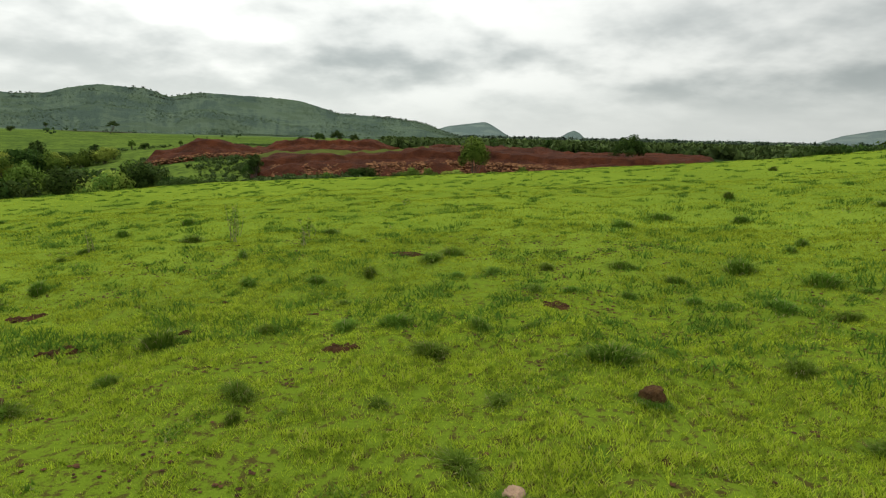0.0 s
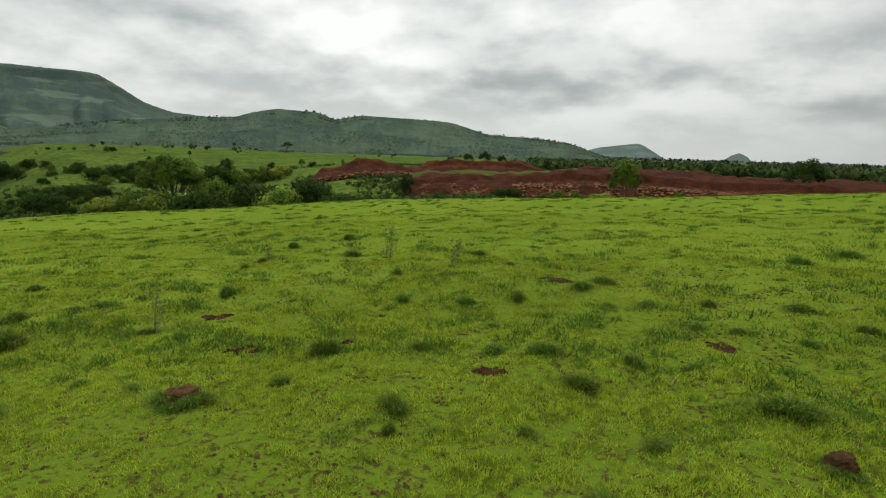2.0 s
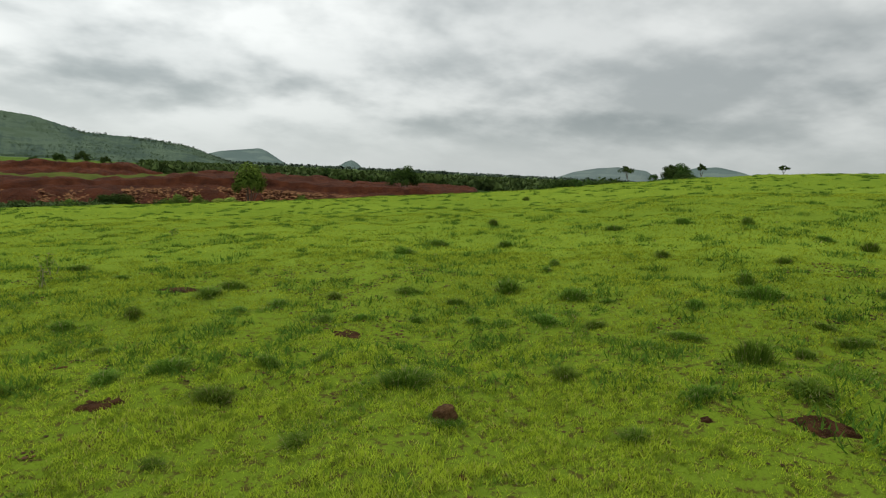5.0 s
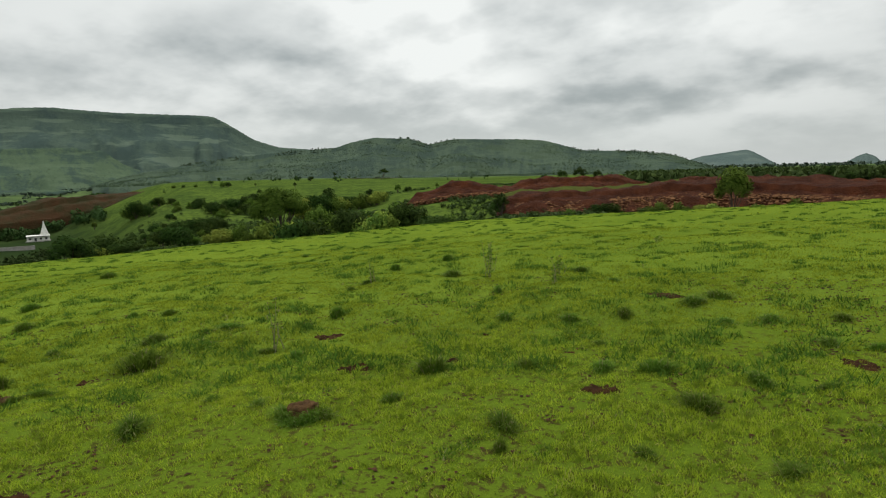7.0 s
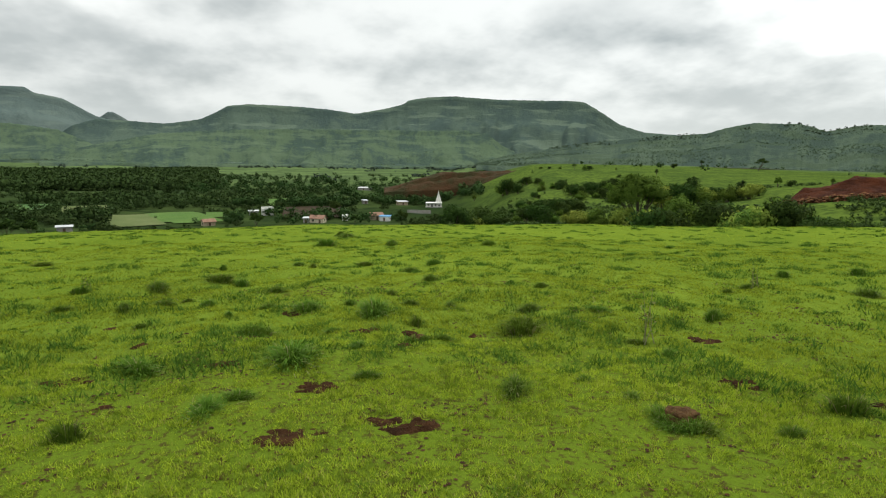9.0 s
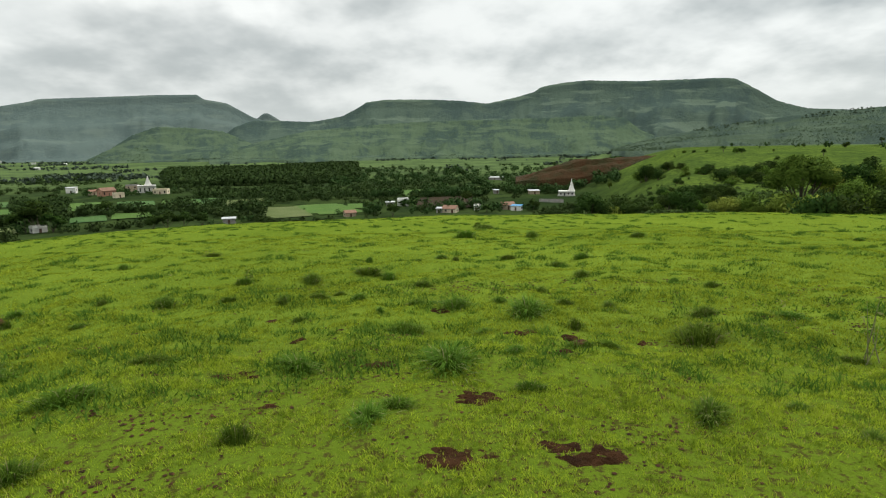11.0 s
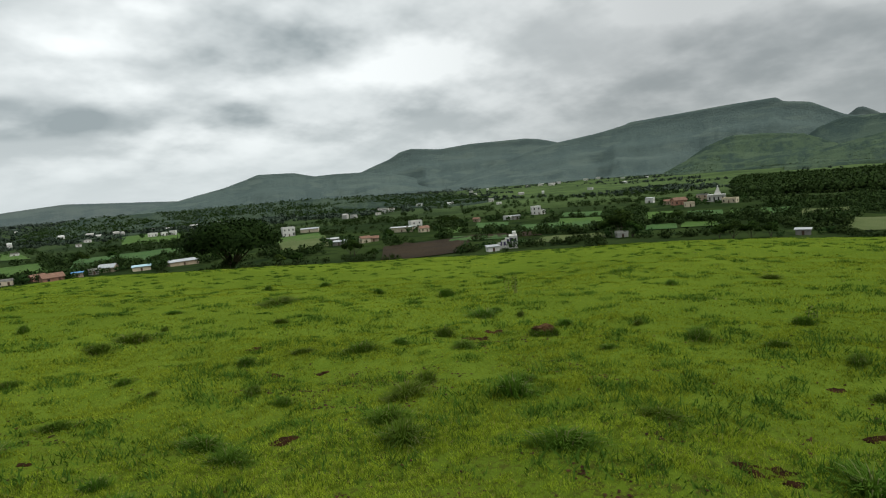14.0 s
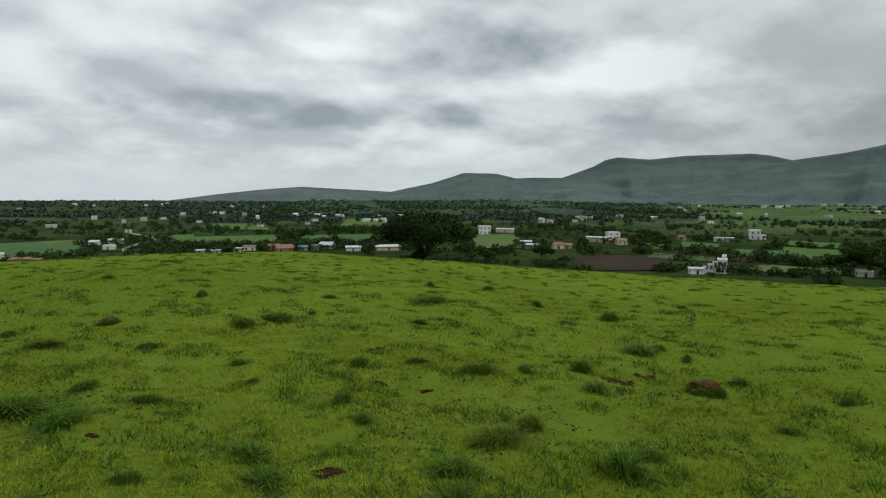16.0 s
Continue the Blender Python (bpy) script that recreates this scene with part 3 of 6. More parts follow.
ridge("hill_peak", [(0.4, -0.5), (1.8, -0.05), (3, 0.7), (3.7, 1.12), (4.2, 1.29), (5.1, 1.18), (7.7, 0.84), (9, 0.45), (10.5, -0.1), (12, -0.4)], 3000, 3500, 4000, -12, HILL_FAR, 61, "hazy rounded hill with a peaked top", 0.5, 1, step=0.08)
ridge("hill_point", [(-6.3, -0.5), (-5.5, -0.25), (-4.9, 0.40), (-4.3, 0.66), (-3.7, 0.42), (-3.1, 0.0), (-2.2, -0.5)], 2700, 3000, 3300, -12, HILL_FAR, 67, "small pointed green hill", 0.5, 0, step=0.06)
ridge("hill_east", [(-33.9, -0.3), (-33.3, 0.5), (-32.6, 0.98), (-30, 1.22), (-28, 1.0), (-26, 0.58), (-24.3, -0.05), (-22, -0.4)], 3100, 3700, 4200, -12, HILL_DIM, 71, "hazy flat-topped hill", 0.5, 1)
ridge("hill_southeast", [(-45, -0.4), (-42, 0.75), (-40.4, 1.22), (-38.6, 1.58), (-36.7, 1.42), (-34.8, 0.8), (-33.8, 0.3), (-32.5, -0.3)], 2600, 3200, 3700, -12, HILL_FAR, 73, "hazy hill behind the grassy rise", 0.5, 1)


def part(name, mesh, parent, label=""):
    ob = new(name, mesh)
    ob.parent = parent
    return tagged(ob, label)


def tube(points, radii, sides=6):
    """A tapered tube along points: vertices and quads."""
    pts, vs = [Vector(p) for p in points], []
    for i, p in enumerate(pts):
        d = (pts[min(i + 1, len(pts) - 1)] - pts[max(i - 1, 0)]).normalized()
        a = d.orthogonal().normalized()
        c = d.cross(a)
        vs += [p + radii[i] * (math.cos(2 * math.pi * k / sides) * a + math.sin(2 * math.pi * k / sides) * c) for k in range(sides)]
    fs = [(i * sides + k, i * sides + (k + 1) % sides, (i + 1) * sides + (k + 1) % sides, (i + 1) * sides + k) for i in range(len(pts) - 1) for k in range(sides)]
    return [tuple(v) for v in vs], fs


def joined(pieces):
    vs, fs = [], []
    for v, f in pieces:
        k = len(vs)
        vs += v
        fs += [tuple(i + k for i in q) for q in f]
    return vs, fs


# ---- works, fields, houses ----
def earth_bank(name, crest, near, top, shelf, far, label, seed, lumpy=0.5, green_top=False, mat=None, foot=None):
    """A heap or bank of dug red earth: its foot follows the ground, its top a crest line; shelf: how far its level top reaches."""
    b = np.arange(crest[0][0], crest[-1][0] + 0.1, 0.2)
    e = np.interp(b, *np.array(crest, float).T)
    s = np.linspace(0, 1, 34)
    S, Bm = np.meshgrid(s, b, indexing="ij")
    r = np.interp(S, [0, 0.4, 0.75, 1], [near, top, shelf, far]) + 1.5 * fbm(Bm / 1.5, S * 0, 2, seed)
    ang = np.radians(Bm)
    x, y = -np.sin(ang) * r, np.cos(ang) * r
    g = height(x, y)
    if foot:
        # a cut higher up the slope: its own foot line, not the ground's
        f = np.broadcast_to(np.interp(b, *np.array(foot, float).T), S.shape)
        g = np.maximum(g, EYE_H + np.tan(np.radians(f)) * near)
        g = np.where(S == 0, g - 12, g)
    z_top = EYE_H + np.tan(np.radians(np.broadcast_to(e, S.shape))) * top
    ends = smooth(0, 1.2, Bm - b[0]) * smooth(0, 1.2, b[-1] - Bm)
    lift = np.interp(S, [0, 0.08, 0.2, 0.3, 0.36, 0.4, 0.75, 1], [-0.05, 0.12, 0.5, 0.58, 0.66, 1.0, 1.0, 0]) * ends
    z = g - 0.3 + np.maximum(z_top - g + 0.3, 0) * np.clip(lift, 0, 1) + lumpy * (0.45 * fbm(x / 3.0, y / 3.0, 4, seed + 5) + 0.9 * fbm(x / 11.0, y / 11.0, 3, seed + 7)) * ends * smooth(0, 0.1, S) * smooth(1, 0.9, S)
    ob = new(name, mesh_from(name, np.stack([x, y, z], -1).reshape(-1, 3), grid_faces(len(s), len(b)), mat or RED_EARTH))
    if green_top:
        ob.data.materials.append(BANK_TOP)
        row = np.repeat(np.arange(len(s) - 1), len(b) - 1) / (len(s) - 1)
        ob.data.polygons.foreach_set("material_index", ((row > 0.47) & (row < 0.93) & (np.tile(b[:-1], len(s) - 1) > 9.5)).astype(np.int32))
    return tagged(ob, label, "earth bank", kind="structure")


def stones(name, rows, label, mat, low=0.8):
    """Broken stones, each a small uneven lump, joined: rows of (x, y, z, size)."""
    rng = np.random.default_rng(77)
    base = np.array([(0, 0, 1), (0.9, 0, 0.35), (0.28, 0.86, 0.3), (-0.73, 0.53, 0.4), (-0.7, -0.55, 0.3), (0.3, -0.85, 0.4), (0, 0, -0.7)])
    tri = np.array([(0, 1, 2), (0, 2, 3), (0, 3, 4), (0, 4, 5), (0, 5, 1), (6, 2, 1), (6, 3, 2), (6, 4, 3), (6, 5, 4), (6, 1, 5)])
    rows = np.asarray(rows)
    k = len(rows)
    v = base[None] * (0.7 + 0.6 * rng.random((k, 7, 1))) * rows[:, None, 3:4]
    a = rng.random(k) * 6.28
    c, s = np.cos(a)[:, None], np.sin(a)[:, None]
    v = np.stack([v[:, :, 0] * c - v[:, :, 1] * s, v[:, :, 0] * s + v[:, :, 1] * c, v[:, :, 2] * low], -1) + rows[:, None, :3]
    f = tri[None] + 7 * np.arange(k)[:, None, None]
    ob = new(name, mesh_from(name, v.reshape(-1, 3), f.reshape(-1, 3), mat, True))
    return tagged(ob, label, "stones", kind="stuff")


earth_bank("red_earth_bank", [(-17.5, -2.3), (-15.5, -2.11), (-11.5, -2.1), (-7.2, -2.05), (-2.6, -1.94), (2.4, -1.8), (7.6, -1.4), (10.3, -1.45), (14, -1.9), (18.5, -2.3), (24.6, -2.48), (27, -3.0)], 86, 97, 126, 140, "long bank of freshly dug red earth", 5, 0.75, True)
earth_bank("red_earth_heap", [(23.5, -2.2), (25.2, -1.75), (28.4, -1.5), (30.0, -1.25), (31.1, -1.35), (32.7, -2.0), (34.4, -2.35), (35.6, -2.8)], 126, 136, 146, 158, "heap of red earth beside the green slope", 9, 0.9)
earth_bank("red_earth_ridge", [(11.5, -1.5), (13, -1.15), (15.2, -0.88), (19.1, -0.93), (21.9, -0.9), (24.1, -1.2), (25.2, -1.8), (27, -2.3)], 142, 152, 160, 176, "low ridge of red earth and stones", 13, 0.9)
earth_bank("red_earth_terrace", [(-17, -2.15), (-15.5, -2.0), (-11.5, -1.88), (-7.2, -1.83), (-3.5, -1.82), (-0.9, -1.5), (1.9, -1.25), (4.5, -1.1), (7.6, -1.22), (9.5, -1.5), (11, -2.0)], 116, 128, 152, 168, "upper terrace of dug red earth behind the bank", 17, 0.9)
rng = np.random.default_rng(4)
rubble = []
for _ in range(7000):
    b, u = rng.uniform(-14, 24.8), rng.random() ** 1.3
    crest_e = np.interp(b, [-15, -2.6, 7.6, 18.5, 25], [-2.1, -1.94, -1.4, -2.3, -2.5])
    r = 86.4 + 7.5 * u
    x, y = polar(b, r)
    g = ground_at(x, y)
    top_z = EYE_H + math.tan(radians(crest_e)) * 97
    lift = np.interp(0.4 * (r - 86) / 11, [0, 0.08, 0.2, 0.3, 0.36, 0.4], [-0.05, 0.12, 0.5, 0.58, 0.66, 1.0])
    rubble.append((x, y, g - 0.2 + (top_z - g + 0.3) * lift, rng.uniform(0.08, 0.22) + 0.26 * rng.random() ** 4))
stones("rubble", rubble, "broken red-brown stones along the foot of the bank", STONES)
rubble = []
for _ in range(1300):
    b = rng.uniform(25.5, 37)
    x, y = polar(b, rng.uniform(125, 131))
    rubble.append((x, y, ground_at(x, y) + rng.uniform(-0.1, 0.9), rng.uniform(0.12, 0.40)))
stones("rubble_far", rubble, "broken stones at the foot of the heap", STONES)
# the cut in the hillside above the shrine
earth_bank("red_hillside_cut", [(58.0, -1.5), (60.3, -1.12), (65.3, -1.3), (67.5, -1.65), (70.9, -2.8), (72, -3.3)], 432, 450, 470, 520, "brown red earth cut in the hillside above the shrine", 21, 1.2, False, CUT_EARTH, [(58, -1.7), (60.3, -1.9), (65.3, -2.9), (67.5, -3.1), (70.9, -3.15), (72, -3.3)])


FIELDS = []


def field(corners, mat, label):
    """A cropped field draped over the ground between four corners."""
    q = [np.array(c, float) for c in corners]
    FIELDS.append(q)
    k = 9
    u, v = np.meshgrid(np.linspace(0, 1, k), np.linspace(0, 1, k), indexing="ij")
    u, v = u[..., None], v[..., None]
    p = (q[0] * (1 - u) + q[1] * u) * (1 - v) + (q[3] * (1 - u) + q[2] * u) * v
    z = height(p[..., 0], p[..., 1]) + 0.45
    ob = new("field", mesh_from("field", np.concatenate([p, z[..., None]], -1).reshape(-1, 3), grid_faces(k, k), mat))
    return tagged(ob, label, "field", group="valley fields", kind="structure")


def box(x0, y0, z0, x1, y1, z1):
    vs = [(x, y, z) for z in (z0, z1) for x, y in ((x0, y0), (x1, y0), (x1, y1), (x0, y1))]
    return vs, [(0, 3, 2, 1), (4, 5, 6, 7), (0, 1, 5, 4), (1, 2, 6, 5), (2, 3, 7, 6), (3, 0, 4, 7)]


def solid(name, pieces, mat, parent, label=""):
    vs, fs = joined(pieces)
    return part(name, mesh_from(name, vs, fs, mat, True), parent, label)


def gable(w, d, h0, rise, over, thick=0.18):
    """Two roof slabs over a house w long and d deep, ridge along its length."""
    x, y = w / 2 + over, d / 2 + over
    drop = rise * over / (d / 2)
    out = []
    for s in (-1, 1):
        a, b = (s * y, h0 - drop), (0.0, h0 + rise)
        vs = [(sx * x, p[0], p[1] + dz) for dz in (0, thick) for p in (a, b) for sx in (-1, 1)]
        out.append((vs, [(0, 1, 3, 2), (4, 6, 7, 5), (0, 4, 5, 1), (2, 3, 7, 6), (0, 2, 6, 4), (1, 5, 7, 3)]))
    return out


def house(x, y, turn, w, d, h, roof, wall_mat, roof_mat, label, storeys=1, name="house"):
    """A house with its long front facing the viewer: walls, roof, windows, a door."""
    root = new(name)
    root.matrix_basis = pose(x, y, ground_at(x, y) - 0.3, 0, 0, turn)
    tagged(root, label, "house")
    h += 0.3
    body = [box(-w / 2, -d / 2, -1.2, w / 2, d / 2, h)]
    if roof == "gable":
        rise = min(d * 0.28, 2.2)
        vs = [(sx * w / 2, yy, zz) for sx in (-1, 1) for yy, zz in ((-d / 2, h), (d / 2, h), (0, h + rise))]
        body.append((vs, [(0, 1, 2, 2), (3, 5, 4, 4), (0, 2, 5, 3), (1, 4, 5, 2)]))
        solid("wall", body, wall_mat, root)
        solid("roof", gable(w, d, h + 0.02, rise, 0.45), roof_mat, root)
    elif roof == "shed":
        solid("wall", body, wall_mat, root)
        o = 0.5
        vs = [(sx * (w / 2 + o), sy * (d / 2 + o), h + 0.02 + (0.35 + 0.12 * d) * (sy > 0) * 0.5 + dz) for dz in (0, 0.12) for sx, sy in ((-1, -1), (1, -1), (1, 1), (-1, 1))]
        solid("roof", [(vs, [(0, 3, 2, 1), (4, 5, 6, 7), (0, 1, 5, 4), (1, 2, 6, 5), (2, 3, 7, 6), (3, 0, 4, 7)])], roof_mat, root)
    else:
        solid("wall", body, wall_mat, root)
        p = 0.22
        rim = [box(-w / 2 - p, -d / 2 - p, h, w / 2 + p, d / 2 + p, h + 0.2), box(-w / 2, -d / 2, h + 0.2, w / 2, -d / 2 + 0.2, h + 0.9), box(-w / 2, d / 2 - 0.2, h + 0.2, w / 2, d / 2, h + 0.9), box(-w / 2, -d / 2 + 0.2, h + 0.2, -w / 2 + 0.2, d / 2 - 0.2, h + 0.9), box(w / 2 - 0.2, -d / 2 + 0.2, h + 0.2, w / 2, d / 2 - 0.2, h + 0.9)]
        solid("roof", rim, roof_mat, root)
    per = h / storeys
    n_win = 1 if roof == "shed" else max(1, min(5, int(w / 3.4)))
    for level in range(storeys):
        for k in range(n_win):
            cx = -w / 2 + w * (k + 0.5) / n_win
            z0 = level * per + 0.3
            if level == 0 and k == n_win // 2:
                solid("door", [box(cx - 0.5, -d / 2 - 0.06, 0.3, cx + 0.5, -d / 2 - 0.004, min(2.4, per * 0.8))], WOOD, root)
            else:
                win = solid("window", [box(cx - 0.55, -d / 2 - 0.05, z0 + 0.28 * per, cx + 0.55, -d / 2 - 0.004, z0 + 0.68 * per)], GLASS_DARK, root)
                solid("sill", [box(cx - 0.7, -d / 2 - 0.25, z0 + 0.24 * per, cx + 0.7, -d / 2 - 0.004, z0 + 0.28 * per)], wall_mat, win)
        for s in (-1, 1):
            solid("window", [box(s * w / 2 + (0.004 if s > 0 else -0.05), -0.5, level * per + 0.3 + 0.28 * per, s * w / 2 + (0.05 if s > 0 else -0.004), 0.5, level * per + 0.3 + 0.68 * per)], GLASS_DARK, root)
    return root


def spire(pieces_at, base_w, h, steps):
    """A stepped temple tower narrowing to a finial, standing on pieces_at = (x, y, z)."""
    x, y, z = pieces_at
    out = []
    for k in range(steps):
        u0, u1 = k / steps, (k + 1) / steps
        wide = base_w * (1 - u0) ** 1.15 / 2 + 0.12
        out.append(box(x - wide, y - wide, z + h * 0.85 * u0, x + wide, y + wide, z + h * 0.85 * u1 - 0.05))
        out.append(box(x - wide * 0.88, y - wide * 0.88, z + h * 0.85 * u1 - 0.05, x + wide * 0.88, y + wide * 0.88, z + h * 0.85 * u1))
    return out, tube([(x, y, z + 0.83 * h), (x, y, z + 0.88 * h), (x, y, z + 0.93 * h), (x, y, z + h)], [0.1, 0.32, 0.22, 0.03], 8)


def shrine(x, y, turn, w, h, tower, label, shift=0.3, wall=WHITE):
    root = new("temple")
    root.matrix_basis = pose(x, y, ground_at(x, y) - 0.2, 0, 0, turn)
    tagged(root, label, "temple")
    d = w * 0.7
    solid("plinth", [box(-w / 2 - 0.6, -d / 2 - 0.6, -1.5, w / 2 + 0.6, d / 2 + 0.6, 0.6)], CONCRETE, root)
    solid("hall", [box(-w / 2, -d / 2 + 1.2, 0.6, w / 2, d / 2, h), box(-w / 2 - 0.3, -d / 2 - 0.3, h, w / 2 + 0.3, d / 2 + 0.3, h + 0.35)], wall, root)
    for k in range(5):
        cx = -w / 2 + 0.3 + (w - 0.6) * k / 4
        solid("pillar", [tube([(cx, -d / 2 + 0.25, 0.6), (cx, -d / 2 + 0.25, h)], [0.24, 0.2], 8)], wall, root)
    for k in range(4):
        cx = -w / 2 + 0.3 + (w - 0.6) * (k + 0.5) / 4
        solid("doorway" if k == 1 else "window", [box(cx - 0.5, -d / 2 + 1.12, 0.6 if k == 1 else 1.3, cx + 0.5, -d / 2 + 1.196, h * 0.72)], GLASS_DARK, root)
    pieces, finial = spire((w * shift, d * 0.12, h + 0.35), w * 0.36, tower, 7)
    solid("spire", pieces, wall, root)
    solid("finial", [finial], wall, root)
    return root


def stepped_house(x, y, turn, w, h):
    """A white building whose terraces climb like stairs, with dark painted panels."""
    root = new("stepped_house")
    root.matrix_basis = pose(x, y, ground_at(x, y) - 0.2, 0, 0, turn)
    tagged(root, "white stepped concrete building with dark painted panels", "house")
    solid("wall", [box(0.15 * w, -4, -1, w / 2, 4, h)], WHITE, root)
    for k in range(4):
        x0 = -w / 2 + (0.65 * w) * k / 4
        solid("terrace", [box(x0, -4, -1, x0 + 0.65 * w / 4 - 0.01, 4, h * (0.22 + 0.18 * k))], WHITE, root)
        solid("parapet", [box(x0, -4.15, h * (0.22 + 0.18 * k), x0 + 0.65 * w / 4 - 0.3, -3.9, h * (0.22 + 0.18 * k) + 0.8)], WHITE, root)
    for cx, z0 in ((-0.2, 0.3), (-0.04, 0.3), (0.1, 0.5), (0.22, 0.15), (0.22, 0.55), (0.36, 0.35)):
        solid("painted_panel", [box(cx * w - 0.5, -4.06, z0 * h, cx * w + 0.5, -4.004, z0 * h + 0.28 * h)], PURPLE, root)
    for cx in (0.28, 0.42):
        solid("window", [box(cx * w - 0.4, -4.06, h * 0.62, cx * w + 0.4, -4.004, h * 0.82)], GLASS_DARK, root)
    solid("stair_tower", [box(0.3 * w, -1, h, 0.46 * w, 3, h + 1.6)], WHITE, root)
    return root


def long_wall(x, y, turn, w, h):
    root = new("compound_wall")
    root.matrix_basis = pose(x, y, ground_at(x, y) - 0.3, 0, 0, turn)
    tagged(root, "weathered grey compound wall below the temple", "wall")
    solid("wall", [box(-w / 2, -0.15, -1.5, w / 2, 0.15, h)], CONCRETE, root)
    solid("coping", [box(-w / 2 - 0.1, -0.25, h, w / 2 + 0.1, 0.25, h + 0.15)], CONCRETE, root)
    for k in range(6):
        cx = -w / 2 + w * k / 5
        solid("pier", [box(cx - 0.25, -0.3, -1.5, cx + 0.25, -0.15, h + 0.001)], CONCRETE, root)
    return root



def road_strip(a, c, wide=5.0):
    """A dusty lane draped over the ground from a to c, its edges uneven."""
    k = 40
    u = np.linspace(0, 1, k)
    d = np.array(c, float) - np.array(a, float)
    side = np.array([-d[1], d[0]]) / np.hypot(*d)
    mid = np.array(a)[None] + d[None] * u[:, None] + side[None] * (9 * np.sin(u * 7.0))[:, None]
    rows = []
    for s in (-1, -0.5, 0, 0.5, 1):
        p = mid + side * s * wide / 2 * (1 + 0.15 * np.sin(u * 31 + s))[:, None]
        rows.append(np.concatenate([p, (height(p[:, 0], p[:, 1]) + 0.5)[:, None]], 1))
    ob = new("road", mesh_from("road", np.array(rows).reshape(-1, 3), grid_faces(5, k), ROAD))
    return tagged(ob, "pale dusty lane between the fields", "road", kind="structure")
# houses and sheds one by one
house(-336.9, 40.5, 95, 6.0, 4.2, 3.8, "flat", WHITE, WHITE, "white two-storey flat-roofed house among trees", 2)
house(-338.5, 33.1, 88, 4.7, 3.5, 2.3, "shed", CONCRETE, SHEET_PALE, "low shed with a pale sheet roof", name="shed")
house(-292.8, 59.8, 58, 7.1, 5.0, 2.3, "gable", CREAM, TILES, "cream farmhouse with a tiled gable roof")
house(-294.3, 54.3, 67, 2.7, 3.5, 2.3, "shed", CONCRETE, SHEET, "small grey shed beside the farmhouse", name="shed")
house(-298.5, 75.5, 52, 2.6, 3.5, 2.3, "flat", WHITE, WHITE, "small white flat-roofed house")
house(-298.2, 92.2, 88, 6.5, 4.6, 2.6, "gable", TAN, TILES, "tan house with an old tiled roof")
house(-292.0, 95.3, 55, 5.3, 3.7, 2.4, "shed", WHITE, TARP, "small house under blue tarpaulin", name="hut")
house(-384.6, 138.2, 87, 7.0, 4.9, 2.4, "shed", TAN, SHEET, "low shed with a grey sheet roof near the shrine", name="shed")
shrine(-363.6, 153.6, 67, 10.5, 3.2, 8.0, "white hill shrine with a tall stepped spire")
long_wall(-325.8, 128.0, 61, 14, 2.2)
stepped_house(-230.6, -163.9, 125, 11.5, 6.4)
house(-220.1, -164.2, 145, 5.6, 3.9, 2.3, "shed", WHITE, SHEET, "long low white shed", name="shed")
house(-324.0, -331.0, 121, 18.2, 5.0, 3.7, "shed", CREAM, SHEET_PALE, "long yellowish farm shed with a sheet roof", name="shed")
house(-358.6, -349.9, 155, 10.1, 7.1, 5.7, "flat", WHITE, WHITE, "white two-storey farmhouse in the valley", 2)
house(-325.9, -309.3, 158, 7.4, 5.2, 3.2, "gable", CREAM, TILES, "cream house with a brown tiled gable roof")
house(-276.9, -125.6, 134, 5.5, 3.9, 2.3, "flat", WHITE, WHITE, "white cube house under dark trees")
house(-282.4, -47.9, 97, 5.5, 3.9, 2.3, "shed", CONCRETE, SHEET, "low shed with a grey sheet roof at the knoll's foot", name="shed")
house(-456.9, -289.7, 137, 8.1, 5.7, 7.1, "flat", WHITE, WHITE, "white two-storey house in the fields", 2)
house(-460.2, -285.2, 150, 4.6, 3.5, 3.2, "flat", WHITE, WHITE, "white annexe of a farmhouse")
house(-409.3, -288.1, 103, 6.4, 4.5, 2.7, "flat", WHITE, WHITE, "white flat-roofed farmhouse in the valley")
house(-412.6, -281.3, 139, 5.7, 4.0, 3.2, "shed", CONCRETE, SHEET, "grey farm shed in the valley", name="shed")
house(-752.8, -561.2, 129, 8.1, 5.6, 4.5, "flat", WHITE, WHITE, "white house among distant trees")
house(-672.6, -487.7, 154, 6.6, 4.6, 2.4, "flat", WHITE, WHITE, "white house among distant trees")
house(-704.5, -676.4, 138, 9.9, 7.0, 4.8, "shed", WHITE, SHEET_PALE, "distant pale shed in the valley", name="shed")
house(-604.1, -651.9, 123, 8.9, 6.2, 4.3, "flat", WHITE, WHITE, "white village house in the valley")
house(-609.5, -643.4, 107, 6.8, 4.7, 3.7, "flat", CREAM, CREAM, "cream village house in the valley")
house(-635.1, -697.6, 145, 8.2, 5.7, 3.9, "flat", WHITE, CONCRETE, "grey-white village house in the valley")
house(-1469.6, -913.9, 131, 11.6, 8.1, 5.0, "flat", WHITE, WHITE, "tiny white house at the foot of the hills")
house(-1458.7, -867.8, 149, 17.3, 9.0, 6.5, "flat", WHITE, WHITE, "tiny white house at the foot of the hills")
house(-1605.6, -930.4, 126, 12.7, 8.9, 5.6, "flat", WHITE, WHITE, "tiny white house at the foot of the hills")
house(-2292.5, -1091.8, 118, 27.4, 9.0, 5.9, "flat", WHITE, WHITE, "tiny white house at the foot of the hills")
house(-1815.6, -947.2, 126, 14.5, 9.0, 6.4, "flat", WHITE, WHITE, "tiny white house at the foot of the hills")
house(-1915.0, -951.1, 116, 15.3, 9.0, 6.8, "flat", WHITE, WHITE, "tiny white house at the foot of the hills")
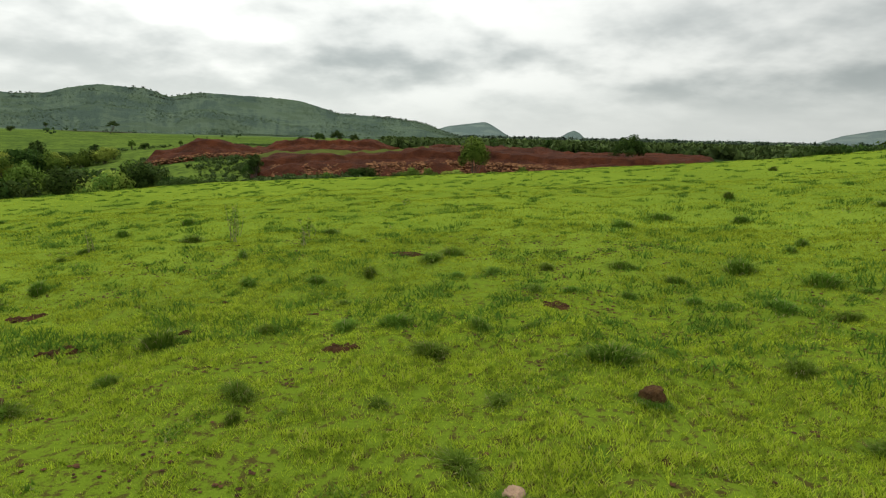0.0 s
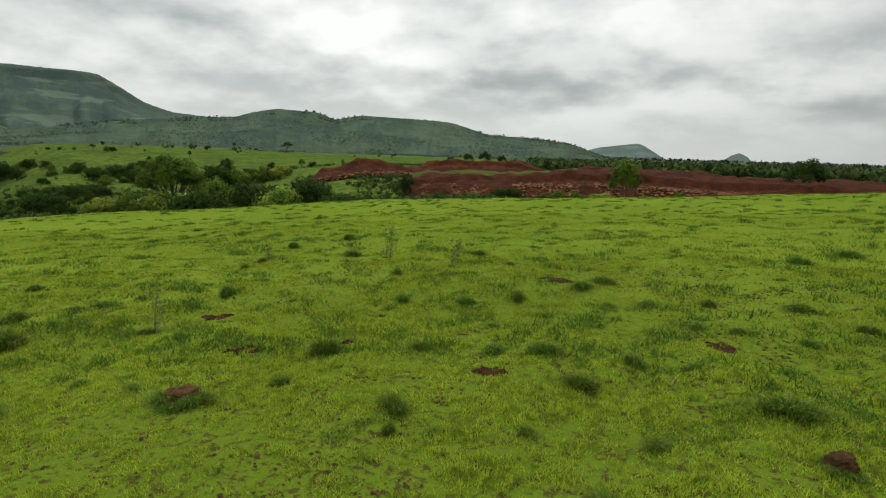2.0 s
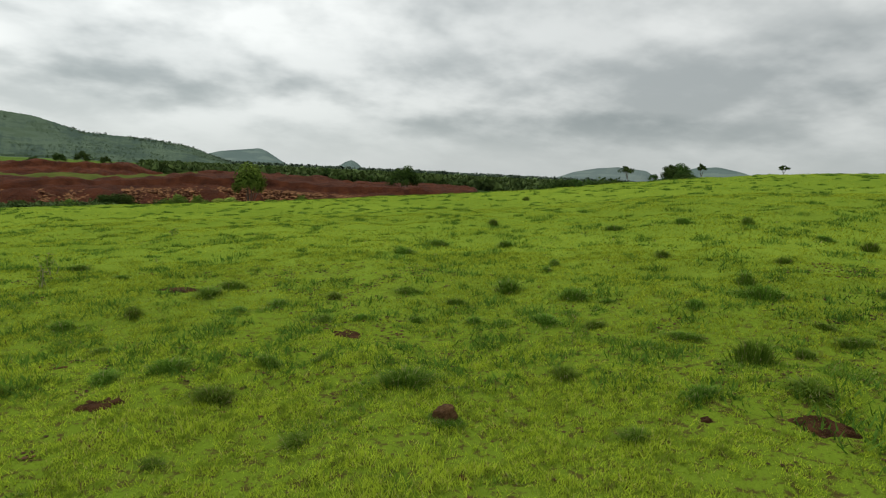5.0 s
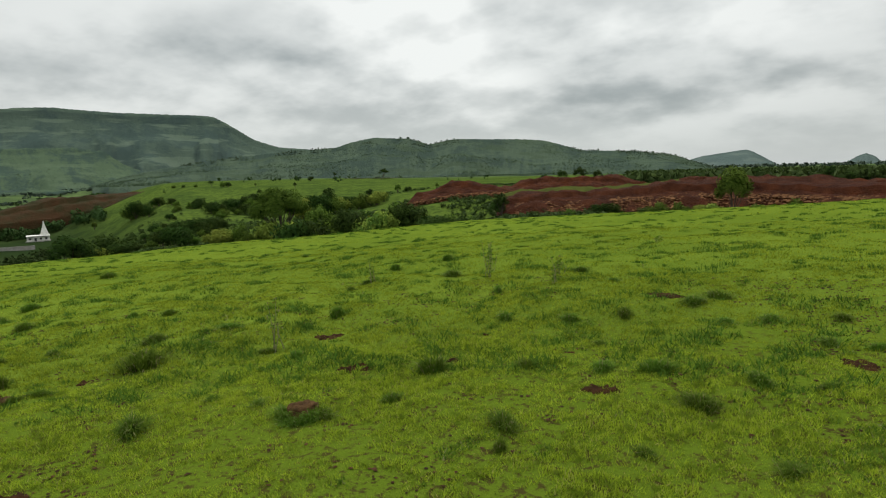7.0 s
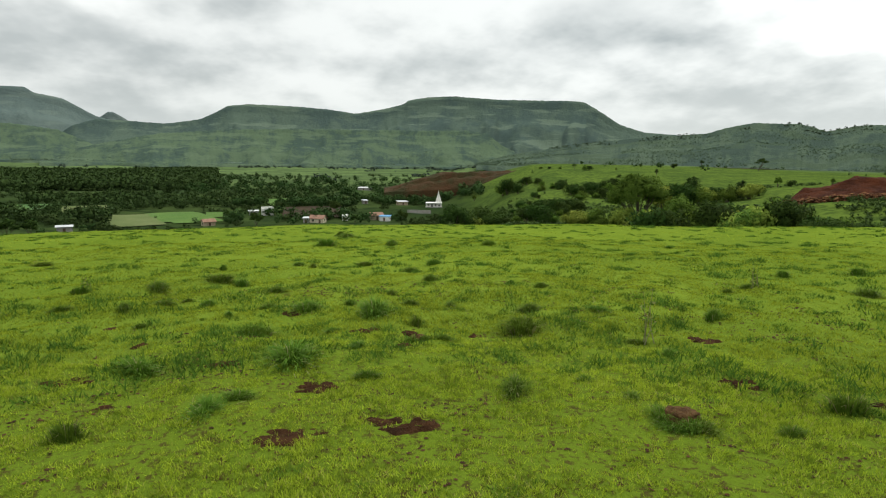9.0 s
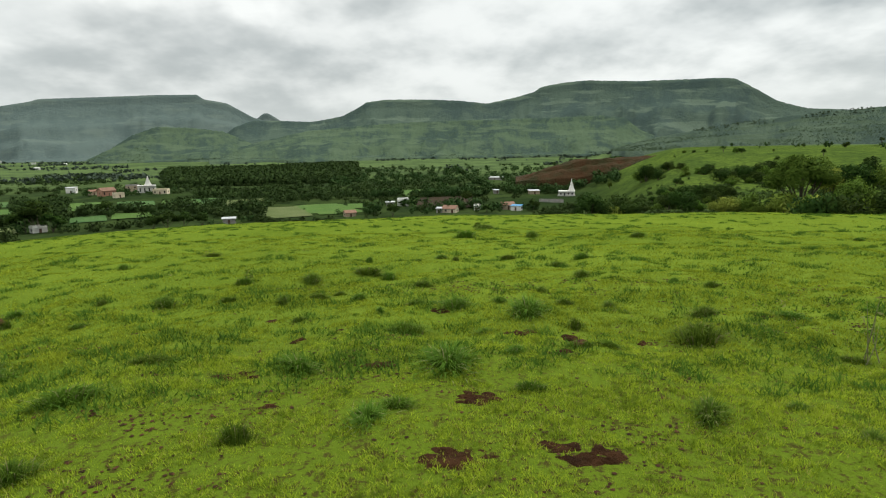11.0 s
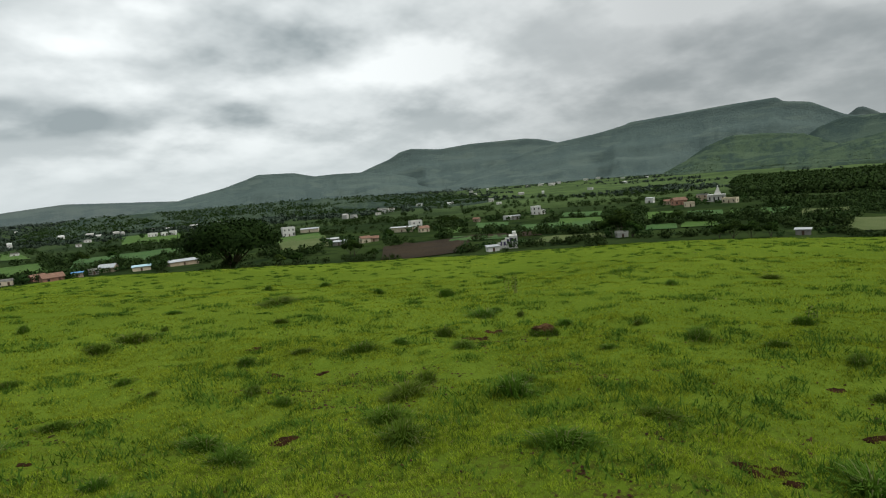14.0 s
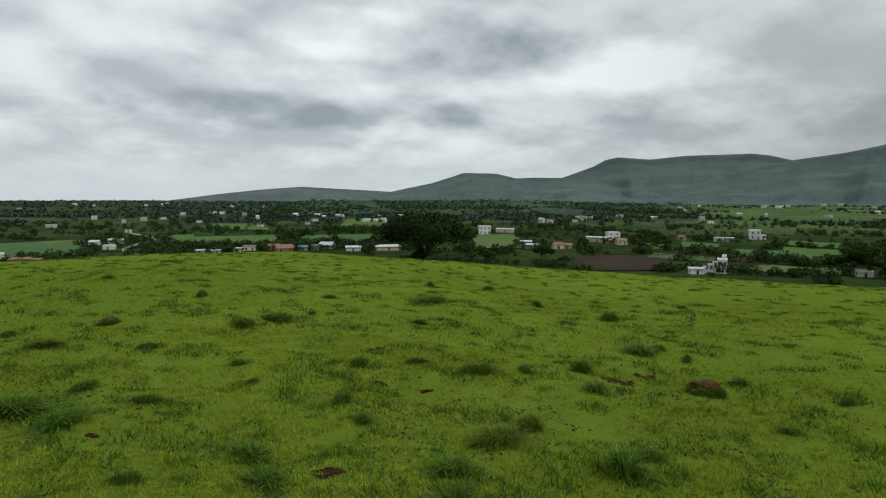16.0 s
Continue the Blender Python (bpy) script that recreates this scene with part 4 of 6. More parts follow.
house(-3220.3, -1382.9, 114, 25.7, 9.0, 8.8, "flat", WHITE, WHITE, "tiny white house at the foot of the hills")
house(-546.3, -218.5, 93, 7.6, 5.4, 4.5, "shed", WHITE, SHEET_PALE, "pale farm shed in the valley", name="shed")
house(-396.7, -312.2, 103, 5.4, 3.8, 2.5, "gable", TAN, TILES, "tan cottage with a tiled roof")
house(-496.3, -173.9, 136, 10.9, 7.6, 4.1, "gable", BRICK_RED, TILES, "red-roofed house beside the village temple")
house(-470.3, -156.8, 134, 6.6, 4.6, 3.0, "flat", CREAM, CREAM, "cream house beside the village temple")
house(-512.4, -189.4, 126, 6.1, 4.3, 3.0, "gable", TAN, TILES, "tan house with a tiled roof")
house(-523.5, -163.2, 97, 9.4, 6.6, 5.7, "flat", TAN, CONCRETE, "tan two-storey house by the temple", 2)
house(-496.6, -134.0, 89, 10.8, 7.6, 3.2, "flat", CREAM, CREAM, "pale hall beside the village temple")
shrine(-516.8, -150.2, 106, 13.7, 5.8, 7.9, "pale village temple with a slender stepped spire", 0.08)
house(-293.8, 8.1, 108, 5.4, 3.8, 2.0, "gable", TAN, TILES, "tan farmhouse with a tiled roof")
house(-402.6, 116.2, 98, 3.2, 3.5, 2.3, "shed", CONCRETE, SHEET, "grey shed by the trees", name="shed")
house(-585.9, 169.0, 59, 13.9, 9.0, 2.3, "shed", CONCRETE, SHEET_PALE, "long low sheds at the wood's edge", name="shed")
house(-298.6, -452.9, 157, 11.0, 7.7, 7.2, "flat", WHITE, WHITE, "white two-storey house with a roof room", 2)
house(-331.9, -466.7, 137, 17.0, 9.0, 3.1, "shed", CREAM, SHEET, "long low farm shed", name="shed")
house(-296.0, -745.2, 152, 10.6, 7.4, 4.1, "flat", WHITE, WHITE, "white house among distant trees")
house(-305.1, -732.9, 169, 7.4, 5.2, 4.1, "flat", WHITE, WHITE, "white house among distant trees")
house(-314.8, -730.7, 138, 7.4, 5.2, 4.8, "flat", WHITE, WHITE, "white house among distant trees")
house(-260.2, -303.0, 164, 6.7, 4.7, 3.2, "gable", CREAM, TILES, "cream cottage with a brown tiled roof")
house(-267.1, -301.6, 139, 6.6, 4.6, 2.4, "gable", TAN, TILES, "brown tiled farm building")
house(-246.6, -313.3, 130, 8.8, 6.2, 2.5, "shed", CONCRETE, SHEET, "grey sheet-roofed shed in the valley", name="shed")
house(-258.4, -336.0, 145, 8.1, 5.7, 2.3, "shed", CONCRETE, SHEET_PALE, "pale sheet-roofed shed in the valley", name="shed")
house(-118.5, -362.9, 134, 8.8, 6.1, 2.5, "gable", TAN, SHEET, "tan house with a grey sheet roof")
house(-109.5, -358.6, 172, 5.0, 3.5, 2.3, "flat", CONCRETE, CONCRETE, "grey concrete house in the valley")
house(-100.4, -354.7, 157, 5.0, 3.5, 2.5, "shed", TAN, TARP, "hut under a blue tarpaulin", name="hut")
house(-87.9, -352.0, 181, 9.8, 6.8, 2.6, "gable", BRICK_RED, TILES, "orange brick house with a tiled roof")
house(-85.6, -369.9, 195, 7.3, 5.1, 2.0, "gable", BRICK_RED, TILES, "red-roofed village house in the valley")
house(-71.9, -373.5, 163, 7.3, 5.1, 2.3, "flat", CREAM, CONCRETE, "cream village house in the valley")
house(-63.9, -366.6, 144, 4.3, 3.5, 2.3, "shed", TAN, SHEET, "brown hut in the valley", name="hut")
house(-49.9, -360.0, 192, 4.9, 3.5, 2.3, "shed", CONCRETE, SHEET_PALE, "hut with a white sheet roof", name="hut")
house(-42.3, -365.7, 157, 4.2, 3.5, 2.3, "shed", TAN, SHEET, "grey hut in the valley", name="hut")
house(-128.2, -340.6, 158, 9.0, 6.3, 2.3, "shed", CREAM, SHEET_BLUE, "long shed with a greenish sheet roof", name="shed")
house(-150.1, -338.6, 172, 15.8, 9.0, 2.3, "shed", TAN, SHEET, "long low brown shed", name="shed")
house(160.8, -428.4, -134, 14.0, 14.0, 3.2, "gable", CREAM, SHEET_BLUE, "factory shed with a pale blue roof", name="factory_shed")
house(144.7, -426.9, -158, 16.9, 14.0, 3.3, "gable", CREAM, SHEET_BLUE, "long factory shed with a pale blue roof", name="factory_shed")
house(133.1, -431.4, -143, 8.4, 5.9, 3.3, "flat", CREAM, CREAM, "cream factory office in the valley")
house(131.1, -385.6, -154, 14.1, 9.0, 2.4, "shed", CREAM, SHEET_PALE, "low cream store by the factory", name="shed")
house(145.0, -383.6, -176, 4.4, 3.5, 2.3, "shed", CREAM, SHEET_PALE, "low cream store in the valley", name="shed")
house(275.3, -858.4, -172, 21.8, 9.0, 4.6, "shed", CREAM, SHEET_PALE, "distant white factory building", name="factory_building")
house(209.8, -889.7, -142, 26.9, 9.0, 5.6, "shed", CREAM, SHEET_PALE, "distant white factory building", name="factory_building")
house(150.3, -625.0, -146, 16.8, 9.0, 3.4, "shed", CREAM, SHEET_PALE, "distant white factory building", name="factory_building")
house(145.0, -640.3, -163, 7.2, 5.0, 3.9, "flat", WHITE, SHEET_PALE, "distant white building in the valley")
house(177.0, -868.5, -195, 24.0, 9.0, 6.3, "shed", CREAM, SHEET_PALE, "distant white factory building", name="factory_building")
house(191.0, -1020.3, -172, 36.9, 9.0, 4.7, "shed", CREAM, SHEET_PALE, "distant white factory building", name="factory_building")
house(218.1, -847.7, -148, 6.6, 4.6, 4.0, "flat", WHITE, SHEET_PALE, "distant white building in the valley")
house(277.7, -930.5, -137, 7.1, 4.9, 4.5, "flat", WHITE, SHEET_PALE, "distant white building in the valley")
house(252.6, -900.6, -138, 8.3, 5.8, 2.7, "flat", WHITE, SHEET_PALE, "distant white building in the valley")
house(228.9, -846.2, -155, 10.5, 7.4, 5.5, "flat", WHITE, SHEET_PALE, "distant white building in the valley")
house(246.8, -612.4, -140, 9.4, 6.6, 2.3, "flat", WHITE, SHEET_PALE, "distant white building in the valley")
house(281.3, -701.4, -134, 9.8, 6.9, 2.4, "flat", WHITE, SHEET_PALE, "distant white building in the valley")
house(278.5, -785.3, -161, 5.7, 4.0, 2.3, "flat", WHITE, SHEET_PALE, "distant white building in the valley")
house(148.4, -866.2, -163, 10.1, 7.1, 2.3, "flat", WHITE, SHEET_PALE, "distant white building in the valley")
house(52.6, -353.2, -187, 6.5, 4.6, 4.9, "flat", WHITE, WHITE, "white two-storey cube house", 2)
house(66.7, -352.0, -159, 9.8, 6.9, 3.0, "gable", TAN, SHEET, "low house with a grey and brown roof")
house(63.2, -343.3, -195, 10.1, 7.1, 2.0, "gable", BRICK_RED, TILES, "low brown tiled house")
house(41.4, -345.7, -193, 7.7, 5.4, 2.9, "shed", BRICK_RED, TILES, "brown tiled store in the valley", name="shed")
house(35.7, -344.4, -200, 5.9, 4.2, 2.3, "shed", BRICK_RED, TILES, "brown tiled store in the valley", name="shed")
house(5.3, -425.3, -205, 6.2, 4.3, 2.3, "flat", WHITE, WHITE, "white flat-roofed house by the road")
house(15.0, -472.1, -200, 5.9, 4.2, 2.2, "gable", WHITE, SHEET_PALE, "white house with a sheet roof")
house(2.5, -489.4, -199, 8.9, 6.2, 2.4, "flat", WHITE, WHITE, "white house beside the lane")
house(-576.4, -621.8, 111, 8.6, 6.0, 4.5, "flat", WHITE, CONCRETE, "small pale village house")
house(-596.3, -629.4, 109, 7.4, 5.2, 3.8, "flat", WHITE, CONCRETE, "small pale village house")
house(-549.3, -608.4, 152, 7.2, 5.1, 2.9, "flat", WHITE, CONCRETE, "small pale village house")
house(-712.0, -686.4, 140, 9.3, 6.5, 2.3, "flat", WHITE, CONCRETE, "small pale village house")
house(-402.8, -692.5, 172, 7.0, 4.9, 2.5, "flat", WHITE, CONCRETE, "small pale village house")
house(-241.3, -806.5, 179, 8.1, 5.6, 2.8, "flat", WHITE, CONCRETE, "small pale village house")
house(-209.8, -731.0, 169, 5.8, 4.1, 2.3, "flat", WHITE, CONCRETE, "small pale village house")
house(-163.5, -1136.7, 186, 8.8, 6.1, 4.3, "flat", WHITE, CONCRETE, "small pale village house")
house(-191.0, -1066.5, 170, 8.3, 5.8, 4.0, "flat", CREAM, CONCRETE, "small pale village house")
house(-95.3, -1119.6, 189, 8.5, 5.9, 4.2, "flat", WHITE, CONCRETE, "small pale village house")
house(-52.6, -925.5, 203, 8.7, 6.1, 2.3, "flat", WHITE, CONCRETE, "small pale village house")
house(-141.3, -684.9, 153, 6.7, 4.7, 2.3, "flat", WHITE, CONCRETE, "small pale village house")
house(-7.0, -629.3, 175, 5.8, 4.0, 2.3, "flat", WHITE, CONCRETE, "small pale village house")
house(-953.6, -884.4, 119, 8.5, 6.0, 2.9, "flat", WHITE, CONCRETE, "small pale village house")
house(-90.5, -818.9, 174, 7.0, 4.9, 2.3, "flat", WHITE, CONCRETE, "small pale village house")
# fields
field(((-315, 44), (-308, 79), (-387, 95), (-383, 57)), PLOUGHED, "ploughed brown field by the village")
field(((-304, -35), (-308, -13), (-356, -24), (-341, -38)), CROP_PALE, "pale green field with bare soil")
field(((-310, -12), (-313, 16), (-367, 2), (-362, -23)), CROP_BRIGHT, "bright green crop field")
field(((-331, 8), (-330, 27), (-363, 26), (-362, 9)), CROP_BRIGHT, "bright green crop field")
field(((-382, -94), (-396, -70), (-432, -80), (-423, -104)), CROP_DARK, "dark green field")
field(((-370, -63), (-386, -41), (-423, -48), (-411, -71)), CROP_PALE, "pale green field")
field(((-397, 47), (-409, 67), (-477, 74), (-454, 51)), CROP_BRIGHT, "bright green field")
field(((-219, -232), (-220, -177), (-252, -207), (-256, -260)), PLOUGHED, "dark ploughed field")
field(((-247, -160), (-262, -134), (-286, -147), (-274, -170)), CROP_PALE, "pale stubble field")
field(((-267, -214), (-285, -177), (-306, -194), (-297, -241)), PLOUGHED, "narrow ploughed field")
field(((-316, -287), (-314, -256), (-347, -286), (-347, -312)), CROP_BRIGHT, "bright green crop strip")
field(((-263, -229), (-269, -190), (-293, -208), (-293, -251)), CROP_DARK, "dark green crop strip")
field(((-346, -274), (-349, -246), (-386, -271), (-385, -303)), CROP_DARK, "dark green crop field")
field(((-306, -190), (-311, -156), (-335, -173), (-340, -213)), CROP_DARK, "dark green crop field")
field(((-362, -211), (-351, -168), (-403, -198), (-405, -236)), CROP_BRIGHT, "bright green crop strip")
field(((-424, -247), (-426, -204), (-467, -226), (-464, -265)), CROP_DARK, "green crop strip")
field(((-363, -150), (-366, -127), (-433, -150), (-429, -174)), CROP_BRIGHT, "bright green crop field")
field(((-369, -124), (-373, -104), (-425, -120), (-419, -141)), CROP_DARK, "blue-green crop field")
field(((-376, -102), (-379, -80), (-422, -91), (-421, -114)), CROP_BRIGHT, "bright green crop field")
field(((-313, -109), (-318, -90), (-346, -100), (-341, -118)), CROP_BRIGHT, "bright green crop field")
field(((-303, -124), (-308, -109), (-335, -119), (-327, -133)), CROP_DARK, "green crop field")
field(((-294, -31), (-301, -10), (-360, -21), (-356, -38)), CROP_PALE, "pale field with bare soil")
field(((-303, -7), (-306, 16), (-361, 5), (-358, -17)), CROP_BRIGHT, "bright green crop field")
field(((-314, 49), (-310, 78), (-371, 90), (-369, 60)), PLOUGHED, "ploughed brown field among trees")
field(((73, -382), (16, -388), (28, -531), (84, -499)), CROP_DARK, "wide green crop field")
field(((100, -411), (73, -414), (96, -545), (117, -516)), CROP_BRIGHT, "bright green pasture")
field(((44, -457), (20, -465), (23, -532), (50, -511)), CROP_PALE, "pale field strip")
field(((-26, -430), (-105, -418), (-120, -500), (-36, -525)), CROP_BRIGHT, "bright green crop strip")
field(((-112, -413), (-180, -382), (-222, -486), (-138, -492)), CROP_DARK, "dark green crop strip")
field(((186, -409), (161, -407), (201, -508), (228, -499)), CROP_DARK, "dark green field")
field(((-207, -324), (-239, -313), (-296, -396), (-263, -414)), CROP_PALE, "pale stubble field")
field(((-181, -200), (-218, -176), (-293, -238), (-235, -257)), PLOUGHED, "dark ploughed field below the knoll")
field(((-244, -385), (-279, -373), (-326, -440), (-281, -444)), CROP_BRIGHT, "bright green strip by the white house")
field(((-249, -152), (-270, -130), (-293, -143), (-279, -167)), CROP_PALE, "pale stubble field")
field(((-308, -212), (-330, -168), (-379, -195), (-361, -244)), CROP_DARK, "dark green crop field")
field(((-93, -654), (-133, -589), (-154, -735), (-99, -774)), CROP_BRIGHT, "bright green crop strip")
field(((-30, -494), (-51, -483), (-58, -560), (-36, -560)), CROP_BRIGHT, "bright green crop strip")
field(((-225, -647), (-277, -617), (-352, -801), (-292, -838)), CROP_BRIGHT, "bright green crop field")
field(((-290, 313), (-2175, 3940), (-2177, 3939), (-1728, 1866)), PLOUGHED, "dry brown strip on the green shelf")
road_strip((-13, -354), (-15, -608))


# ---- plants ----
def leaves(rng, centres, radii, count, size, squash=0.8):
    """Leaf sprays round the ends of the limbs: small bent quads with uneven edges."""
    pick = rng.integers(0, len(centres), count)
    d = rng.normal(size=(count, 3))
    d /= np.linalg.norm(d, axis=1)[:, None]
    d *= (rng.random(count) ** 0.45)[:, None]
    d[:, 2] *= squash
    c = np.asarray(centres)[pick] + d * np.asarray(radii)[pick][:, None]
    u = rng.normal(size=(count, 3))
    u[:, 2] *= 0.5
    u /= np.linalg.norm(u, axis=1)[:, None]
    w = np.cross(u, rng.normal(size=(count, 3)))
    w /= np.linalg.norm(w, axis=1)[:, None]
    s = size * (0.6 + 0.8 * rng.random(count))[:, None]
    quad = np.stack([c - u * s, c + w * s * 0.45, c + u * s, c - w * s * (0.3 + 0.3 * rng.random(count))[:, None]], 1)
    hub = np.asarray(centres, float).mean(0) * (1, 1, 0.75)
    middle = 0.55 * np.asarray(centres, float)[pick] + 0.45 * hub - (0, 0, 0.3 * np.asarray(radii).mean())
    quad = outward(quad, c - middle)
    return quad.reshape(-1, 3), np.arange(count * 4).reshape(-1, 4), np.repeat(middle, 4, 0)


def make_tree(name, tall, wide, bare, n_leaves, size, mat, seed, label, lean=0.0, sprays=16, squash=0.62, flat_top=False, slack=1.0):
    """A tree at the origin: tapered trunk with forking limbs, and a crown of leaf sprays."""
    rng = np.random.default_rng(seed)
    root = new(name)
    tagged(root, label, "tree")
    crown_mid, half = tall * (bare + 1) / 2, tall * (1 - bare) / 2
    fork = Vector((lean * tall * 0.3, 0, tall * bare))
    pieces = [tube([(0, 0, -0.4), (0.03 * tall, 0, tall * bare * 0.5), fork], [tall * 0.030, tall * 0.022, tall * 0.018], 7)]
    ends, radii = [], []
    for k in range(sprays):
        a, ring = 2.4 * k + rng.random(), math.sqrt((k + 0.5) / sprays)
        up = crown_mid + half * (0.75 if flat_top else 0.9) * math.sqrt(max(0, 1 - ring**2)) * rng.uniform(0.35, 1.0) - half * 0.35 * ring * rng.random()
        end = Vector((lean * tall * 0.5 + math.cos(a) * wide * 0.42 * ring, math.sin(a) * wide * 0.42 * ring, up))
        if k % 2 == 0:
            mid = fork.lerp(end, 0.5) + Vector(rng.normal(size=3)) * 0.04 * tall + Vector((0, 0, 0.04 * tall))
            pieces.append(tube([fork - Vector((0, 0, 0.05 * tall)), mid, end], [tall * 0.013, tall * 0.009, tall * 0.003], 5))
        ends.append(end)
        radii.append(wide * rng.uniform(0.15, 0.25) * slack)
    vs, fs = joined(pieces)
    part("trunk", mesh_from("trunk", vs, fs, BARK), root)
    vs, fs, middle = leaves(rng, ends, radii, n_leaves, size, squash)
    part("crown", rounded(mesh_from("crown", vs, fs, mat), middle), root)
    return root


def make_bush(name, tall, wide, n_leaves, size, mat, seed, label):
    rng = np.random.default_rng(seed)
    root = new(name)
    tagged(root, label, "bush")
    ends, radii, pieces = [], [], []
    for k in range(11):
        a, ring = 2.4 * k + rng.random(), math.sqrt((k + 0.5) / 11)
        end = Vector((math.cos(a) * wide * 0.36 * ring, math.sin(a) * wide * 0.36 * ring, tall * rng.uniform(0.3, 0.8) * (1 - 0.45 * ring**2)))
        ends.append(end)
        radii.append(min(wide * 0.26, tall * 0.42) * rng.uniform(0.7, 1.1))
        if k < 6:
            pieces.append(tube([(0, 0, -0.2), end * 0.55, end], [tall * 0.022, tall * 0.014, tall * 0.005], 4))
    vs, fs = joined(pieces)
    part("stems", mesh_from("stems", vs, fs, BARK), root)
    vs, fs, middle = leaves(rng, ends, radii, n_leaves, size, 0.75)
    part("leaves", rounded(mesh_from("leaves", vs, fs, mat), middle), root)
    return root


STOCK = {}


def plant(kind, maker, x, y, tall, spin=0.0, label="", sink=0.0, stretch=1.0):
    """Stands a plant of that kind (made once, then copied) at a place, so tall."""
    z = ground_at(x, y) - sink
    if kind not in STOCK:
        ob = maker()
        STOCK[kind] = (ob, max(v.co.z for c in ob.children for v in c.data.vertices))
        ob.location = (x, y, z)
        first = True
    else:
        first = False
    ob, full = STOCK[kind]
    k = tall / full
    m = Matrix.Translation((x, y, z)) @ pose(0, 0, 0, 0, 0, spin) @ Matrix.Diagonal((k * stretch, k * stretch, k, 1))
    if first:
        for c in ob.children:
            c.data.transform(Matrix.Diagonal((k * stretch, k * stretch, k, 1)))
        STOCK[kind] = (ob, tall)
        ob.rotation_euler[2] = radians(spin)
        made = ob
    else:
        made = copy_thing(ob, m)
    if label:
        made["label"] = label
    return made


TREES = {
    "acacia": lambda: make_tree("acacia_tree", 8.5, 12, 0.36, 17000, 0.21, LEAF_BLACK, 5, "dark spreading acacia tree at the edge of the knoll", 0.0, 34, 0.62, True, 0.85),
    "broad": lambda: make_tree("broad_tree", 10, 10.5, 0.20, 15000, 0.20, LEAF_MID, 7, "broad green tree with a layered crown in the gully", 0.05, 30, 0.66, slack=0.74),
    "round": lambda: make_tree("round_tree", 6, 5, 0.12, 5200, 0.16, LEAF_MID, 9, "small round-crowned green tree", 0.02, 18, 0.8),
    "dark": lambda: make_tree("dark_tree", 7, 6, 0.15, 3000, 0.19, LEAF_DARK, 11, "dense dark green tree", 0.0, 14, 0.75),
    "windblown": lambda: make_tree("windblown_tree", 6, 5, 0.35, 1500, 0.18, LEAF_DARK, 13, "thin wind-bent tree on the skyline", 0.5, 10, 0.5),
    "slim": lambda: make_tree("slim_tree", 7, 3.4, 0.2, 1600, 0.17, LEAF_DARK, 17, "slim dark green upright tree", 0.0, 12, 0.9),
    "field": lambda: make_tree("field_tree", 6, 6.5, 0.16, 900, 0.36, LEAF_DARK, 19, "dark green farm tree between fields", 0.0, 10, 0.7),
    "field_pale": lambda: make_tree("farm_tree", 5, 5, 0.16, 800, 0.34, LEAF_MID, 23, "green farm tree between fields", 0.0, 10, 0.7),
    "shrub": lambda: make_bush("shrub", 3, 3.8, 1800, 0.14, LEAF_DARK, 29, "dense dark green wild shrub"),
    "shrub_pale": lambda: make_bush("pale_shrub", 3, 3.8, 1800, 0.14, LEAF_LIGHT, 31, "pale flowering green shrub"),
    "shrub_mid": lambda: make_bush("green_shrub", 3, 3.8, 1800, 0.14, LEAF_MID, 37, "leafy green shrub in the gully"),
}


def grow(kind, b, r, tall, label="", stretch=1.0):
    x, y = polar(b, r)
    return plant(kind, TREES[kind], x, y, tall, (b * 37.0 + r * 11.0) % 360, label, 0.05 * tall, stretch)


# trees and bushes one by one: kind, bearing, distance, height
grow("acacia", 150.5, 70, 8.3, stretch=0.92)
grow("slim", 150.8, 68, 3.1, "small dark bush at the acacia's foot")
grow("broad", 47.6, 118, 11.2)
grow("round", 5.3, 80, 6.7, "bright green round tree before the red bank", 0.72)
grow("dark", -9.3, 112, 7.4, "dark green tree beside the red bank")
grow("slim", 26.2, 92, 4.5)
grow("dark", 26.6, 93, 3.5)
grow("shrub", 15.7, 84, 2.2, stretch=0.95)
grow("shrub", 16.8, 84, 2.1, stretch=0.95)
grow("shrub_mid", 11.5, 82, 2.3, stretch=0.95)
grow("shrub_mid", 9.6, 82, 2.1, stretch=0.95)
grow("shrub_pale", 6.7, 80, 1.8, stretch=0.95)
grow("shrub_pale", 7.7, 80, 1.7, stretch=0.95)
grow("shrub_mid", 0.4, 82, 2.3, stretch=0.95)
grow("shrub_mid", 3.7, 76, 1.6, stretch=0.95)
grow("shrub_mid", 19.6, 84, 1.5, stretch=0.95)
grow("shrub", 23.0, 84, 1.3, stretch=0.95)
grow("shrub", 12.9, 83, 1.4, stretch=0.95)
grow("dark", 21.9, 210, 3.8)
grow("dark", 20.2, 230, 5.0)
grow("dark", 18.5, 230, 6.1)
grow("dark", 16.9, 230, 4.9)
grow("dark", 10.8, 220, 3.5)
grow("dark", 8.9, 220, 3.6)
grow("dark", 3.4, 200, 4.1)
grow("dark", 4.5, 200, 3.6)
grow("slim", -1.9, 170, 4.6)
grow("dark", -1.6, 170, 3.4)
grow("dark", -3.3, 170, 2.8)
grow("dark", -4.7, 170, 2.7)
grow("dark", -6.1, 170, 2.8)
grow("dark", -7.2, 165, 2.7)
grow("dark", -0.9, 190, 2.6)
grow("dark", -10.9, 170, 2.3)
grow("dark", -11.9, 180, 2.2)
grow("windblown", -30.6, 46, 1.4)
grow("slim", -34.4, 95, 5.3)
grow("dark", -35.0, 97, 5.8)
grow("slim", -35.5, 94, 4.8)
grow("slim", -36.8, 46, 1.2)
grow("windblown", -43.2, 50, 1.0)
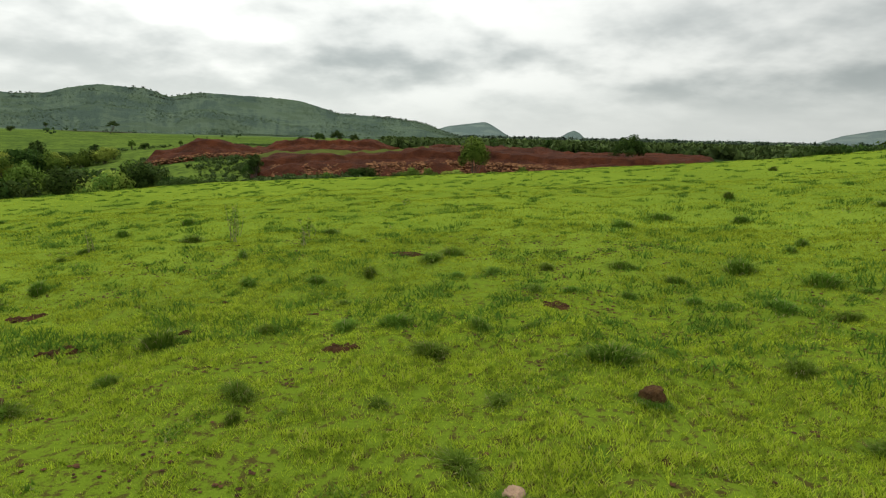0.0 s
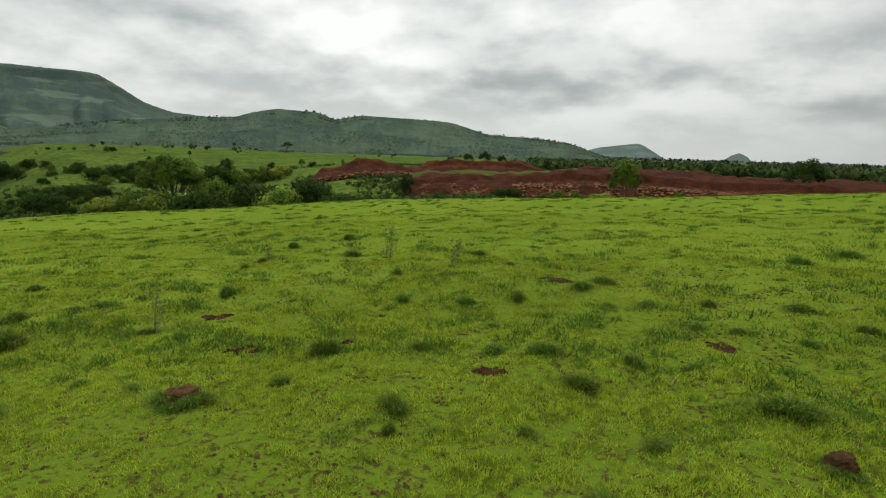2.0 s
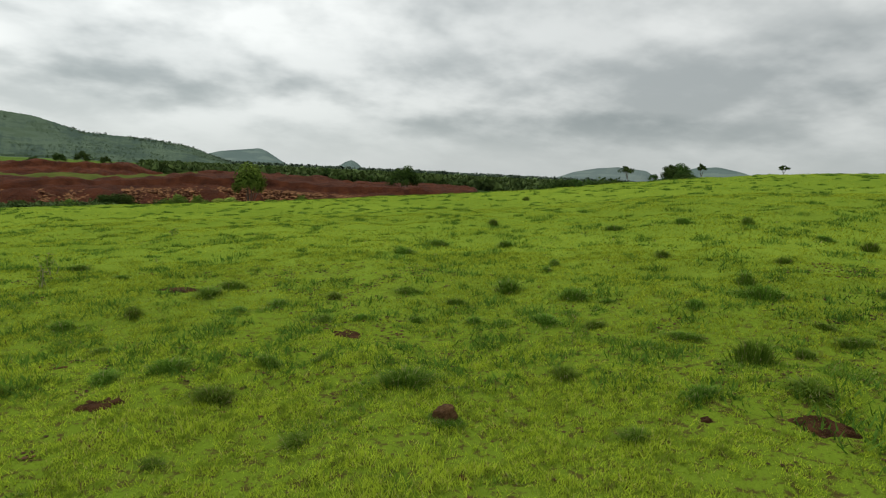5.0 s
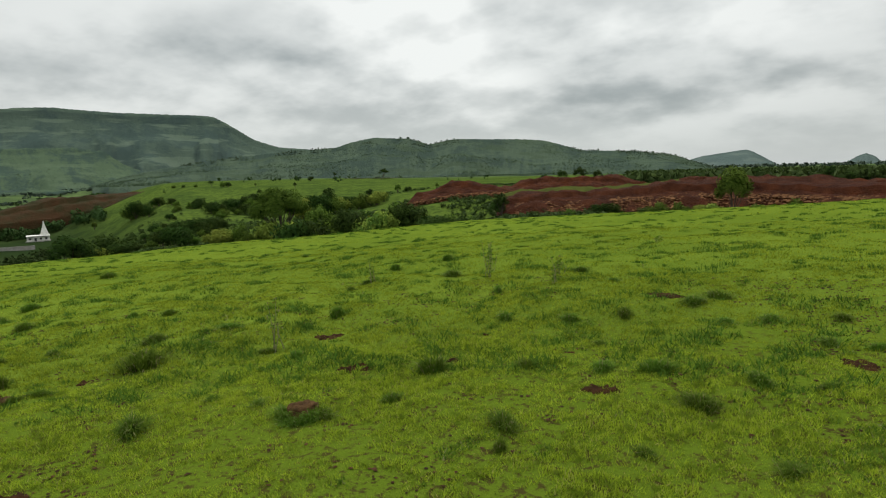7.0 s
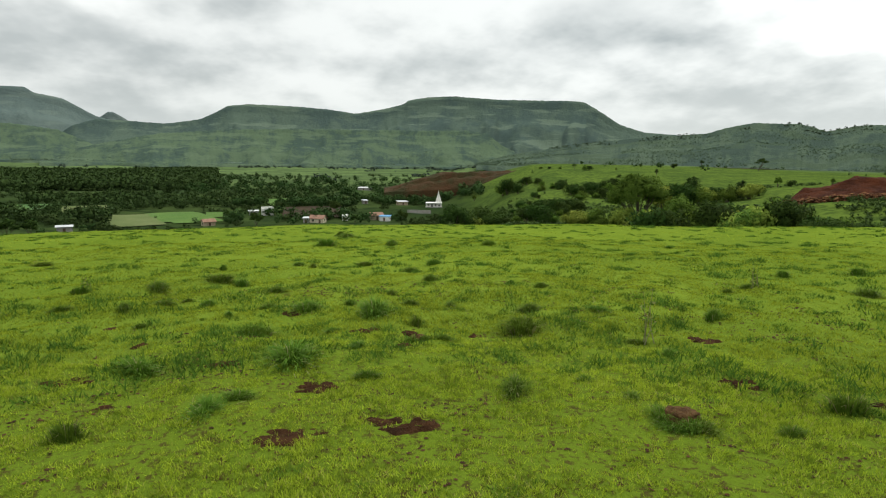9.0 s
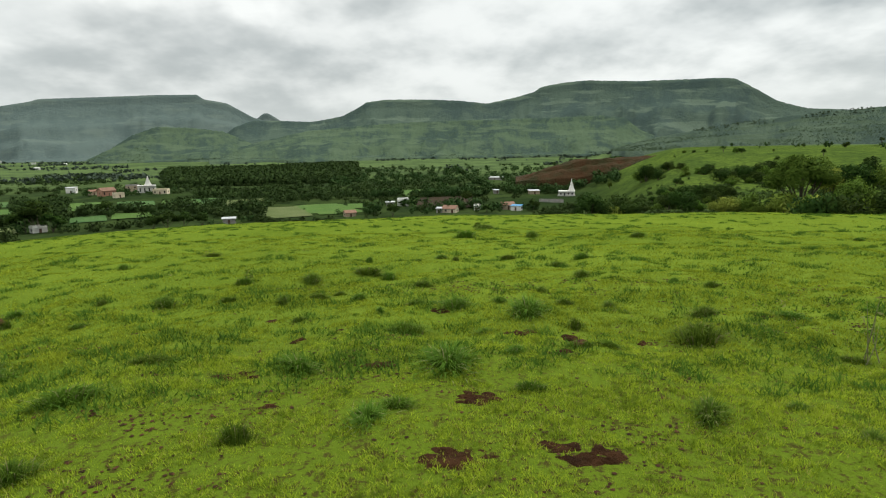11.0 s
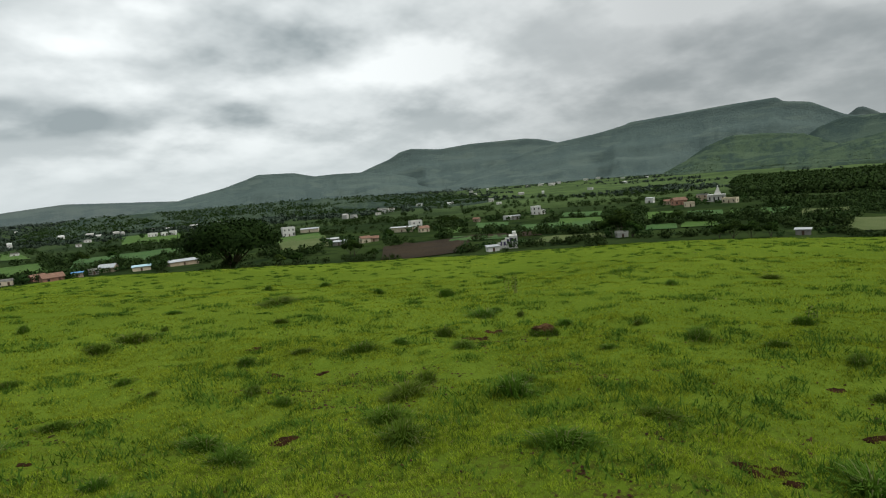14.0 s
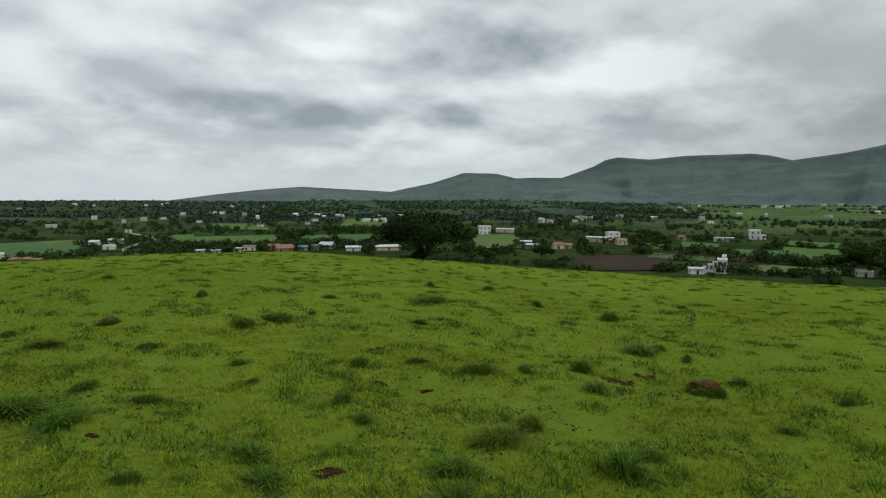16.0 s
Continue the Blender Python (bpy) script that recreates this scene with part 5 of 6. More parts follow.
grow("dark", -32.9, 60, 1.1)
grow("shrub", -25.3, 130, 7.5, stretch=0.75)
grow("shrub", -26.7, 130, 7.5, stretch=0.75)
grow("shrub", -28.3, 130, 7.5, stretch=0.75)
grow("shrub", -24.0, 130, 7.1, stretch=0.75)
grow("shrub", -29.3, 125, 7.5, stretch=0.75)
grow("shrub", -35.8, 90, 3.2, stretch=0.95)
grow("dark", 65.0, 114, 7.9)
grow("shrub", 62.5, 121, 6.5, stretch=0.75)
grow("shrub_pale", 63.3, 115, 3.9, stretch=0.95)
grow("shrub", 60.8, 122, 4.0, stretch=0.95)
grow("shrub", 61.6, 116, 3.7, stretch=0.95)
grow("shrub_mid", 59.1, 123, 2.5, stretch=0.95)
grow("shrub", 60.1, 117, 2.3, stretch=0.95)
grow("shrub", 58.0, 124, 4.0, stretch=0.95)
grow("shrub", 56.9, 118, 4.3, stretch=0.95)
grow("shrub_mid", 55.5, 125, 2.6, stretch=0.95)
grow("shrub_pale", 53.3, 119, 3.5, stretch=0.95)
grow("shrub_pale", 52.3, 126, 2.7, stretch=0.95)
grow("shrub_mid", 51.6, 120, 4.5, stretch=0.75)
grow("shrub_mid", 50.7, 114, 3.5, stretch=0.95)
grow("shrub", 49.4, 121, 3.6, stretch=0.95)
grow("shrub_pale", 48.6, 115, 5.0, stretch=0.75)
grow("shrub_pale", 54.1, 122, 2.2, stretch=0.95)
grow("shrub", 64.1, 116, 6.1, stretch=0.75)
grow("dark", 56.3, 123, 3.1)
grow("shrub_pale", 49.9, 117, 2.9, stretch=0.95)
grow("shrub_mid", 48.1, 124, 2.8, stretch=0.95)
grow("shrub", 46.6, 93, 7.5, stretch=0.75)
grow("shrub", 45.6, 100, 7.5, stretch=0.75)
grow("shrub", 44.8, 94, 7.5, stretch=0.75)
grow("shrub_pale", 47.0, 101, 7.5, stretch=0.75)
grow("shrub_mid", 46.1, 95, 7.5, stretch=0.75)
grow("round", 44.1, 102, 9.5)
grow("shrub", 44.9, 96, 5.8, stretch=0.75)
grow("shrub_mid", 43.4, 103, 5.8, stretch=0.75)
grow("shrub_mid", 42.6, 97, 6.9, stretch=0.75)
grow("shrub", 41.9, 104, 5.2, stretch=0.75)
grow("dark", 41.2, 98, 8.4)
grow("shrub", 40.4, 105, 6.7, stretch=0.75)
grow("shrub_pale", 39.8, 99, 6.2, stretch=0.75)
grow("shrub_mid", 39.0, 93, 6.4, stretch=0.75)
grow("shrub_mid", 38.1, 100, 5.6, stretch=0.75)
grow("shrub_pale", 38.5, 94, 6.7, stretch=0.75)
grow("shrub_mid", 37.0, 101, 7.5, stretch=0.75)
grow("dark", 36.2, 95, 7.6)
grow("shrub", 35.5, 102, 6.0, stretch=0.75)
grow("shrub", 34.8, 96, 5.7, stretch=0.75)
grow("shrub", 35.9, 103, 4.9, stretch=0.75)
grow("shrub_mid", 37.0, 97, 7.5, stretch=0.75)
grow("shrub", 37.4, 104, 5.0, stretch=0.75)
grow("shrub", 33.9, 86, 2.8, stretch=0.95)
grow("shrub_mid", 33.3, 93, 3.4, stretch=0.95)
grow("shrub", 32.5, 87, 3.0, stretch=0.95)
grow("shrub_mid", 31.5, 94, 3.4, stretch=0.95)
grow("shrub", 30.6, 88, 2.7, stretch=0.95)
grow("shrub_mid", 29.6, 95, 2.7, stretch=0.95)
grow("shrub_mid", 31.9, 89, 3.6, stretch=0.95)
grow("shrub", 32.9, 96, 4.3, stretch=0.95)
grow("shrub", 43.8, 159, 6.9, stretch=0.75)
grow("slim", 43.1, 166, 8.1)
grow("shrub_mid", 42.4, 160, 5.6, stretch=0.75)
grow("shrub", 41.0, 167, 4.3, stretch=0.95)
grow("shrub_mid", 40.1, 161, 4.9, stretch=0.75)
grow("slim", 39.1, 168, 5.1)
grow("shrub_pale", 38.4, 162, 4.3, stretch=0.95)
grow("shrub", 37.7, 169, 3.0, stretch=0.95)
grow("shrub_pale", 45.5, 163, 6.8, stretch=0.75)
grow("shrub", 44.7, 170, 6.7, stretch=0.75)
grow("shrub_pale", 41.7, 164, 4.6, stretch=0.75)
grow("shrub", 43.3, 171, 4.9, stretch=0.75)
grow("shrub", 39.6, 165, 4.0, stretch=0.95)
grow("shrub", 59.9, 246, 7.4, stretch=0.75)
grow("shrub", 59.3, 242, 5.3, stretch=0.75)
grow("shrub", 58.0, 249, 3.8, stretch=0.95)
grow("shrub", 57.0, 240, 3.0, stretch=0.95)
grow("shrub", 54.6, 227, 3.5, stretch=0.95)
grow("shrub", 53.7, 205, 4.2, stretch=0.95)
grow("shrub", 52.9, 206, 3.2, stretch=0.95)
grow("shrub", 52.2, 215, 4.2, stretch=0.95)
grow("shrub", 51.4, 216, 3.7, stretch=0.95)
grow("shrub", 50.6, 217, 4.9, stretch=0.75)
grow("shrub", 49.8, 238, 3.4, stretch=0.95)
grow("shrub", 50.8, 200, 3.6, stretch=0.95)
grow("shrub_mid", 52.7, 195, 3.1, stretch=0.95)
grow("shrub", 57.3, 197, 2.1, stretch=0.95)
grow("shrub", 56.7, 161, 3.0, stretch=0.95)
grow("shrub", 58.6, 164, 2.5, stretch=0.95)
grow("shrub", 57.8, 168, 1.9, stretch=0.95)
grow("shrub", 55.0, 154, 3.8, stretch=0.95)
grow("shrub", 54.2, 157, 3.7, stretch=0.95)
grow("shrub", 53.4, 163, 3.2, stretch=0.95)
grow("shrub", 55.6, 160, 2.7, stretch=0.95)
grow("shrub", 59.4, 152, 1.7, stretch=0.95)
grow("shrub", 60.5, 152, 2.1, stretch=0.95)
grow("shrub", 50.0, 189, 2.2, stretch=0.95)
grow("shrub_mid", 56.5, 220, 2.4, stretch=0.95)
grow("shrub_mid", 55.5, 224, 2.5, stretch=0.95)
grow("shrub_mid", 53.4, 219, 3.2, stretch=0.95)
grow("shrub", 51.7, 200, 2.7, stretch=0.95)
grow("shrub_mid", 57.5, 152, 2.0, stretch=0.95)
grow("shrub", 56.1, 149, 2.2, stretch=0.95)
grow("shrub", 54.5, 148, 2.3, stretch=0.95)
grow("round", 63.1, 343, 4.5)
grow("shrub", 49.4, 263, 1.7, stretch=0.95)
grow("slim", 46.1, 272, 3.4)
grow("round", 49.7, 291, 1.8)
grow("windblown", 37.8, 401, 8.4)
grow("round", 36.3, 205, 3.6)
grow("shrub", 35.3, 205, 2.2, stretch=0.95)
grow("round", 32.4, 204, 2.2)
grow("round", 30.2, 358, 1.6)
grow("windblown", 53.5, 294, 3.4)
grow("shrub_mid", 52.5, 294, 2.9, stretch=0.95)
grow("shrub", 52.1, 293, 2.4, stretch=0.95)
grow("shrub_mid", 54.9, 308, 1.7, stretch=0.95)
grow("shrub_mid", 56.7, 391, 2.2, stretch=0.95)
grow("round", 50.7, 353, 1.5)
grow("shrub", 44.6, 372, 3.1, stretch=0.95)
grow("slim", 42.3, 438, 5.2)
grow("shrub", 47.5, 378, 1.8, stretch=0.95)
grow("shrub", 55.9, 331, 1.6, stretch=0.95)
grow("shrub_mid", 60.3, 250, 6.9, stretch=0.75)
grow("shrub", 58.9, 234, 4.6, stretch=0.75)
grow("shrub", 58.4, 251, 3.2, stretch=0.95)
grow("shrub_mid", 56.6, 235, 2.4, stretch=0.95)
grow("shrub", 54.9, 223, 2.9, stretch=0.95)
grow("shrub", 53.4, 202, 3.6, stretch=0.95)
grow("shrub_mid", 53.3, 202, 2.6, stretch=0.95)
grow("shrub", 51.8, 212, 3.6, stretch=0.95)
grow("shrub", 51.7, 212, 3.2, stretch=0.95)
grow("shrub_mid", 50.2, 213, 4.3, stretch=0.95)
grow("shrub", 50.2, 234, 2.8, stretch=0.95)
grow("shrub", 50.4, 197, 3.1, stretch=0.95)
grow("shrub_mid", 53.0, 192, 2.6, stretch=0.95)
grow("shrub", 56.9, 193, 1.5, stretch=0.95)
grow("shrub", 57.0, 158, 2.6, stretch=0.95)
grow("shrub_mid", 58.2, 159, 2.1, stretch=0.95)
grow("shrub", 58.1, 165, 1.5, stretch=0.95)
grow("shrub", 54.6, 152, 3.3, stretch=0.95)
grow("shrub_mid", 54.6, 154, 3.2, stretch=0.95)
grow("shrub", 53.0, 161, 2.7, stretch=0.95)
grow("shrub", 55.9, 158, 2.2, stretch=0.95)
grow("shrub_mid", 59.0, 148, 1.3, stretch=0.95)
grow("shrub", 60.9, 153, 1.7, stretch=0.95)
grow("shrub", 49.6, 185, 1.7, stretch=0.95)
grow("shrub_mid", 56.8, 218, 1.8, stretch=0.95)
grow("shrub", 55.1, 221, 1.9, stretch=0.95)
grow("shrub", 53.7, 214, 2.6, stretch=0.95)
grow("shrub_mid", 51.4, 198, 2.2, stretch=0.95)
grow("shrub", 57.9, 150, 1.6, stretch=0.95)
grow("shrub", 55.7, 147, 1.8, stretch=0.95)
grow("shrub_mid", 54.8, 146, 1.9, stretch=0.95)
grow("field", 114.5, 304, 15.5)
grow("field", 115.3, 306, 11.8)
grow("field", 113.4, 298, 9.3)
grow("field", 131.3, 496, 9.9)
grow("field", 130.4, 496, 9.1)
grow("field", 109.5, 364, 8.2)
grow("field", 104.9, 276, 9.3)
grow("field", 103.5, 277, 8.3)
grow("field", 102.0, 279, 7.2)
grow("field", 106.0, 279, 7.4)
grow("field", 84.2, 289, 7.4)
grow("field", 86.6, 316, 5.7)
grow("field", 65.4, 293, 8.8)
grow("field", 64.4, 244, 6.8)
grow("field", 70.3, 304, 6.7)
grow("field", 74.9, 296, 4.7)
grow("field", 76.8, 344, 8.4)
grow("field", 132.3, 373, 4.1)
grow("field", 136.3, 386, 4.6)
grow("field", 137.0, 412, 8.3)
grow("field", -156.5, 332, 10.3)
grow("field", -157.6, 328, 11.1)
grow("field", -155.4, 337, 9.1)
grow("field", -159.2, 338, 5.3)
grow("field", -160.8, 334, 5.3)
grow("field", -162.9, 460, 7.4)
grow("field", -164.6, 368, 7.7)
grow("field_pale", -165.6, 371, 6.4)
grow("field", -167.8, 420, 6.6)
grow("field", 140.8, 319, 9.4)
grow("field_pale", 147.5, 309, 5.7)
grow("field", 146.0, 301, 6.7)
grow("field", 155.4, 385, 5.6)
grow("field", 163.8, 458, 9.2)
grow("field", 161.5, 468, 7.1)
grow("field", 140.4, 311, 9.9)
grow("field", 147.6, 306, 6.0)
grow("field", 145.8, 299, 6.4)
grow("field", 138.6, 296, 5.8)


# ---- woods, hedges and scattered trees too far to tell apart ----
def woods(name, spots, mat, label, seed, sprays=26):
    """Many far trees in one mesh. spots: rows of (x, y, height, width)."""
    rng = np.random.default_rng(seed)
    spots = np.asarray(spots, float)
    k = len(spots)
    z = height(spots[:, 0], spots[:, 1])
    d = rng.normal(size=(k, sprays, 3))
    d /= np.linalg.norm(d, axis=2)[..., None]
    d *= (rng.random((k, sprays, 1)) ** 0.4)
    c = np.stack([spots[:, None, 0] + d[..., 0] * spots[:, None, 3] / 2, spots[:, None, 1] + d[..., 1] * spots[:, None, 3] / 2, z[:, None] + spots[:, None, 2] * (0.52 + 0.45 * d[..., 2])], -1)
    size = spots[:, 3][:, None, None] * rng.uniform(0.6, 1.3, (k, sprays, 1)) * 0.95 / math.sqrt(sprays)
    e1 = rng.normal(size=(k, sprays, 3))
    e1 /= np.linalg.norm(e1, axis=2)[..., None]
    e2 = np.cross(e1, rng.normal(size=(k, sprays, 3)))
    e2 /= np.linalg.norm(e2, axis=2)[..., None]
    v = np.stack([c + size * rng.uniform(0.7, 1.2, (k, sprays, 1)) * (math.cos(q) * e1 + math.sin(q) * e2) for q in (0.0, 2.1, 4.2)], 2).reshape(-1, 3, 3)
    middle = np.repeat(np.stack([spots[:, 0], spots[:, 1], z + spots[:, 2] * 0.30], -1), sprays, 0)
    v = outward(v, v.mean(1) - middle)
    me = rounded(mesh_from(name, v.reshape(-1, 3), np.arange(len(v) * 3).reshape(-1, 3), mat), np.repeat(middle, 3, 0))
    ob = new(name, me)
    return tagged(ob, label, "trees", kind="stuff")


def scatter(rng, count, b0, b1, r0, r1, keep=None, tall=(3, 7)):
    """Places for trees in a stretch of the compass, even over the picture's depth."""
    b, r = rng.uniform(b0, b1, count * 12), np.exp(rng.uniform(math.log(r0), math.log(r1), count * 12))
    x, y = -np.sin(np.radians(b)) * r, np.cos(np.radians(b)) * r
    if keep is not None:
        ok = keep(x, y, b, r)
        x, y = x[ok], y[ok]
    houses = [(o.location.x, o.location.y) for o in scene.objects if o.get("category") in ("house", "temple")]
    hb, hr = np.array([bearing(*h) for h in houses]), np.array([math.hypot(*h) for h in houses])
    pb, pr = bearing(x, y), np.hypot(x, y)
    hidden = ((np.abs(pb[:, None] - hb) < 8.0 / hr * 57.3) & (pr[:, None] < hr + 7) & (pr[:, None] > hr * 0.8)).any(1)
    for q in FIELDS:
        c = sum(q) / 4
        inside = np.ones(len(x), bool)
        for i in range(4):
            p0, p1 = c + (q[i] - c) * 0.93, c + (q[(i + 1) % 4] - c) * 0.93
            side = (p1[0] - p0[0]) * (y - p0[1]) - (p1[1] - p0[1]) * (x - p0[0])
            inside &= side * ((p1[0] - p0[0]) * (c[1] - p0[1]) - (p1[1] - p0[1]) * (c[0] - p0[0])) > 0
        hidden |= inside
    x, y = x[~hidden][:count], y[~hidden][:count]
    h = rng.uniform(*tall, len(x))
    return np.stack([x, y, h, h * rng.uniform(0.8, 1.5, len(x))], -1)


def spread(spots, k):
    """Wider crowns that run together."""
    spots[:, 3] *= k
    return spots


rng = np.random.default_rng(12)
gardens = []
for o in scene.objects:
    if o.get("category") == "house":
        b, r = float(bearing(o.location.x, o.location.y)), math.hypot(o.location.x, o.location.y)
        for k in range(6):
            x, y = polar(b + rng.choice([-1, 1]) * rng.uniform(5, 15) / r * 57.3, r + rng.uniform(-9, 12))
            tall = rng.uniform(2.0, 5.5)
            gardens.append((x, y, tall, tall * rng.uniform(0.9, 1.5)))
woods("garden_trees", gardens, WOODS, "dark garden trees between the houses", 13, 60)
grove = lambda x, y, b, r: value_noise(x / 70.0, y / 70.0, 31) + 0.5 * value_noise(x / 23.0, y / 23.0, 33) > 0.12
hedge = lambda x, y, b, r: np.minimum(np.abs((x * 0.8 + y * 0.6) % 62.0 - 31), np.abs((x * 0.6 - y * 0.8) % 95.0 - 47)) < 4.0
woods("hedgerow_trees", scatter(rng, 2100, 66, 206, 262, 640, hedge, (1.6, 4.5)), WOODS, "dark hedges and small trees between the fields", 1, 64)
woods("valley_groves", scatter(rng, 2700, 63, 206, 330, 1000, grove, (3, 6.5)), WOODS, "dark groves scattered over the valley", 2, 64)
woods("plantation", spread(scatter(rng, 1900, 87.5, 104.5, 620, 1150, lambda x, y, b, r: r < 1150 - (b - 87.5) * 5, (7, 10)), 1.5), WOODS, "dense dark plantation block below the mesa", 3, 80)
woods("village_trees", scatter(rng, 130, 62.5, 86, 300, 420, grove, (3.5, 7.5)), WOODS, "dark trees round the village below the shrine", 5, 110)
woods("valley_bush", scatter(rng, 330, 62, 90, 420, 850, lambda x, y, b, r: value_noise(x / 50.0, y / 50.0, 41) > -0.25, (4, 9)), WOODS, "thick dark bush in the upper valley", 6, 60)
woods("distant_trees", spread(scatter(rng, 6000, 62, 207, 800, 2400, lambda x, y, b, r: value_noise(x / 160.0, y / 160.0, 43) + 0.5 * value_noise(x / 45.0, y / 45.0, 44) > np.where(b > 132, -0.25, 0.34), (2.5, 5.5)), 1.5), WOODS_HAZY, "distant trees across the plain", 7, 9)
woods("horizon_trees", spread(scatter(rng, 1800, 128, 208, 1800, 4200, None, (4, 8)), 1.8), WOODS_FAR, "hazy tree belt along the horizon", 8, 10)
spots = scatter(rng, 6000, -34, 14, 172, 1300, lambda x, y, b, r: value_noise(x / 60.0, y / 60.0, 47) > -0.75, (1.5, 3.2))
spots[:, 3] *= 1.7
woods("north_forest", spots, SCRUB, "scrub forest beyond the red bank", 9, 22)
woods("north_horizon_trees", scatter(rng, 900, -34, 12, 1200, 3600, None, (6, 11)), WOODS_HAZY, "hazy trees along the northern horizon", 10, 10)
woods("plateau_scrub", scatter(rng, 26, 12, 58, 330, 760, None, (2, 4.5)), WOODS, "scattered scrub on the green shelf", 11, 20)
woods("gully_scrub", scatter(rng, 4200, 16, 64, 76, 210, lambda x, y, b, r: value_noise(x / 16.0, y / 16.0, 53) + 0.6 * value_noise(x / 5.0, y / 5.0, 55) > 0.05, (0.3, 1.1)), SCRUB, "low scrub in the gully", 12, 30)


def on_hill(hill, count, seed, tall, lo=0.0, hi=1.0):
    """Trees standing on a hill's own slopes."""
    rng = np.random.default_rng(seed)
    me = hill.data
    co = np.empty(len(me.vertices) * 3, np.float32)
    me.vertices.foreach_get("co", co)
    co = co.reshape(-1, 3)
    cols = len(co) // 71
    rows = co.reshape(71, cols, 3)
    i = rng.integers(int(57 * lo), int(57 * hi) + 1, count)
    j = rng.integers(0, cols - 1, count)
    p = rows[i, j] + (rows[i, j + 1] - rows[i, j]) * rng.random((count, 1))
    return p, rng.uniform(*tall, count)


def hill_trees(hill, name, count, seed, tall, mat, label, lo=0.0, hi=1.0, clump=0.0, scale=120.0, sprays=9):
    p, h = on_hill(hill, count * 3, seed, tall, lo, hi)
    ok = fbm(p[:, 0] / scale, p[:, 1] / scale, 3, seed) > clump
    p, h = p[ok][:count], h[ok][:count]
    rng = np.random.default_rng(seed)
    k = len(p)
    d = rng.normal(size=(k, sprays, 3))
    d /= np.linalg.norm(d, axis=2)[..., None]
    c = p[:, None] + d * h[:, None, None] * (0.55, 0.55, 0.42) + np.array([0, 0, 0.45]) * h[:, None, None]
    u = rng.normal(size=(k, sprays, 4, 3))
    u /= np.linalg.norm(u, axis=3)[..., None]
    u[:, :, 2] = -u[:, :, 0] * 0.9
    u[:, :, 3] = -u[:, :, 1] * 0.8
    v = c[:, :, None] + u * (h[:, None, None, None] * 0.34)
    ob = new(name, mesh_from(name, v.reshape(-1, 3), np.arange(k * sprays * 4).reshape(-1, 4), mat, True))
    return tagged(ob, label, "trees", kind="stuff")


hill = {o.name: o for o in scene.objects if o.name.startswith(("hill_", "mesa_"))}
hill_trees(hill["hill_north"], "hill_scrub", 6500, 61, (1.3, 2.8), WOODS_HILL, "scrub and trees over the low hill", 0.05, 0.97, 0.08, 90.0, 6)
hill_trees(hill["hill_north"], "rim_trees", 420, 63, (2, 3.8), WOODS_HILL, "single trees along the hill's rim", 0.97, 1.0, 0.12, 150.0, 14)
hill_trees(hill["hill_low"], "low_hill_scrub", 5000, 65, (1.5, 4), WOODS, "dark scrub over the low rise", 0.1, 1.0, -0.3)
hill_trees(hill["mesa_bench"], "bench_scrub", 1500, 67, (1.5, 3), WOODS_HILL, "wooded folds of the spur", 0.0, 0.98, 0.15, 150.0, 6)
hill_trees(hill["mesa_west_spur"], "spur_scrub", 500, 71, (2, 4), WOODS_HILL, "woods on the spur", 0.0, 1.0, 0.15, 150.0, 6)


def far_town(count, b0, b1, r0, r1, seed, label):
    """Small far houses of a town: walls with a low gable, joined."""
    rng = np.random.default_rng(seed)
    vs, fs = [], []
    for _ in range(count):
        b, r = rng.uniform(b0, b1), math.exp(rng.uniform(math.log(r0), math.log(r1)))
        x, y = polar(b, r)
        w, d, h, a, z = rng.uniform(4, 11), rng.uniform(4, 8), rng.uniform(2.5, 5.5), radians(b) + rng.normal() * 0.4, ground_at(x, y)
        c, s = math.cos(a), math.sin(a)
        k = len(vs)
        prof = [(-d / 2, -2), (d / 2, -2), (d / 2, h), (0, h + rng.choice([0.05, 1.4])), (-d / 2, h)]
        vs += [(x + sx * w / 2 * c - py * s, y + sx * w / 2 * s + py * c, z + pz) for sx in (-1, 1) for py, pz in prof]
        fs += [(k + i, k + (i + 1) % 5, k + 5 + (i + 1) % 5, k + 5 + i) for i in range(5)] + [(k, k + 4, k + 3, k + 2), (k, k + 2, k + 1, k + 1)] + [(k + 5, k + 6, k + 7, k + 8), (k + 5, k + 8, k + 9, k + 9)]
    me = bpy.data.meshes.new("far_town")
    me.from_pydata(vs, [], [f if len(set(f)) == 4 else tuple(dict.fromkeys(f)) for f in fs])
    me.materials.append(WALLS)
    return tagged(new("far_town", me), label, "town", kind="stuff")


far_town(70, 150, 207, 750, 2600, 3, "pale houses of a distant town among trees")
far_town(24, 104, 150, 700, 1900, 4, "pale farmhouses scattered over the distant valley")

# bare spots: place, half width, turn, depth against width
SOIL_SPOTS = []
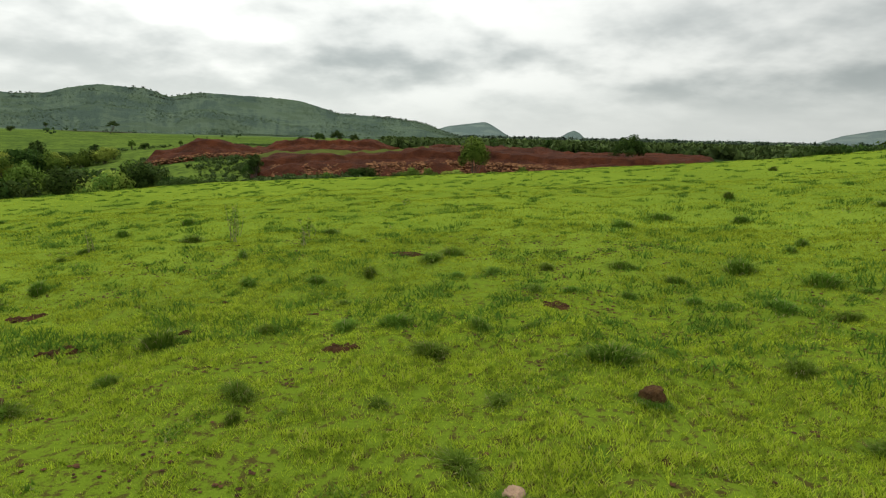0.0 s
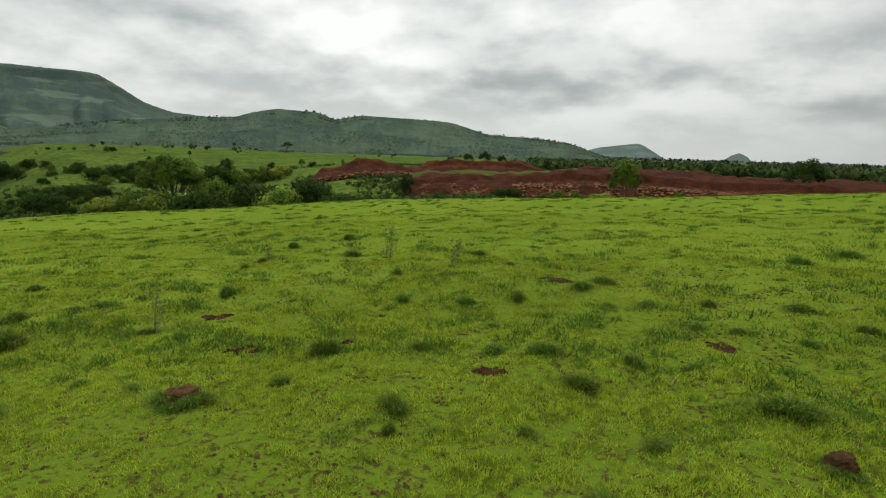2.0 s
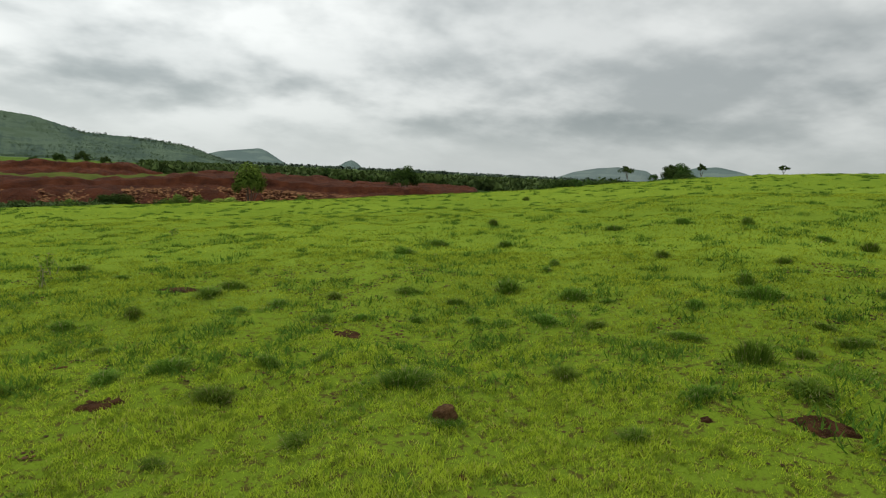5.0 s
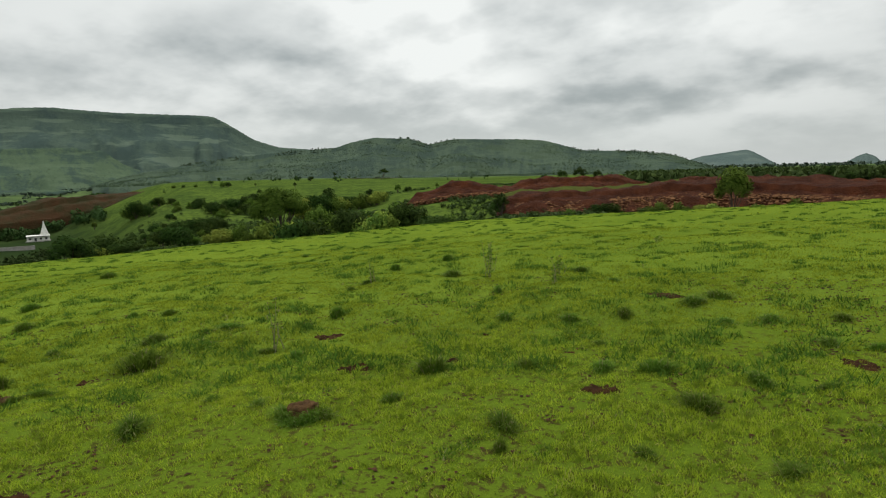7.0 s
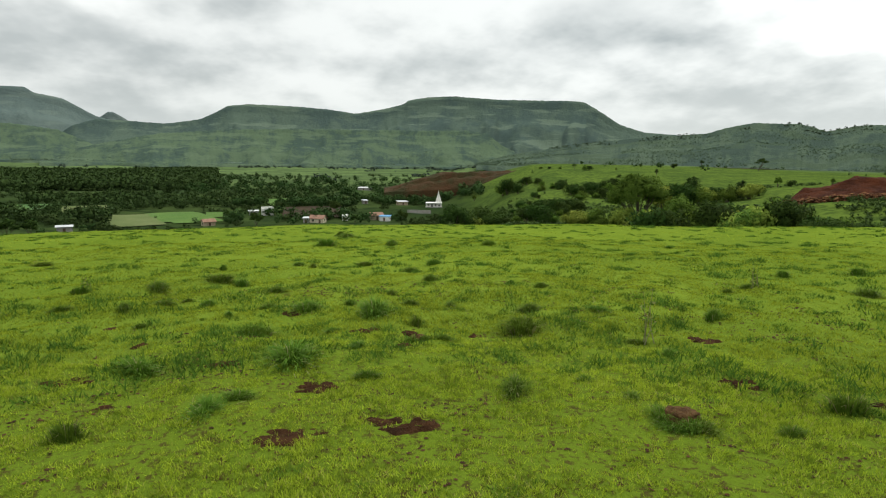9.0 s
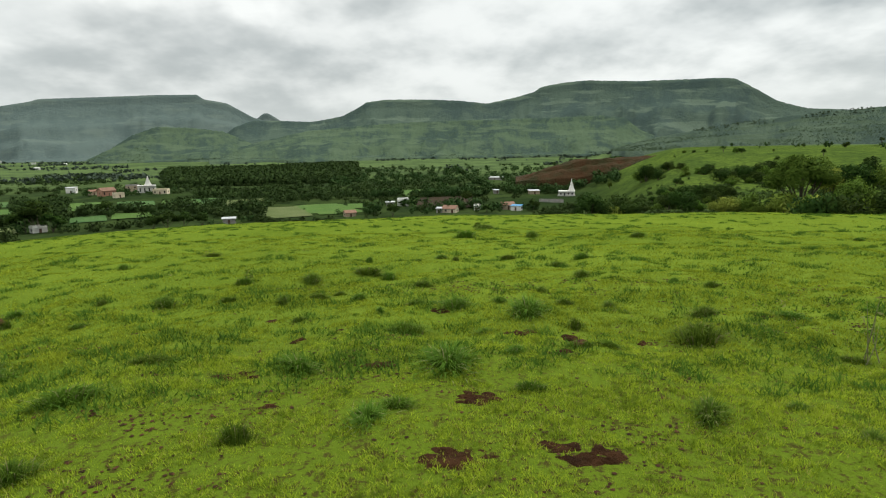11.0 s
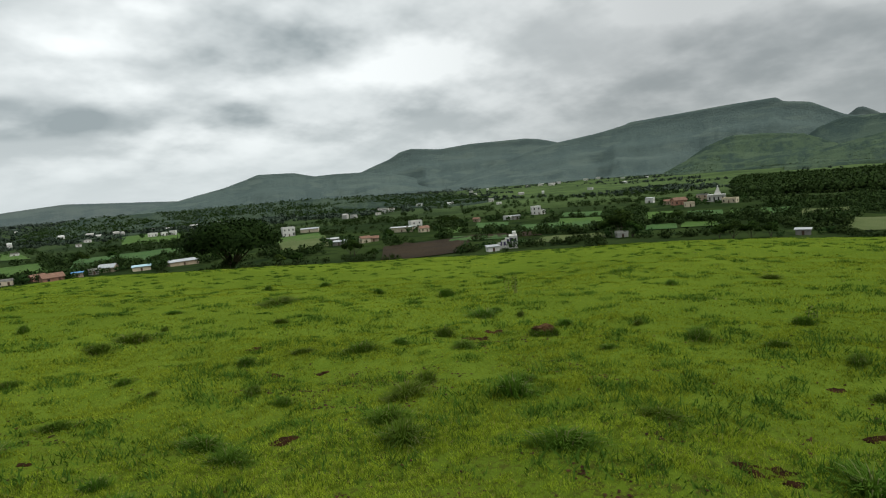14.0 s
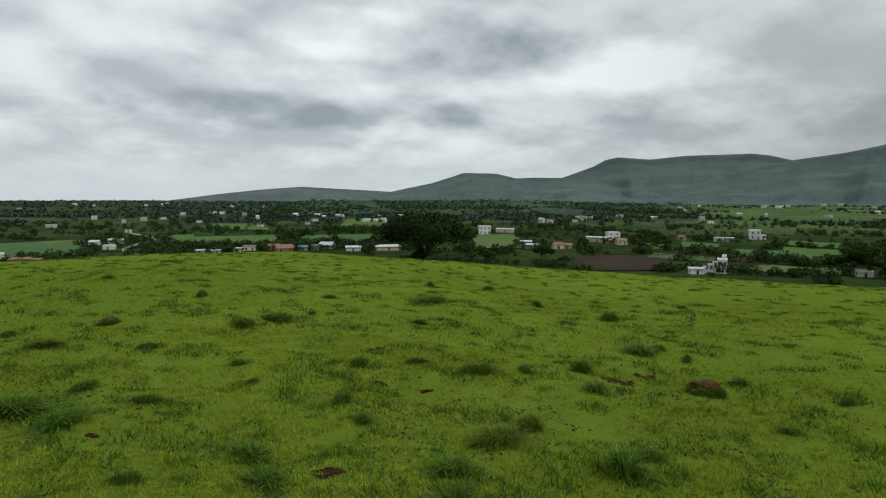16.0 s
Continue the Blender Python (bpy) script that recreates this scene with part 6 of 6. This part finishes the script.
SOIL_SPOTS += [(-1.65, 7.24, 0.325, 0.22, 0.7), (-2.96, 4.41, 0.156, 0.59, 0.7), (-4.92, 4.78, 0.234, 0.8, 0.7), (-1.57, 4.12, 0.175, 0.36, 0.7), (-2.14, 4.97, 0.133, 0.41, 0.7), (0.06, 5.15, 0.153, -0.01, 0.7), (-3.69, 3.86, 0.208, 0.76, 0.7), (-3.09, 5.2, 0.059, 0.54, 0.7), (-0.1, 3.82, 0.058, 0.03, 0.7), (0.46, 2.69, 0.059, -0.17, 0.7), (2.4, 2.57, 0.205, -0.75, 0.7), (1.85, 2.83, 0.054, -0.58, 0.7), (-6.32, 2.09, 0.162, 1.25, 0.7), (-6.1, 2.74, 0.114, 1.15, 0.7), (-6.61, 1.65, 0.182, 1.33, 0.7), (-5.85, 0.71, 0.172, 1.45, 0.7), (-4.04, 1.15, 0.271, 1.29, 0.7), (-4.17, 0.5, 0.25, 1.45, 0.7)]
SOIL_SPOTS += [(-8.06, -0.95, 0.097, 1.69, 0.7), (-7.1, -0.15, 0.096, 1.59, 0.7), (-6.96, -0.59, 0.108, 1.66, 0.7), (-6.02, 0.13, 0.181, 1.55, 0.7), (-6.14, -1.03, 0.259, 1.74, 0.7), (-5.37, -0.72, 0.099, 1.7, 0.7), (-5.03, 0.79, 0.243, 1.42, 0.7), (-5.95, 1.83, 0.194, 1.27, 0.7), (-7.95, 1.04, 0.145, 1.44, 0.7), (-9.15, -5.35, 0.204, 2.1, 0.7), (-4.73, -4.11, 0.158, 2.29, 0.7), (-3.05, -4.2, 0.192, 2.51, 0.7), (-2.79, -3.79, 0.157, 2.51, 0.7), (-8.67, -5.28, 0.268, 2.12, 0.7), (-3.35, -5.41, 0.081, 2.59, 0.7), (-6.05, -6.29, 0.104, 2.38, 0.7), (-0.93, -5.54, 0.206, 2.98, 0.7), (-6.6, -7.75, 0.168, 2.44, 0.7)]
SOIL_SPOTS += [(-6.37, -5.83, 0.1, 2.31, 0.7)]

# ---- the knoll underfoot ----
def blades(rng, x, y, tall, wide, lean=1.25):
    """Single grass blades as narrow bent slips at places x, y."""
    k = len(x)
    z = height(x, y)
    a = rng.random(k) * 2 * math.pi
    h = tall * rng.uniform(0.55, 1.3, k)
    w = wide * rng.uniform(0.6, 1.4, k)
    tip = rng.uniform(0.25, 1.0, k) * lean * h
    side = a + rng.uniform(-0.9, 0.9, k) + math.pi / 2
    base = np.stack([x, y, z - 0.006], -1)
    half = np.stack([np.cos(side) * w, np.sin(side) * w, 0 * w], -1) / 2
    end = base + np.stack([np.cos(a) * tip, np.sin(a) * tip, h], -1)
    return np.stack([base - half, base + half, end], 1).reshape(-1, 3)


def bare(x, y, margin=1.0):
    """Where bare soil shows: 1 inside a soil patch, falling to 0 at its ragged edge."""
    out = np.zeros(len(x))
    for cx, cy, rx, turn, stretch in SOIL_SPOTS:
        near = np.flatnonzero((np.abs(x - cx) < 1.8 * rx) & (np.abs(y - cy) < 1.8 * rx))
        px, py = x[near], y[near]
        c, s = math.cos(turn), math.sin(turn)
        u, v = ((px - cx) * c + (py - cy) * s) / rx, (-(px - cx) * s + (py - cy) * c) / (rx * stretch)
        edge = np.hypot(u, v) + 0.75 * fbm(px * 6.0, py * 6.0, 3, 91)
        out[near] = np.maximum(out[near], smooth(1.15 * margin, 0.75 * margin, edge))
    return out


def worn(x, y):
    """Where the turf is thin and earth and litter show between the stems, 0 to 1."""
    return smooth(0.15, 0.85, fbm(x / 0.16, y / 0.16, 3, 131) * 0.75 + fbm(x / 1.5, y / 1.5, 2, 133) * 0.75)


def sward(rng, count, r0, r1, tall, wide, centre=(-1.3, -0.1), round_to=(-62, 216)):
    r = np.sqrt(rng.uniform(r0**2, r1**2, count))
    a = np.radians(rng.uniform(*round_to, count))
    x, y = centre[0] - np.sin(a) * r, centre[1] + np.cos(a) * r
    lush = fbm(x / 0.55, y / 0.55, 3, 71) * 0.45 + fbm(x / 2.6, y / 2.6, 2, 73) * 0.3 + fbm(x / 0.11, y / 0.11, 2, 75) * 0.55
    thin = fbm(x / 0.16, y / 0.16, 2, 77)
    thread = worn(x, y)
    keep = (rng.random(count) > (0.75 - 0.5 * smooth(6, 11, r)) * thread) & (rng.random(count) < np.clip(0.68 + 0.28 * smooth(4, 9, r) + 0.5 * lush + (1.0 - 0.6 * smooth(4, 9, r)) * thin, 0.10, 1.0)) & (rng.random(count) > bare(x, y) * 0.6)
    x, y, lush = x[keep], y[keep], lush[keep]
    return blades(rng, x, y, tall * np.clip(1.0 + 0.8 * lush, 0.4, 2.3), wide)


rng = np.random.default_rng(8)
layers = [sward(rng, 900000, 0.9, 5.5, 0.024, 0.0072), sward(rng, 30000, 0.0, 0.9, 0.03, 0.009, round_to=(0, 360)), sward(rng, 45000, 0.9, 5.5, 0.034, 0.018, round_to=(216, 298))]
vs = np.vstack(layers)
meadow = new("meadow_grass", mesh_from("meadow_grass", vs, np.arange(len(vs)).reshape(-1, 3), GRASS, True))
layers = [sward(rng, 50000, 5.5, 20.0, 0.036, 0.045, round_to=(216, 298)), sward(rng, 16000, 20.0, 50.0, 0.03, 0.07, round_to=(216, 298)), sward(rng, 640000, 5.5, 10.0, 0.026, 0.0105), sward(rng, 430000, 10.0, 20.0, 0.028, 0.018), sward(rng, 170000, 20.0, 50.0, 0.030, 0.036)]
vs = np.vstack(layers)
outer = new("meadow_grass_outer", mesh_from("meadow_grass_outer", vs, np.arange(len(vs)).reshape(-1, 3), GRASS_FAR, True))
tagged(outer, "short bright green turf over the knoll", "grass", kind="stuff")
tagged(meadow, "short bright yellow-green monsoon grass", "grass", kind="stuff")


def herbs(rng, count, r0, r1, tall, wide):
    """Darker broad-leaved herbs in small patches among the grass."""
    r = np.sqrt(rng.uniform(r0**2, r1**2, count))
    a = np.radians(rng.uniform(-62, 216, count))
    x, y = -1.3 - np.sin(a) * r, -0.1 + np.cos(a) * r
    keep = (fbm(x / 0.34, y / 0.34, 3, 171) + 0.5 * fbm(x / 1.6, y / 1.6, 2, 173) > np.where(r < 7.0, 0.78, 0.84)) & (bare(x, y) < 0.6)
    return blades(rng, x[keep], y[keep], tall, wide, 1.3)


vs = np.vstack([herbs(rng, 560000, 0.9, 7.0, 0.026, 0.012), herbs(rng, 460000, 7.0, 22.0, 0.034, 0.024)])
herb = new("low_herbs", mesh_from("low_herbs", vs, np.arange(len(vs)).reshape(-1, 3), TUFT, True))
tagged(herb, "darker green low herbs among the grass", "herbs", kind="stuff")


def make_tuft(seed, spread, tall, count, mat):
    """A clump of coarse grass: arching two-part blades from one crown."""
    rng = np.random.default_rng(seed)
    vs, fs = [], []
    for _ in range(count):
        a, c = rng.random() * 6.283, spread * 0.42 * abs(rng.normal())
        out = spread * rng.uniform(0.2, 0.95)
        h = tall * rng.uniform(0.45, 1.1) * max(0.25, 1 - 0.7 * (c / spread) ** 2)
        b0 = a + rng.normal() * 0.5
        p0 = np.array([math.cos(a) * c, math.sin(a) * c, -0.01])
        dr = np.array([math.cos(b0), math.sin(b0), 0.0])
        p1 = p0 + dr * out * 0.35 + np.array([0, 0, h * 0.72])
        p2 = p0 + dr * out * 0.85 + np.array([0, 0, h * rng.uniform(0.6, 1.05)])
        s = np.array([-dr[1], dr[0], 0]) * 0.0042 * rng.uniform(0.6, 1.3)
        k = len(vs)
        vs += [p0 - s, p0 + s, p1 + s * 0.8, p1 - s * 0.8, p2]
        fs += [(k, k + 1, k + 2), (k, k + 2, k + 3), (k + 3, k + 2, k + 4)]
    return mesh_from("grass_tuft", vs, fs, mat, True)


TUFT_MESHES = [make_tuft(100 + k, 0.17 + 0.02 * (k % 3), 0.125 + 0.015 * (k % 4), 460 + 60 * (k % 3), TUFT) for k in range(6)]


def tuft(x, y, wide, k):
    ob = new("grass_tuft", TUFT_MESHES[k % 6])
    s = 1.25 * wide / 0.42
    ob.matrix_basis = Matrix.Translation((x, y, ground_at(x, y) - 0.01)) @ pose(0, 0, 0, 0, 0, (k * 77) % 360) @ Matrix.Diagonal((s * (0.8 + 0.15 * (k % 5)), s * (0.55 + 0.12 * (k % 3)), min(s, 1.5) * (0.75 + 0.12 * (k % 4)), 1))
    return tagged(ob, "dark green clump of coarse grass" if k % 2 else "tall dark green grass clump in short turf", "grass tuft", group="grass tufts on the knoll")


# crumbs of earth and dead leaves where the turf is worn
rng = np.random.default_rng(88)
k = 90000
r, a = np.sqrt(rng.uniform(0.8**2, 9.0**2, k)), np.radians(rng.uniform(-62, 216, k))
x, y = -1.3 - np.sin(a) * r, -0.1 + np.cos(a) * r
keep = rng.random(k) < worn(x, y) * 0.85 + 0.012
x, y, r = x[keep], y[keep], r[keep]
crumbs = stones("soil_crumbs", np.stack([x, y, height(x, y) + 0.003, (0.005 + 0.011 * rng.random(len(x)) ** 2) * (1 + 0.05 * r)], -1), "crumbs of dark red-brown earth and litter in the turf", CRUMBS, 0.4)


# clumps further out over the knoll, past counting
rng = np.random.default_rng(18)
k = 6600
r, a = 4.5 + 51.5 * rng.random(k) ** 1.35, np.radians(rng.uniform(-62, 222, k))
cx, cy, big = -1.3 - np.sin(a) * r, -0.1 + np.cos(a) * r, rng.uniform(0.10, 0.28, k) * rng.uniform(0.6, 1.4, k)
per = 60
u, t = np.sqrt(rng.random((k, per))), rng.random((k, per)) * 6.283
ragged = 1 + 0.5 * np.sin(2 * t + rng.random((k, 1)) * 6.3) * rng.random((k, 1)) + 0.25 * np.sin(5 * t + rng.random((k, 1)) * 6.3)
x, y = (cx[:, None] + np.cos(t) * u * big[:, None] * 0.8 * ragged).ravel(), (cy[:, None] + np.sin(t) * u * big[:, None] * 0.8 * ragged).ravel()
vs = blades(rng, x, y, np.repeat(big, per) * 0.36 * (1.1 - 0.6 * u.ravel()), 0.010 + 0.0006 * np.repeat(r, per), 1.3)
clumps = new("grass_clumps", mesh_from("grass_clumps", vs, np.arange(len(vs)).reshape(-1, 3), TUFT_DARK, True))
tagged(clumps, "dark green grass clumps dotted over the knoll", "grass", kind="stuff")


def soil_patch(cx, cy, rx, turn, stretch, seed):
    """Bare soil: a low ragged scab of crumbs and clods just proud of the ground."""
    k, m = 44, 9
    a = np.linspace(0, 2 * math.pi, k, endpoint=False)
    u = np.linspace(0.0, 1.0, m)
    U, A = np.meshgrid(u[1:], a, indexing="ij")
    ragged = 1 + 0.42 * fbm(np.cos(A) * 1.7 + seed, np.sin(A) * 1.7, 3, seed)
    lx, ly = np.cos(A) * U * rx * ragged, np.sin(A) * U * rx * stretch * ragged
    c, s = math.cos(turn), math.sin(turn)
    x, y = cx + lx * c - ly * s, cy + lx * s + ly * c
    z = height(x, y) + 0.009 * smooth(1.0, 0.6, U) - 0.03 * smooth(0.6, 1.0, U) + 0.016 * fbm(x / 0.07, y / 0.07, 3, seed + 3) * smooth(1.0, 0.8, U)
    vs = np.vstack([np.stack([x, y, z], -1).reshape(-1, 3), [[cx, cy, ground_at(cx, cy) + 0.010]]])
    top = len(vs) - 1
    quads = bpy.data.meshes.new("soil_patch")
    quads.from_pydata([tuple(v) for v in vs], [], [tuple(int(i) for i in f) for f in grid_faces(m - 1, k, True)] + [(top, j, (j + 1) % k) for j in range(k)])
    quads.materials.append(SOIL)
    ob = new("soil_patch", quads)
    return tagged(ob, "patch of bare reddish brown soil in the turf", "soil patch", group="bare soil patches", kind="structure")


def rock(x, y, wide, tall, seed, mat, label, sink=0.3):
    bm = bmesh.new()
    bmesh.ops.create_icosphere(bm, subdivisions=4, radius=1.0)
    for v in bm.verts:
        p = v.co.copy()
        q = noise.noise(p * 1.3 + Vector((seed, 0, 0))) * 0.35 + abs(noise.noise(p * 2.7 + Vector((0, seed, 0)))) * 0.35 + noise.noise(p * 7.0) * 0.10 + noise.noise(p * 16.0) * 0.05
        p *= 1 + q
        p.z = math.copysign(abs(p.z) ** 0.6, p.z)
        v.co = Vector((p.x * wide * 0.38, p.y * wide * 0.32, p.z * tall * 0.36))
    me = bpy.data.meshes.new("rock")
    bm.to_mesh(me)
    bm.free()
    for q in me.polygons:
        q.use_smooth = True
    me.materials.append(mat)
    ob = new("rock", me)
    ob.matrix_basis = pose(x, y, ground_at(x, y) + tall * 0.12, 0, 0, seed * 50)
    for k in range(5):
        # coarse grass grows round its foot
        a = math.atan2(-y - 0.2, -1.3 - x) + (k - 2) * 0.62
        tuft(x + math.cos(a) * wide * 0.42, y + math.sin(a) * wide * 0.42, wide * 0.75, 3 * k + seed)
    return tagged(ob, label, "rock")


def weed(x, y, tall, seed):
    """A thin dry weed: a few upright stalks with small side leaves."""
    rng = np.random.default_rng(seed)
    root = new("weed")
    root.location = (x, y, ground_at(x, y))
    tagged(root, "tall thin dry weed stalk standing over the turf", "weed", group="weeds on the knoll")
    for k in range(4):
        lean = Vector((rng.normal() * 0.12, rng.normal() * 0.12, 1)) * tall * rng.uniform(0.55, 1.0)
        p = Vector((rng.normal() * 0.04, rng.normal() * 0.04, -0.02))
        vs, fs = tube([p, p + lean * 0.5 + Vector((rng.normal() * 0.03, 0, 0)), p + lean], [0.006, 0.004, 0.0015], 4)
        stalk = part("stalk", mesh_from("stalk", vs, fs, DRY), root)
        lv, lf, _ = leaves(rng, [p + lean * u for u in (0.35, 0.55, 0.75, 0.95)], [0.05] * 4, 22, 0.022)
        part("leaves", mesh_from("leaves", lv, lf, TUFT, True), stalk)
    return root


TUFTS = [(-2.29, 4.45, 0.31), (-1.69, 4.58, 0.28), (-0.88, 4.07, 0.26), (-3.04, 4.1, 0.32), (-0.5, 2.66, 0.24), (-1.93, 5.32, 0.2), (-1.96, 6.35, 0.34), (-1.17, 7.61, 0.35), (-0.58, 6.59, 0.24), (1.26, 5.97, 0.22), (1.46, 3.75, 0.3), (2.42, 5.57, 0.35), (2.2, 4.74, 0.33), (1.83, 4.92, 0.25), (0.37, 3.91, 0.29), (-1.85, 3.01, 0.18), (-1.06, 3.25, 0.18), (-0.34, 3.32, 0.18), (-0.56, 4.52, 0.28), (-1.27, 4.61, 0.25), (-3.41, 9.2, 0.35), (-7.26, 9.29, 0.36), (-6.68, 7.69, 0.26), (2.15, 10.72, 0.34), (-0.15, 4.53, 0.19), (0.75, 5.54, 0.23), (1.25, 5.28, 0.18), (-5.43, 5.52, 0.32), (2.67, 5.33, 0.18), (-1.36, 7.03, 0.29)]
TUFTS += [(-3.2, 5.9, 0.34), (-2.49, 6.06, 0.27), (-0.96, 6.4, 0.2), (0.21, 5.57, 0.18), (-0.1, 5.73, 0.24), (1.98, 6.35, 0.41), (2.74, 7.05, 0.31), (1.29, 9.55, 0.4), (3.15, 9.81, 0.32), (-4.04, 7.42, 0.26), (-2.65, 8.39, 0.27), (-5.42, 8.44, 0.41), (-6.55, 7.12, 0.25), (-2.97, 3.41, 0.18), (2.71, 4.17, 0.21), (4.11, 5.15, 0.41), (3.96, 4.73, 0.45), (3.24, 4.77, 0.18), (3.67, 3.79, 0.22), (3.57, 3.43, 0.24), (3.1, 3.4, 0.18), (2.72, 3.45, 0.38), (2.63, 2.89, 0.34), (4.04, 3.45, 0.23), (2.01, 3.06, 0.28), (8.17, 21.64, 0.48), (1.44, 2.81, 0.21), (3.01, 7.41, 0.33), (0.83, 6.5, 0.27), (4.51, 7.18, 0.26)]
TUFTS += [(4.74, 6.53, 0.18), (4.84, 4.27, 0.2), (0.03, 6.77, 0.21), (7.11, 6.36, 0.3), (6.94, 6.94, 0.31), (5.34, 5.95, 0.25), (7.38, 8.94, 0.48), (6.96, 10.15, 0.38), (5.37, 9.97, 0.35), (4.08, 13.3, 0.43), (-4.37, 2.87, 0.22), (-5.97, 3.24, 0.49), (-4.4, 2.21, 0.46), (-5.12, 4.1, 0.2), (-6.84, 3.88, 0.28), (-6.69, 2.27, 0.29), (-6.83, 1.33, 0.25), (-5.79, 0.71, 0.54), (-5.11, 1.22, 0.27), (-1.98, 3.33, 0.25), (-12.63, 1.97, 0.33), (-22.49, 5.25, 0.47), (-8.36, 1.94, 0.26), (-8.35, 0.83, 0.21), (-7.65, 3.15, 0.3), (-8.17, 4.94, 0.29), (-9.5, 3.61, 0.31), (-6.75, 10.49, 0.32), (-3.82, 2.85, 0.2), (-6.29, 4.55, 0.24)]
TUFTS += [(-8.67, 4.69, 0.25), (-8.7, 2.65, 0.23), (-10.97, 0.38, 0.45), (-9.04, 0.12, 0.28), (-6.06, 2.33, 0.2), (-4.57, 3.98, 0.18), (-13.02, 12.51, 0.37), (-14.9, 7.65, 0.43), (-16.84, 5.42, 0.45), (-17.43, 3.6, 0.55), (-6.92, -3.31, 0.36), (-7.95, -4.94, 0.37), (-9.35, -1.66, 0.33), (-8.86, -0.88, 0.27), (-6.5, -1.84, 0.22), (-6.62, -4.36, 0.41), (-5.31, -3.35, 0.53), (-5.52, -3.75, 0.34), (-6.21, -0.54, 0.54), (-5.71, -2.19, 0.39), (-4.56, -2, 0.31), (-4.75, -0.84, 0.29), (-4.79, -0.02, 0.36), (-9.14, -0.43, 0.24), (-9.4, -0.14, 0.2), (-10.62, 0.7, 0.38), (-8.07, 1.26, 0.41), (-7.86, 0.32, 0.18), (-7.13, 0.51, 0.41), (-7.33, 1.96, 0.51)]
TUFTS += [(-7.82, 2.62, 0.36), (-5.98, 1.38, 0.25), (-9.46, -2.5, 0.34), (-10.46, -1.6, 0.28), (-10.62, -0.56, 0.47), (-9.84, 1.14, 0.35), (-12.23, 2.18, 0.34), (-11.44, 4.5, 0.34), (-16.04, -3.16, 0.38), (-10.42, -5.73, 0.27), (-10.71, -6.47, 0.34), (-9.63, -4.42, 0.28), (-15.72, -10, 0.44), (-7.17, -6.08, 0.43), (-4.99, 0.21, 0.19), (-13.01, 0.52, 0.3), (-12.47, 1.47, 0.23), (-8.53, -3.21, 0.2), (-9.97, -3.47, 0.28), (-12.29, 3.28, 0.29), (-21, 5.12, 0.83), (-14.28, -4.6, 0.35), (-7.9, -0.63, 0.2), (-10.91, 3.81, 0.31), (-4.38, -4.67, 0.46), (-3.44, -3.9, 0.46), (-2.3, -4.19, 0.36), (-2.46, -4.7, 0.25), (-3.12, -5.69, 0.47), (-2.79, -6.05, 0.5)]
TUFTS += [(-5.41, -5.74, 0.39), (-5.39, -5.13, 0.24), (-6.18, -4.21, 0.45), (-6.58, -3.21, 0.46), (-3.73, -6.16, 0.26), (-1.55, -5.98, 0.26), (-2.13, -6.04, 0.19), (-1.42, -4.66, 0.36), (-0.09, -8.05, 0.35), (-3.56, -4.58, 0.2), (-5.16, -9.61, 0.61), (-5.74, -9.93, 0.63), (-6.51, -10.54, 0.28), (-8.09, -9.39, 0.27), (-9.4, -11.61, 0.82), (-11.15, -14.83, 0.43), (-4.72, -7.34, 0.27), (-6.08, -7.03, 0.28), (-6.71, -6.73, 0.32), (-3.24, -6.67, 0.28), (-1.68, -7.41, 0.27), (3.06, -14.83, 0.74), (-3.24, -16.56, 0.42), (-2.72, -8.72, 0.36), (-7.75, -5.89, 0.31), (-8.46, -5.73, 0.41), (-10.2, -6.38, 0.6), (-12.42, -9.19, 0.47), (-4.73, -6.6, 0.18), (-4.37, -4.22, 0.28)]
TUFTS += [(-0.67, -9.09, 0.29), (-2.22, -9.85, 0.3), (1.64, -14.19, 0.46), (-4.91, -12.6, 0.33), (-7.38, -12.22, 0.33), (-13.32, -15.11, 0.47), (-12.19, -11.32, 0.45), (-3.82, -8.38, 0.26)]
for k, (x, y, wide) in enumerate(TUFTS):
    tuft(x, y, wide, k)
for k, spot in enumerate(SOIL_SPOTS):
    soil_patch(*spot, k)
rock(0.52, 3.37, 0.18, 0.16, 1, ROCK, "rough dark brown rock half sunk in the grass")
rock(-3.40, 2.91, 0.29, 0.17, 2, ROCK, "rough dark brown rock half sunk in the grass")
rock(-9.01, -4.38, 0.35, 0.27, 3, ROCK, "rough dark brown rock half sunk in the grass")
rock(-3.39, -10.10, 0.26, 0.15, 4, ROCK, "rough dark brown rock half sunk in the grass")
rock(-0.24, 2.45, 0.14, 0.07, 5, PALE_ROCK, "pale brown stone at the grass roots")
rock(-6.15, 2.09, 0.21, 0.08, 6, ROCK, "rough dark brown rock half sunk in the grass")
weed(-4.78, 8.58, 0.67, 40)
weed(-6.59, 7.70, 0.46, 41)
weed(-3.62, 8.80, 0.37, 42)
weed(-3.16, 14.08, 0.24, 43)
weed(-5.13, 9.32, 0.61, 44)
weed(-5.08, 4.15, 0.63, 45)
weed(-12.51, -7.25, 0.64, 46)
weed(-10.88, -1.57, 0.20, 47)
weed(-4.90, -16.56, 0.49, 48)
weed(-3.33, 7.88, 0.42, 49)
weed(-13.31, -8.00, 0.53, 50)
